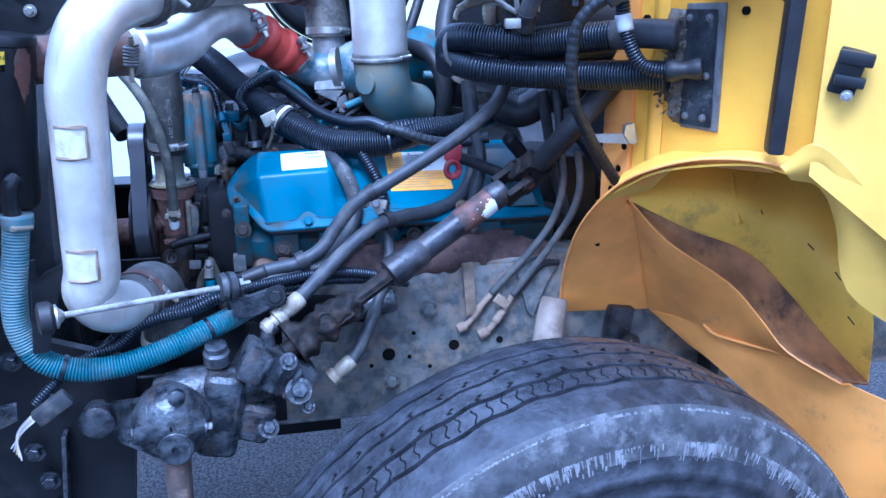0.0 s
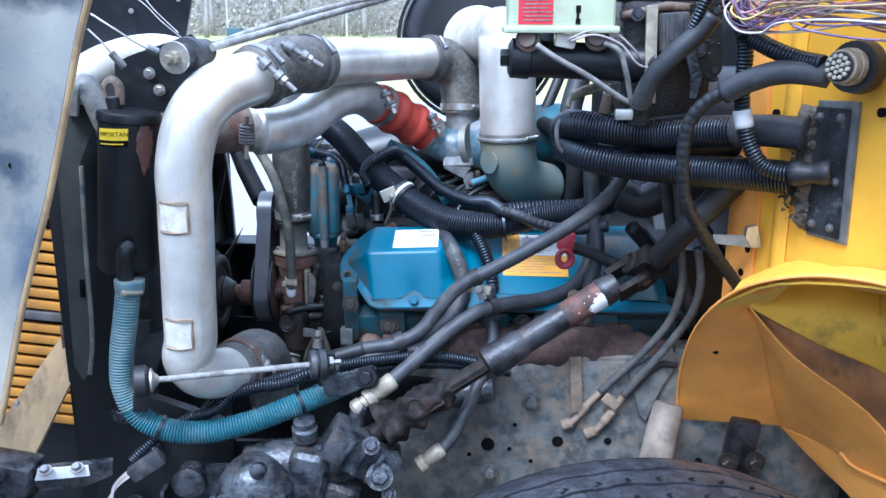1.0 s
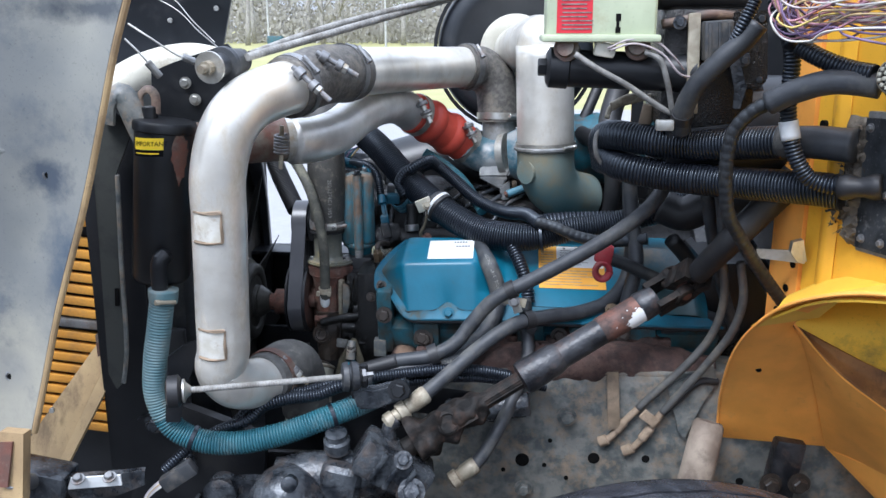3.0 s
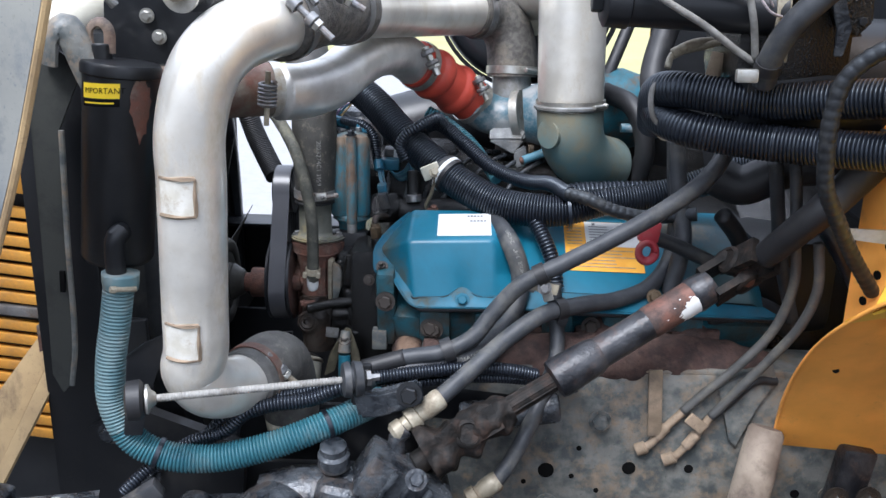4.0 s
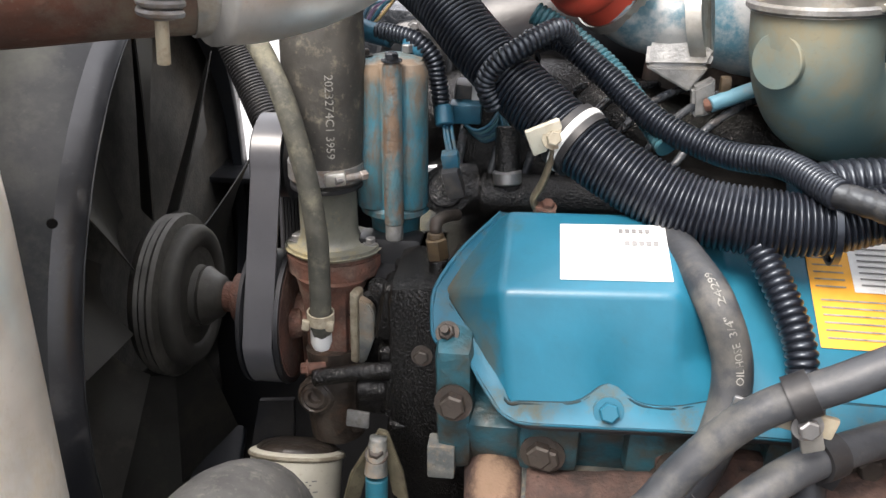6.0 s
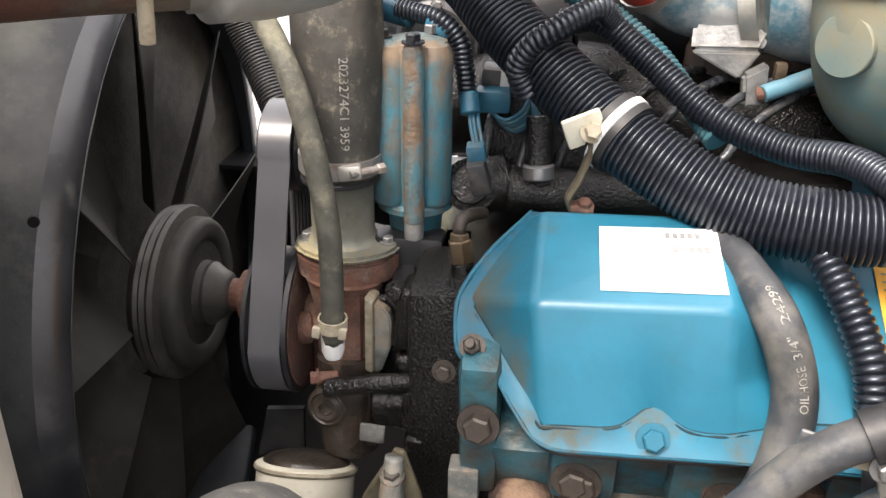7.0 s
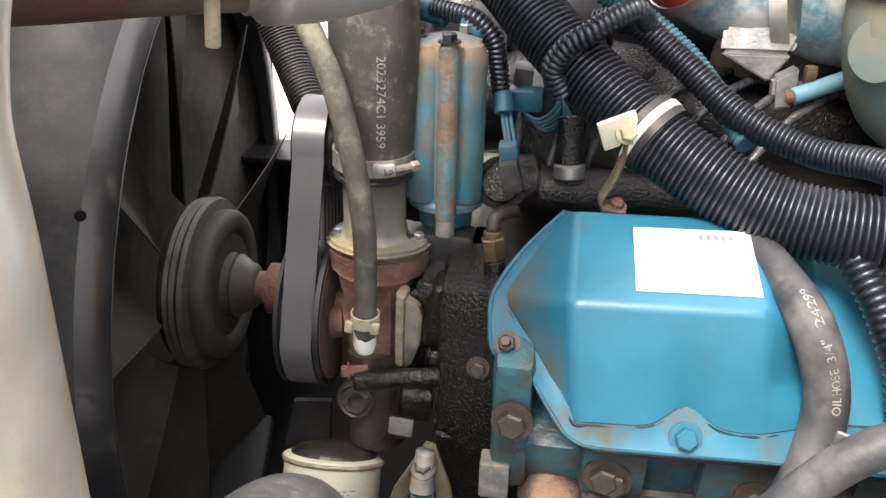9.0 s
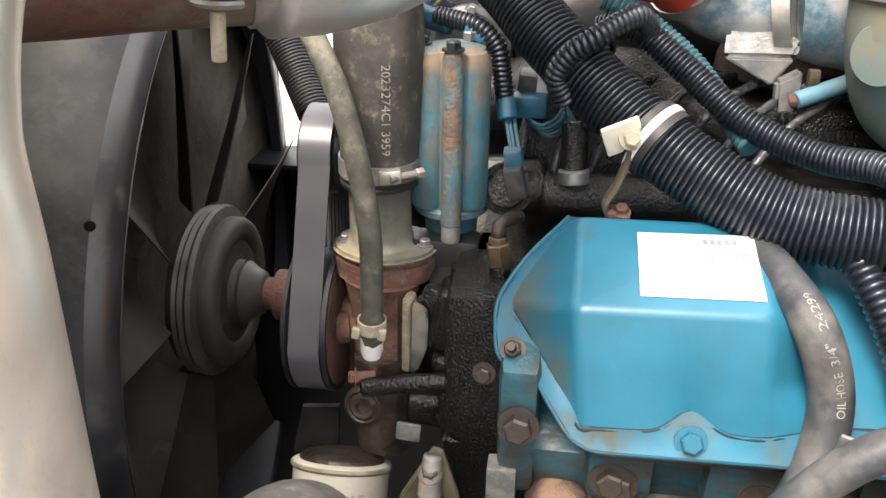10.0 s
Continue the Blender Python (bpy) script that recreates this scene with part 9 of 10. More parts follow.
part("side_plate", plate([(0.246, 1.380, 1.572), (0.292, 1.376, 1.574), (0.300, 1.376, 1.478), (0.286, 1.378, 1.462), (0.262, 1.380, 1.470), (0.248, 1.381, 1.500)], 0.010, bevel=0.002), M["oily"], bst, "greasy black side plate")
for p in ((0.284, 1.371, 1.562), (0.288, 1.371, 1.478), (0.268, 1.373, 1.5105)):
    bolt(p, (-0.1, -1, 0.05), 0.0055, bst, M["gear"])
part("link_arm", plate([(0.232, 1.342, 1.520), (0.246, 1.340, 1.520), (0.262, 1.338, 1.470), (0.256, 1.338, 1.440), (0.246, 1.338, 1.440), (0.246, 1.340, 1.470)], 0.006, bevel=0.001), M["gear"], bst)
part("upper_tube", sweep([(0.145, 1.420, 1.599), (0.202, 1.420, 1.601), (0.285, 1.420, 1.595)], 0.024, 18), M["rubber_dark"], bst, smooth=180)
solo("cross_link", sweep([(0.091, 1.450, 1.432), (0.115, 1.450, 1.444), (0.142, 1.460, 1.447)], 0.007, 10), M["crimp"], "tan bent link beside the looms", "link", smooth=180)
solo("cross_link", sweep([(0.084, 1.440, 1.416), (0.091, 1.450, 1.431), (0.124, 1.450, 1.441), (0.166, 1.450, 1.453)], 0.0045, 8), M["crimp"], "tan bent wire link beside the looms", "link", smooth=180)
solo("pipe_stub", rod((0.141, 1.440, 1.401), (0.148, 1.440, 1.436), 0.010, 14), M["dusty"], "dusty pipe stub behind the looms", "pipe")

# plate, plug and sealant on the firewall
def on_wall(t_y, z, out=0.0):
    return wall_point(t_y, z, out)
gp_ = thing("firewall_plate", "worn black access plate with sealant, bolted to the firewall", "plate", tuple(wall_point(1.205, 1.25)))
part("backing", plate([on_wall(1.247, 1.262, 0.005), on_wall(1.178, 1.264, 0.005), on_wall(1.183, 1.450, 0.005), on_wall(1.252, 1.446, 0.005)], 0.005, bevel=0.001), M["cast"], gp_, "bare aluminium edge")
part("face", plate([on_wall(1.244, 1.268, 0.010), on_wall(1.188, 1.270, 0.010), on_wall(1.194, 1.440, 0.010), on_wall(1.249, 1.438, 0.010)], 0.005, bevel=0.001), M["plate_worn"], gp_)
for y, z in ((1.203, 1.428), (1.238, 1.426), (1.20, 1.283), (1.232, 1.282), (1.20, 1.345)):
    bolt(on_wall(y, z, 0.011), (-0.94, -0.34, 0), 0.0042, gp_, M["steel"])
def crumbs(y0, y1, z0, z1, n, seed):
    """Crumbling sealant: many small torn flakes heaped on the wall."""
    r = random.Random(seed)
    vs, fs = [], []
    for _ in range(n):
        c = on_wall(r.uniform(y0, y1), r.uniform(z0, z1), r.uniform(0.003, 0.016))
        k = r.uniform(0.003, 0.007) + (0.006 * r.random() ** 3)
        o = len(vs)
        for _ in range(4):
            vs.append(c + Vector((r.gauss(0, 1), r.gauss(0, 1), r.gauss(0, 1))).normalized() * k)
        fs += [(o, o + 1, o + 2), (o, o + 2, o + 3), (o, o + 3, o + 1), (o + 1, o + 3, o + 2)]
    return vs, fs
def mound(cy, cz, ry, rz, seed):
    """A torn soft heap of sealant on the wall."""
    vs, fs = [], []
    n, m = 40, 12
    for j in range(m + 1):
        f = j / m
        for k in range(n):
            a = 2 * math.pi * k / n
            e = 1 + 0.30 * noise.noise(Vector((math.cos(a) * 1.7, math.sin(a) * 1.7, seed))) + 0.10 * noise.noise(Vector((math.cos(a) * 6, math.sin(a) * 6, seed + f * 5)))
            lump = 0.020 * (1 - f ** 1.6) * (0.75 + 0.7 * noise.noise(Vector((f * 4 * math.cos(a), f * 4 * math.sin(a), seed + 9.0))))
            vs.append(on_wall(cy + ry * f * e * math.cos(a), cz + rz * f * e * math.sin(a), 0.001 + lump))
    for j in range(m):
        for k in range(n):
            k2 = (k + 1) % n
            fs.append((j * n + k, j * n + k2, (j + 1) * n + k2, (j + 1) * n + k))
    return vs, fs
solo("sealant", join(crumbs(1.240, 1.290, 1.275, 1.428, 140, 3), mound(1.262, 1.398, 0.034, 0.042, 1.3), mound(1.258, 1.338, 0.036, 0.048, 4.1), mound(1.255, 1.290, 0.024, 0.026, 7.7)), M["foam"], "crumbling grey-brown sealant round the firewall grommet", "sealant", kind="stuff")
rb2 = thing("firewall_bracket", "pale folded metal bracket on the firewall", "bracket", tuple((0.355, 1.335, 1.236)))
part("arm", plate([(0.301, 1.350, 1.235), (0.304, 1.350, 1.222), (0.363, 1.325, 1.221), (0.361, 1.325, 1.240)][::-1], 0.004), M["zinc"], rb2)
part("ear", plate([(0.341, 1.322, 1.237), (0.343, 1.322, 1.252), (0.357, 1.322, 1.256), (0.365, 1.322, 1.224), (0.352, 1.322, 1.222)][::-1], 0.012), M["zinc"], rb2)

rc0 = Vector((0.368, 1.128, 1.496))
rc1 = Vector((0.414, 1.162, 1.494))
con = thing("round_connector", "tan-grey round bulkhead connector full of wire ends", "connector", tuple(rc0))
part("shell", lathe(rc0, rc1, [(0, 0.0185), (0.002, 0.0205), (0.014, 0.0205), (0.015, 0.0225), (0.024, 0.0225), (0.025, 0.0205), (0.042, 0.0215), (0.080, 0.0225)], 32), M["crimp"], con)
part("face", lathe(rc0 - (rc1 - rc0).normalized() * 0.002, rc1, [(0, 0.0165), (0.001, 0.0178), (0.006, 0.0178)], 28), M["rubber_dark"], con)
cu = (rc1 - rc0).normalized()
cu1 = cu.orthogonal().normalized()
cu2 = cu.cross(cu1)
for k, (rad_, n) in enumerate(((0.0, 1), (0.0065, 6), (0.0128, 12))):
    for i in range(n):
        a = 2 * math.pi * i / n
        c = rc0 - cu * 0.003 + (cu1 * math.cos(a) + cu2 * math.sin(a)) * rad_
        part("pin", lathe(c, c - cu, [(0, 0.0027), (0.003, 0.0027), (0.004, 0.0016)], 8), M["filter"], con)
part("back_ring", lathe(rc1 - cu * 0.03, rc1, [(0, 0.023), (0, 0.031), (0.02, 0.033), (0.03, 0.028)], 28), M["rubber_dark"], con)

# tangle of coloured wires above the connector
tang = thing("wire_tangle", "tangled bundle of pink, violet and tan wires at the firewall", "wiring", tuple((0.313, 1.150, 1.550)))
wr = random.Random(11)
left, right = Vector((0.279, 1.220, 1.556)), Vector((0.358, 1.100, 1.564))
for i in range(44):
    a = left + Vector((wr.uniform(-0.012, 0.02), wr.uniform(-0.02, 0.02), wr.uniform(-0.02, 0.03)))
    b = right + Vector((wr.uniform(-0.03, 0.06), wr.uniform(-0.03, 0.02), wr.uniform(-0.035, 0.04)))
    m1 = a.lerp(b, 0.25) + Vector((wr.uniform(-0.015, 0.015), wr.uniform(-0.02, 0.015), wr.uniform(-0.010, 0.014)))
    m2 = a.lerp(b, 0.6) + Vector((wr.uniform(-0.02, 0.02), wr.uniform(-0.025, 0.015), wr.uniform(-0.012, 0.014)))
    c = b + (right - left) * 0.6 + Vector((0, 0, wr.uniform(-0.02, 0.01)))
    back = a + Vector((-0.014, 0.01, wr.uniform(0.01, 0.05)))
    part("wire", sweep([back + Vector((0.02, 0.01, 0.02)), back, a, m1, m2, b, c], 0.0014, 6, 0.006), WIRES[wr.choice((0, 0, 1, 1, 2, 2, 3, 4, 4, 5, 6, 7))], tang, smooth=180)
hose("wire_conduit", "corrugated black conduit rising to the wire tangle", [(0.266, 1.270, 1.614), (0.273, 1.260, 1.579), (0.284, 1.250, 1.547), (0.290, 1.240, 1.529)], 0.0125, M["loom"], 0.002, 0.005, "wire conduits", category="conduit")
hose("wire_conduit", "corrugated black conduit to the round connector", [(0.299, 1.240, 1.526), (0.320, 1.215, 1.512), (0.346, 1.190, 1.501), (0.364, 1.165, 1.497)], 0.0118, M["loom"], 0.002, 0.005, "wire conduits", category="conduit")
hose("wire_conduit", "corrugated black conduit beside the switch box", [(0.262, 1.300, 1.616), (0.255, 1.300, 1.587), (0.241, 1.300, 1.554), (0.234, 1.310, 1.532)], 0.0085, M["loom"], 0.0016, 0.0045, "wire conduits", category="conduit")

# red plug cap
rcap = thing("red_clamp_clip", "red plastic ring clip on a black cable by the rocker cover", "clip", tuple((0.100, 1.530, 1.151)))
c = Vector((0.099, 1.530, 1.145))
ringv = [c + Vector((0.012 * math.cos(a), 0, 0.014 * math.sin(a))) for a in [i * 2 * math.pi / 16 for i in range(17)]]
part("ring", sweep(ringv, 0.0045, 10, 0.003, squash=1.5), M["redcap"], rcap, smooth=180)
part("body", box(c + Vector((0.002, 0.004, 0.030)), (0.030, 0.016, 0.032), (0, 8, 0), 0.005), M["redcap"], rcap)
solo("black_cable", sweep([(0.108, 1.540, 1.165), (0.141, 1.545, 1.153), (0.181, 1.550, 1.134), (0.223, 1.560, 1.114)], 0.011, 14), M["tape"], "taped black cable leading to the red clip", "cable", "hanging cables", smooth=180)

# dark hoses and lines deep at the rear of the engine
DG = "rear hoses"
for pts, r, m in (([(0.149, 1.620, 1.295), (0.157, 1.600, 1.206), (0.163, 1.580, 1.149), (0.148, 1.570, 1.067)], 0.013, "rubber"), ([(0.199, 1.580, 1.252), (0.237, 1.570, 1.239), (0.289, 1.550, 1.269), (0.339, 1.500, 1.289)], 0.030, "rubber_dark"),
                  ([(0.257, 1.500, 1.288), (0.276, 1.520, 1.216), (0.300, 1.550, 1.139), (0.343, 1.580, 1.025)], 0.010, "rubber"), ([(0.267, 1.460, 1.305), (0.277, 1.460, 1.240), (0.277, 1.450, 1.186)], 0.008, "rubber"),
                  ([(0.230, 1.620, 1.181), (0.268, 1.640, 1.134), (0.298, 1.660, 1.040)], 0.014, "rubber_dark"), ([(0.294, 1.450, 1.242), (0.331, 1.440, 1.189), (0.385, 1.450, 1.111)], 0.014, "loom"),
                  ([(0.140, 1.600, 1.328), (0.115, 1.660, 1.371), (0.132, 1.700, 1.439), (0.158, 1.720, 1.500)], 0.020, "rubber_dark"), ([(0.216, 1.600, 1.015), (0.286, 1.600, 1.038), (0.349, 1.600, 1.007)], 0.020, "rubber_dark"),
                  ([(0.052, 1.600, 0.966), (0.176, 1.600, 0.980), (0.297, 1.600, 1.027)], 0.016, "rubber_dark"), ([(0.077, 1.950, 1.325), (0.104, 2.000, 1.369), (0.143, 2.050, 1.452)], 0.012, "rubber_dark")):
    solo("rear_hose", sweep(pts, r, 14), M[m], "dark hose deep behind the engine", "hose", DG, smooth=180)
bell = thing("bell_housing", "dark oily bell housing at the rear of the engine", "bell housing", (0.42, 1.9, 0.65))
part("casing", lathe((0.31, 1.92, 0.92), (1, 1.92, 0.92), [(0, 0.26), (0.06, 0.28), (0.16, 0.26), (0.28, 0.18)], 36), M["oily"], bell, smooth=60)
part("rear_head", box((0.36, 1.78, 1.06), (0.14, 0.30, 0.16), bevel=0.03), M["black"], bell)

# ---- small things round the engine front ----
plugs = thing("sensor_connector", "blue and grey sensor connector with teal wires", "connector", tuple((-0.311, 1.760, 1.183)))
part("grey_body", box(Vector((-0.306, 1.755, 1.159)), (0.017, 0.018, 0.030), (10, -14, 0), 0.004), M["plug_grey"], plugs)
part("blue_body", box(Vector((-0.309, 1.757, 1.180)), (0.016, 0.014, 0.016), (10, -8, 0), 0.003), M["plug_blue"], plugs)
for k in range(3):
    part("wire", sweep([(-0.318, 1.775, 1.211), (-0.315, 1.765, 1.199), (-0.311, 1.757, 1.185)], 0.0018, 6) if k == 0 else sweep([Vector(p) + Vector((0.004 * k, 0, 0)) for p in [(-0.319, 1.775, 1.210), (-0.316, 1.765, 1.199), (-0.312, 1.757, 1.185)]], 0.0018, 6), M["plug_blue"], plugs, smooth=180)
part("sleeve", rod((-0.319, 1.780, 1.224), (-0.316, 1.772, 1.208), 0.009, 12), M["plug_blue"], plugs)
hose("sensor_conduit", "thin corrugated conduit dropping from the blue harness", [(-0.383, 1.810, 1.286), (-0.364, 1.800, 1.285), (-0.344, 1.790, 1.281), (-0.328, 1.785, 1.266), (-0.323, 1.782, 1.245), (-0.320, 1.780, 1.222)], 0.0085, M["loom"], 0.0014, 0.0042, "sensor conduits", 14, "conduit")
hb_ = thing("blue_harness", "blue taped harness over the filter canister", "wiring", tuple((-0.380, 1.810, 1.288)))
part("tube", sweep([(-0.405, 1.820, 1.287), (-0.389, 1.815, 1.283), (-0.370, 1.810, 1.280)], 0.010, 14), M["plug_blue"], hb_, smooth=180)
part("tape", sweep([(-0.355, 1.795, 1.277), (-0.335, 1.790, 1.273)], 0.0105, 14), M["plug_blue"], hb_, smooth=180)
for k in range(4):
    part("wire", sweep([Vector((-0.402, 1.820, 1.290)) + Vector((0.004 * k, 0.003 * k, 0)), Vector((-0.394, 1.830, 1.303)) + Vector((0.006 * k, 0, 0.003)), Vector((-0.374, 1.830, 1.311)) + Vector((0.004 * k, 0, 0.004 * k))], 0.0018, 6), WIRES[k] if k % 2 else M["plug_blue"], hb_, smooth=180)
fp_ = thing("injector_plug", "grey-blue injector plug with looping teal wires", "connector", tuple((-0.298, 1.800, 1.214)))
part("blue_block", box(Vector((-0.299, 1.800, 1.214)), (0.030, 0.016, 0.020), (10, 0, 0), 0.003), M["plug_blue"], fp_)
part("grey_block", box(Vector((-0.294, 1.815, 1.228)), (0.034, 0.02, 0.024), (10, 6, 0), 0.004), M["plug_grey"], fp_)
part("tag", box(Vector((-0.289, 1.803, 1.228)), (0.010, 0.002, 0.022), (10, 4, 0), 0.0005), M["white"], fp_, "white paper tag")
for k in range(5):
    part("wire", sweep([Vector(q) + Vector((0.002 * k, 0.003 * k, -0.0035 * k)) for q in [(-0.302, 1.800, 1.204), (-0.289, 1.795, 1.197), (-0.275, 1.800, 1.203), (-0.268, 1.810, 1.213), (-0.262, 1.800, 1.190)]], 0.0019, 6), M["teal_hose"] if k % 2 else M["plug_blue"], fp_, smooth=180)
dp = thing("fuel_pump", "dark oily fuel pump body behind the rocker cover", "pump", (-0.27, 1.80, 1.1))
part("body", rod((-0.324, 1.790, 1.134), (-0.283, 1.800, 1.138), 0.026, 22), M["oily"], dp)
part("column", rod((-0.256, 1.775, 1.157), (-0.258, 1.790, 1.204), 0.012, 16), M["oily"], dp)
part("sleeve", rod((-0.256, 1.772, 1.153), (-0.257, 1.774, 1.166), 0.014, 12), M["steel"], dp)
part("plate_end", lathe((-0.315, 1.775, 1.143), (-0.299, 1.500, 1.252), [(-0.01, 0.024), (0.002, 0.024), (0.004, 0.018), (0.012, 0.016), (0.013, 0.006)], 20), M["oily"], dp)
part("long_pipe", sweep([(-0.283, 1.790, 1.134), (-0.222, 1.790, 1.135), (-0.138, 1.790, 1.133), (0.0, 1.80, 1.13)], 0.022, 18), M["oily"], dp, "oil-wet horizontal pipe", smooth=180)
bf = thing("brass_fitting", "tarnished brass elbow fitting beside the rocker cover", "fitting", tuple((-0.314, 1.690, 1.124)))
part("hex", rod((-0.312, 1.688, 1.110), (-0.315, 1.690, 1.129), 0.010, 6), M["brass"], bf)
part("collar", rod((-0.315, 1.690, 1.128), (-0.315, 1.691, 1.134), 0.0075, 12), M["brass"], bf)
part("tube", sweep([(-0.315, 1.691, 1.132), (-0.315, 1.695, 1.142), (-0.308, 1.710, 1.142), (-0.300, 1.730, 1.136)], 0.0055, 10), M["boltm"], bf, smooth=180)
part("lower_stem", rod((-0.312, 1.688, 1.110), (-0.309, 1.680, 1.067), 0.009, 12), M["oily"], bf)
gl = thing("dipstick_bracket", "weathered grey and blue bracket with a tube at the engine front", "bracket", tuple((-0.356, 1.600, 0.955)))
for side_ in ((("left_wing"), [(-0.3552, 1.612, 0.9813), (-0.3680, 1.604, 0.9610), (-0.3798, 1.600, 0.9407), (-0.3892, 1.598, 0.9030), (-0.3740, 1.602, 0.9100), (-0.3620, 1.610, 0.9550)]),
              (("right_wing"), [(-0.3552, 1.612, 0.9813), (-0.3470, 1.612, 0.9795), (-0.3329, 1.608, 0.9407), (-0.3270, 1.604, 0.9060), (-0.3421, 1.606, 0.9180), (-0.3500, 1.612, 0.9560)])):
    part(side_[0], plate(side_[1][::-1] if side_[0] == "left_wing" else side_[1], 0.005, bevel=0.001), M["olive"], gl)
part("spine", sweep([(-0.3540, 1.603, 0.978), (-0.3550, 1.598, 0.960), (-0.3555, 1.595, 0.945)], lambda f: 0.0075 + 0.003 * f, 14, 0.003), M["rail"], gl, smooth=180)
part("blue_tube", rod((-0.3556, 1.592, 0.890), (-0.3555, 1.597, 0.940), 0.010, 14), M["blue_worn"], gl)
bolt((-0.355, 1.598, 0.963), (0, -0.5, 0.9), 0.007, gl, M["boltm"])
lump = thing("coolant_fitting", "rounded grey-blue coolant fitting low at the engine front", "fitting", tuple((-0.322, 1.580, 0.908)))
part("dome", lathe((-0.325, 1.590, 0.887), (-0.313, 1.570, 0.949), [(0, 0.018), (0.010, 0.020), (0.020, 0.016), (0.026, 0.008)], 12), M["pump_brown"], lump, smooth=60)
part("square_pad", box((-0.2975, 1.590, 0.973), (0.023, 0.02, 0.032), bevel=0.002), M["rail"], lump)
back_ = thing("valley_accessory", "dark grimy accessory casting at the back of the engine front", "casting", (-0.40, 1.98, 1.1))
part("body", box((-0.395, 1.985, 1.225), (0.135, 0.07, 0.125), (0, 4, 6), 0.018), M["gear"], back_)
part("cover", rod((-0.372, 1.945, 1.232), (-0.374, 1.985, 1.236), 0.040, 28), M["plug_grey"], back_, "grey-violet round cover")
for dx, dz in ((-0.028, 0.02), (0.03, -0.012), (0.004, 0.036)):
    bolt((-0.372 + dx, 1.944, 1.232 + dz), (0, -1, 0.1), 0.005, back_, M["steel"])
# oily clutter on the engine front
jr = random.Random(8)
clut = thing("front_casting", "glossy oil-wet castings and bolts at the engine front", "casting", (-0.33, 1.68, 0.9))
for (p, s, rot) in (((-0.348, 1.700, 1.052), (0.040, 0.04, 0.06), (0, 10, 0)), ((-0.371, 1.725, 1.018), (0.050, 0.03, 0.09), (0, -6, 0)), ((-0.339, 1.685, 0.980), (0.045, 0.05, 0.04), (0, 0, 0)),
                    ((-0.366, 1.695, 0.961), (0.05, 0.04, 0.03), (0, 4, 0)), ((-0.334, 1.670, 0.930), (0.045, 0.04, 0.06), (0, 0, 0)), ((-0.353, 1.690, 1.011), (0.03, 0.03, 0.024), (0, 0, 0))):
    part("lump", box(p, s, rot, 0.010, 3), M["oily"], clut)
for p in [(-0.367, 1.695, 1.075), (-0.337, 1.690, 1.080), (-0.328, 1.680, 1.037), (-0.352, 1.672, 0.961), (-0.324, 1.665, 0.969)]:
    bolt(p, (jr.uniform(-0.2, 0.2), -1, 0.2), 0.007, clut, M["oily"])
part("silver_tag", box((-0.386, 1.668, 0.948), (0.022, 0.004, 0.018), (0, 5, 0), 0.002), M["cast"], clut)
alt = thing("accessory_bracket", "dark bracket and bolts below the belt", "bracket", tuple((-0.494, 1.740, 0.897)))
part("panel", plate([(-0.504, 1.730, 0.917), (-0.467, 1.730, 0.921), (-0.469, 1.730, 0.873), (-0.517, 1.730, 0.860)][::-1], 0.006), M["satin"], alt)
hose("vent_hose", "black corrugated vent hose behind the bypass hose", [(-0.586, 1.950, 1.282), (-0.571, 1.950, 1.235), (-0.549, 1.930, 1.199), (-0.524, 1.900, 1.166)], 0.020, M["rubber_dark"], 0.0016, 0.0042, "wire conduits", 16, "conduit")

# ---- distance: air cleaner, other side of the bay, field and trees ----
ac = thing("air_cleaner", "big black round air cleaner behind the intake pipe", "air cleaner", (-0.03, 2.1, 1.3))
ap = Vector((-0.053, 2.060, 1.502))
part("drum", lathe(ap + Vector((0, 0.30, 0)), ap, [(0, 0.16), (0.01, 0.175), (0.27, 0.175), (0.285, 0.170), (0.30, 0.155), (0.303, 0.13), (0.295, 0.12), (0.295, 0.02)], 48), M["hood_dark"], ac, smooth=50)
part("rim_band", lathe(ap + Vector((0, 0.02, 0)), ap, [(0, 0.176), (0, 0.183), (0.018, 0.183), (0.018, 0.176)], 48, False), M["satin"], ac)
part("outlet_ring", lathe(ap + Vector((0.0, 0.01, 0)), ap, [(0, 0.078), (0.03, 0.078), (0.034, 0.070), (0.034, 0.055)], 36), M["filter"], ac, "pale outlet ring")
# added black sheet that keeps the gaps behind the looms dark
inner = thing("far_dark_panel", "dark sheet added to close the gaps behind the engine", "fender", (0.0, 2.6, 0.7))
part("panel", plate([(-0.42, 2.62, 0.55), (0.6, 2.62, 0.55), (0.6, 2.62, 1.20), (-0.30, 2.62, 1.20), (-0.42, 2.62, 1.10)], 0.01), M["black"], inner)

# distance haze is put into these colours, which makes the far wood pale
bark = material("haze_paled_bark", (0.36, 0.345, 0.32), (0.30, 0.285, 0.265), 0.9, 0, 3, 0.5)
leaf = material("haze_paled_evergreen", (0.26, 0.28, 0.21), (0.31, 0.31, 0.25), 0.8, 0, 0.7, 0)
dry = material("haze_paled_dry_foliage", (0.40, 0.38, 0.33), (0.34, 0.325, 0.285), 0.85, 0, 0.7, 0)
polem = material("pale_pole", (0.55, 0.55, 0.54), None, 0.5, 0.2, 2, 0)


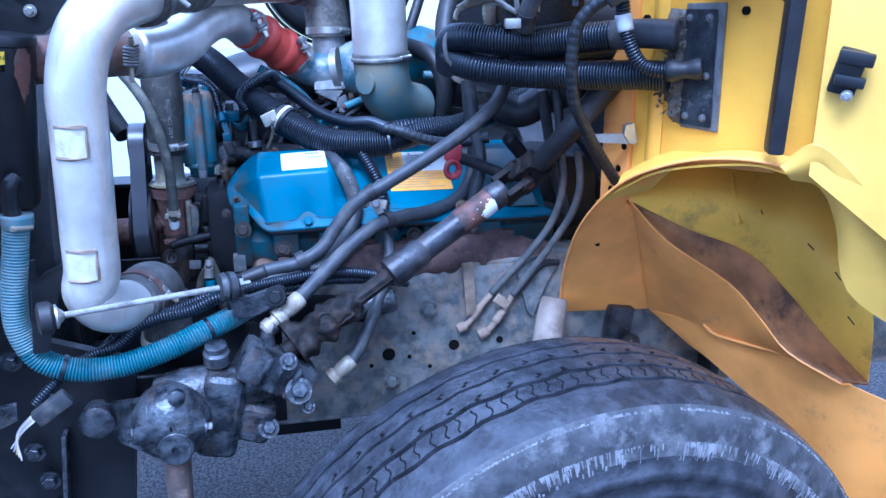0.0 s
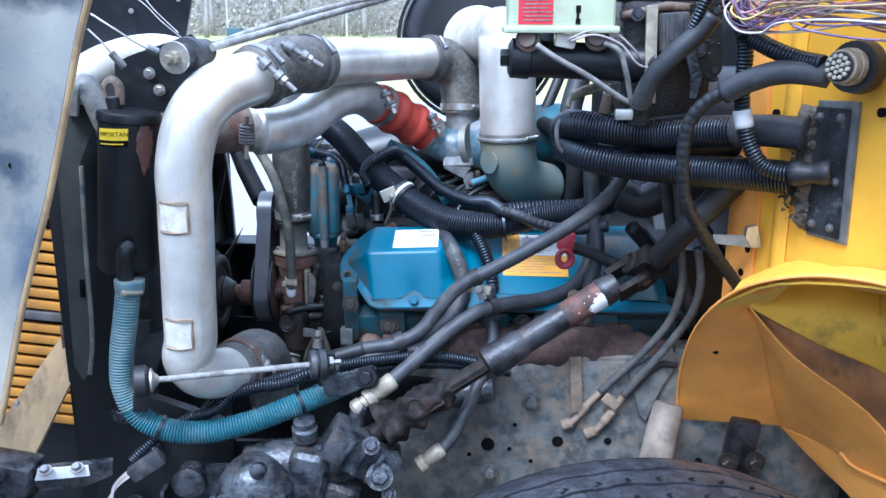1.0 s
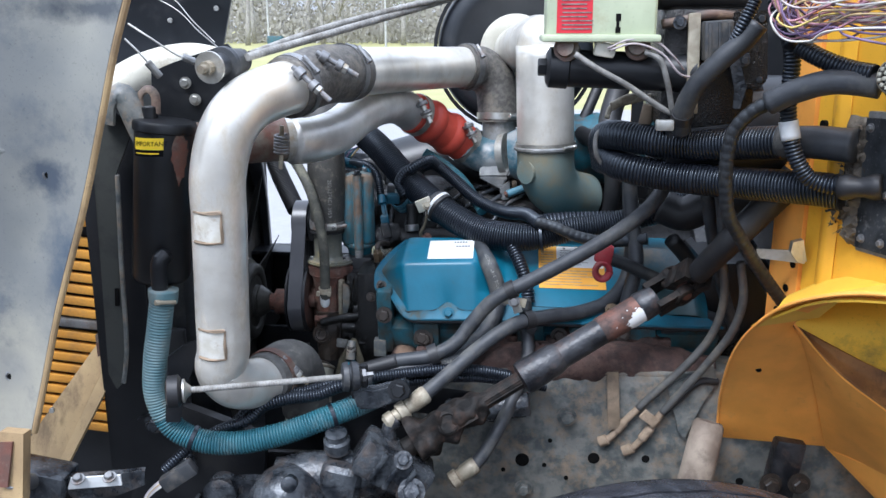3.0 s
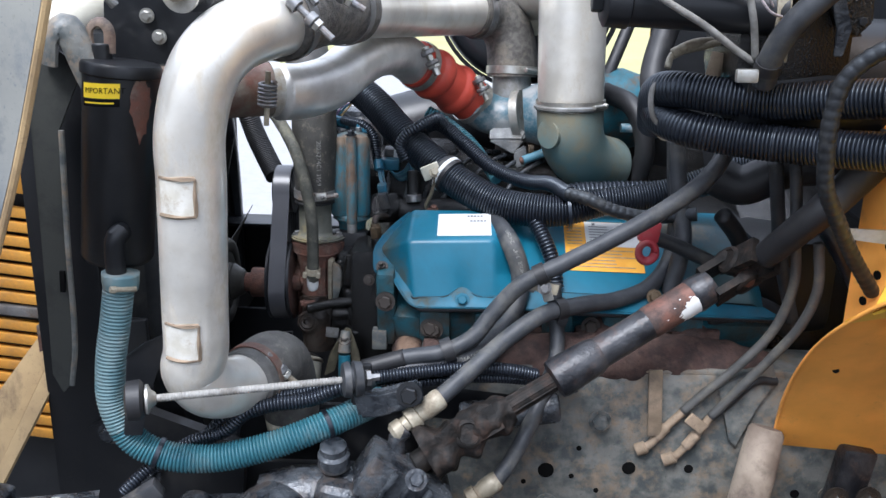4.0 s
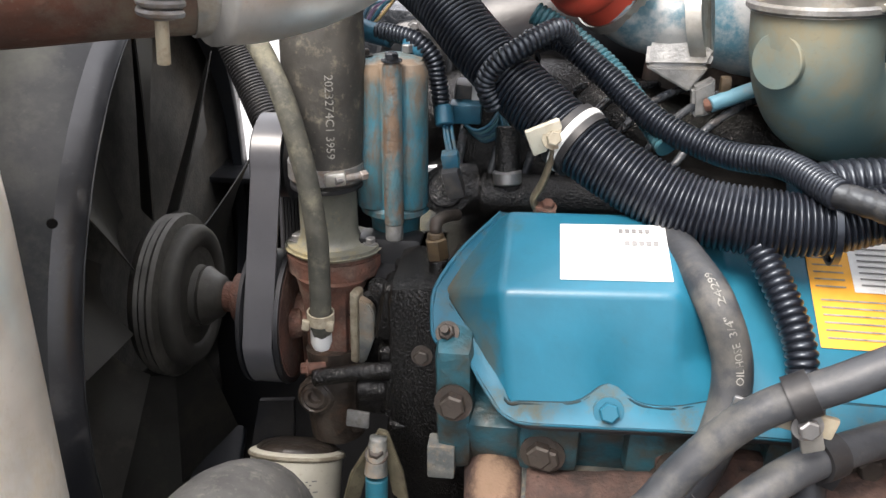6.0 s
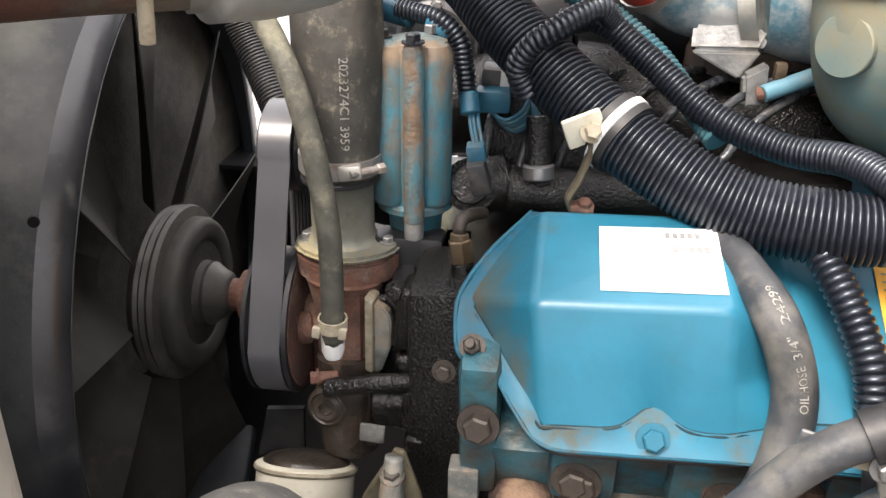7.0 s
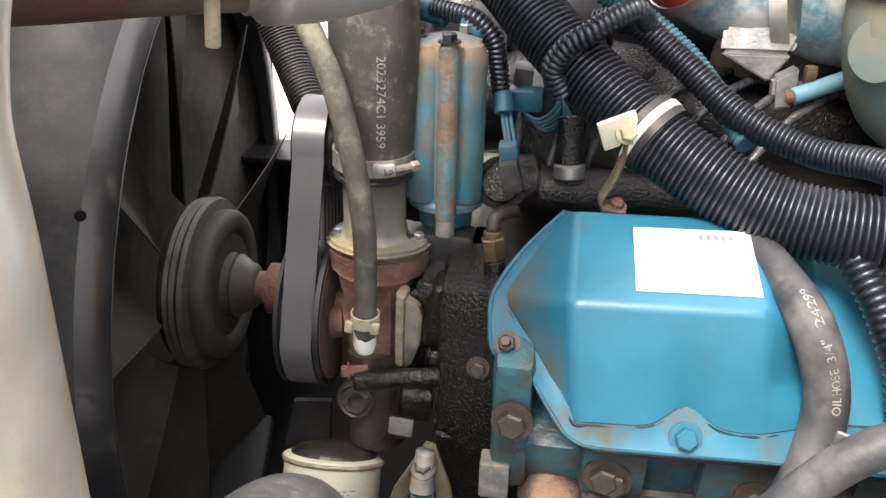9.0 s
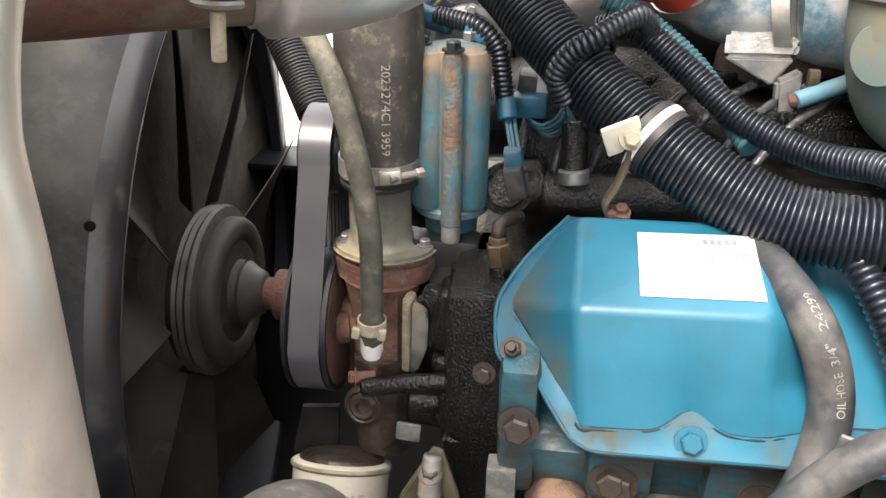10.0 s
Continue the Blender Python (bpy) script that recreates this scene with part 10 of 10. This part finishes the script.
def tree(x, y, h, seed, evergreen):
    r = random.Random(seed)
    t = thing("tree", "tall evergreen tree at the field edge" if evergreen else "tall bare brown winter tree at the field edge", "tree", (x, y, GROUND), "trees behind the field")
    base = Vector((x, y, GROUND))
    meshes = [sweep([base, base + Vector((r.uniform(-0.3, 0.3), 0, h * 0.5)), base + Vector((r.uniform(-0.6, 0.6), 0, h))], lambda f: 0.22 * (1 - f) + 0.03, 7, h / 8)]
    tips = []
    for i in range(16 if evergreen else 26):
        z = h * r.uniform(0.22, 0.95)
        a = r.uniform(0, 2 * math.pi)
        ln = h * (0.30 if evergreen else 0.34) * (1.1 - z / h) + 0.8
        s = base + Vector((0, 0, z))
        e = s + Vector((math.cos(a) * ln, math.sin(a) * ln, ln * (0.25 if evergreen else 0.8)))
        meshes.append(sweep([s, s.lerp(e, 0.5) + Vector((0, 0, 0.15 * ln)), e], lambda f: 0.07 * (1 - f) + 0.012, 5, ln / 4))
        tips += [(s, e)] * 2
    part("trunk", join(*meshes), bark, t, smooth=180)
    vs, fs = [], []
    for i in range(2400 if evergreen else 1000):
        s, e = r.choice(tips)
        c = s.lerp(e, r.uniform(0.35, 1.15)) + Vector((r.gauss(0, 0.5), r.gauss(0, 0.5), r.gauss(0, 0.5)))
        u = Vector((r.gauss(0, 1), r.gauss(0, 0.3), r.gauss(0, 1))).normalized()
        w = u.cross(Vector((0, 1, 0))).normalized()
        k = r.uniform(0.07, 0.17) if evergreen else r.uniform(0.05, 0.11)
        o = len(vs)
        vs += [c - u * k, c + w * k * 0.5, c + u * k, c - w * k * 0.5]
        fs.append((o, o + 1, o + 2, o + 3))
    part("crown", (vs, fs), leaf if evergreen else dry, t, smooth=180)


tr = random.Random(21)
for i in range(30):
    y = tr.uniform(78, 100)
    x = -62 + i * 2.6 + tr.uniform(-0.8, 0.8)
    tree(x, y, tr.uniform(9, 15), 100 + i, tr.random() < 0.45)
# undergrowth that closes the foot of the wood
vs, fs = [], []
for i in range(70000):
    x_ = tr.uniform(-75, 30)
    c = Vector((x_, tr.uniform(88, 106), GROUND + abs(tr.gauss(0, 3.4 + 1.5 * math.sin(x_ * 0.35)))))
    u = Vector((tr.gauss(0, 0.6), tr.gauss(0, 0.25), tr.gauss(0, 1))).normalized()
    w = u.cross(Vector((0, 1, 0))).normalized()
    k = tr.uniform(0.10, 0.26)
    o = len(vs)
    vs += [c - u * k, c + w * k * 0.6, c + u * k, c - w * k * 0.6]
    fs.append((o, o + 1, o + 2, o + 3))
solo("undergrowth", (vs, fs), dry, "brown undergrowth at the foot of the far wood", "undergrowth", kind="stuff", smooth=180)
for p in [(-19.354, 70.000, 0.963), (-8.981, 64.000, 0.909)]:
    pl = thing("light_pole", "slim pale light pole beside the field", "pole", (p[0], p[1], GROUND), "light poles")
    part("mast", lathe((p[0], p[1], GROUND), (p[0], p[1], 9), [(0, 0.10), (0.4, 0.075), (8.5, 0.05)], 10), polem, pl)
    part("lamp_arm", sweep([(p[0], p[1], 8.4), (p[0] + 0.5, p[1], 8.8), (p[0] + 1.3, p[1], 8.85)], 0.04, 8, 0.2), polem, pl)
ub = (-17.711, 66.000, 1.247)
solo("utility_box", box((ub[0], ub[1], 0.45), (1.1, 0.8, 0.95), bevel=0.05), M["teal_rust"], "green utility cabinet beside the field", "utility box")
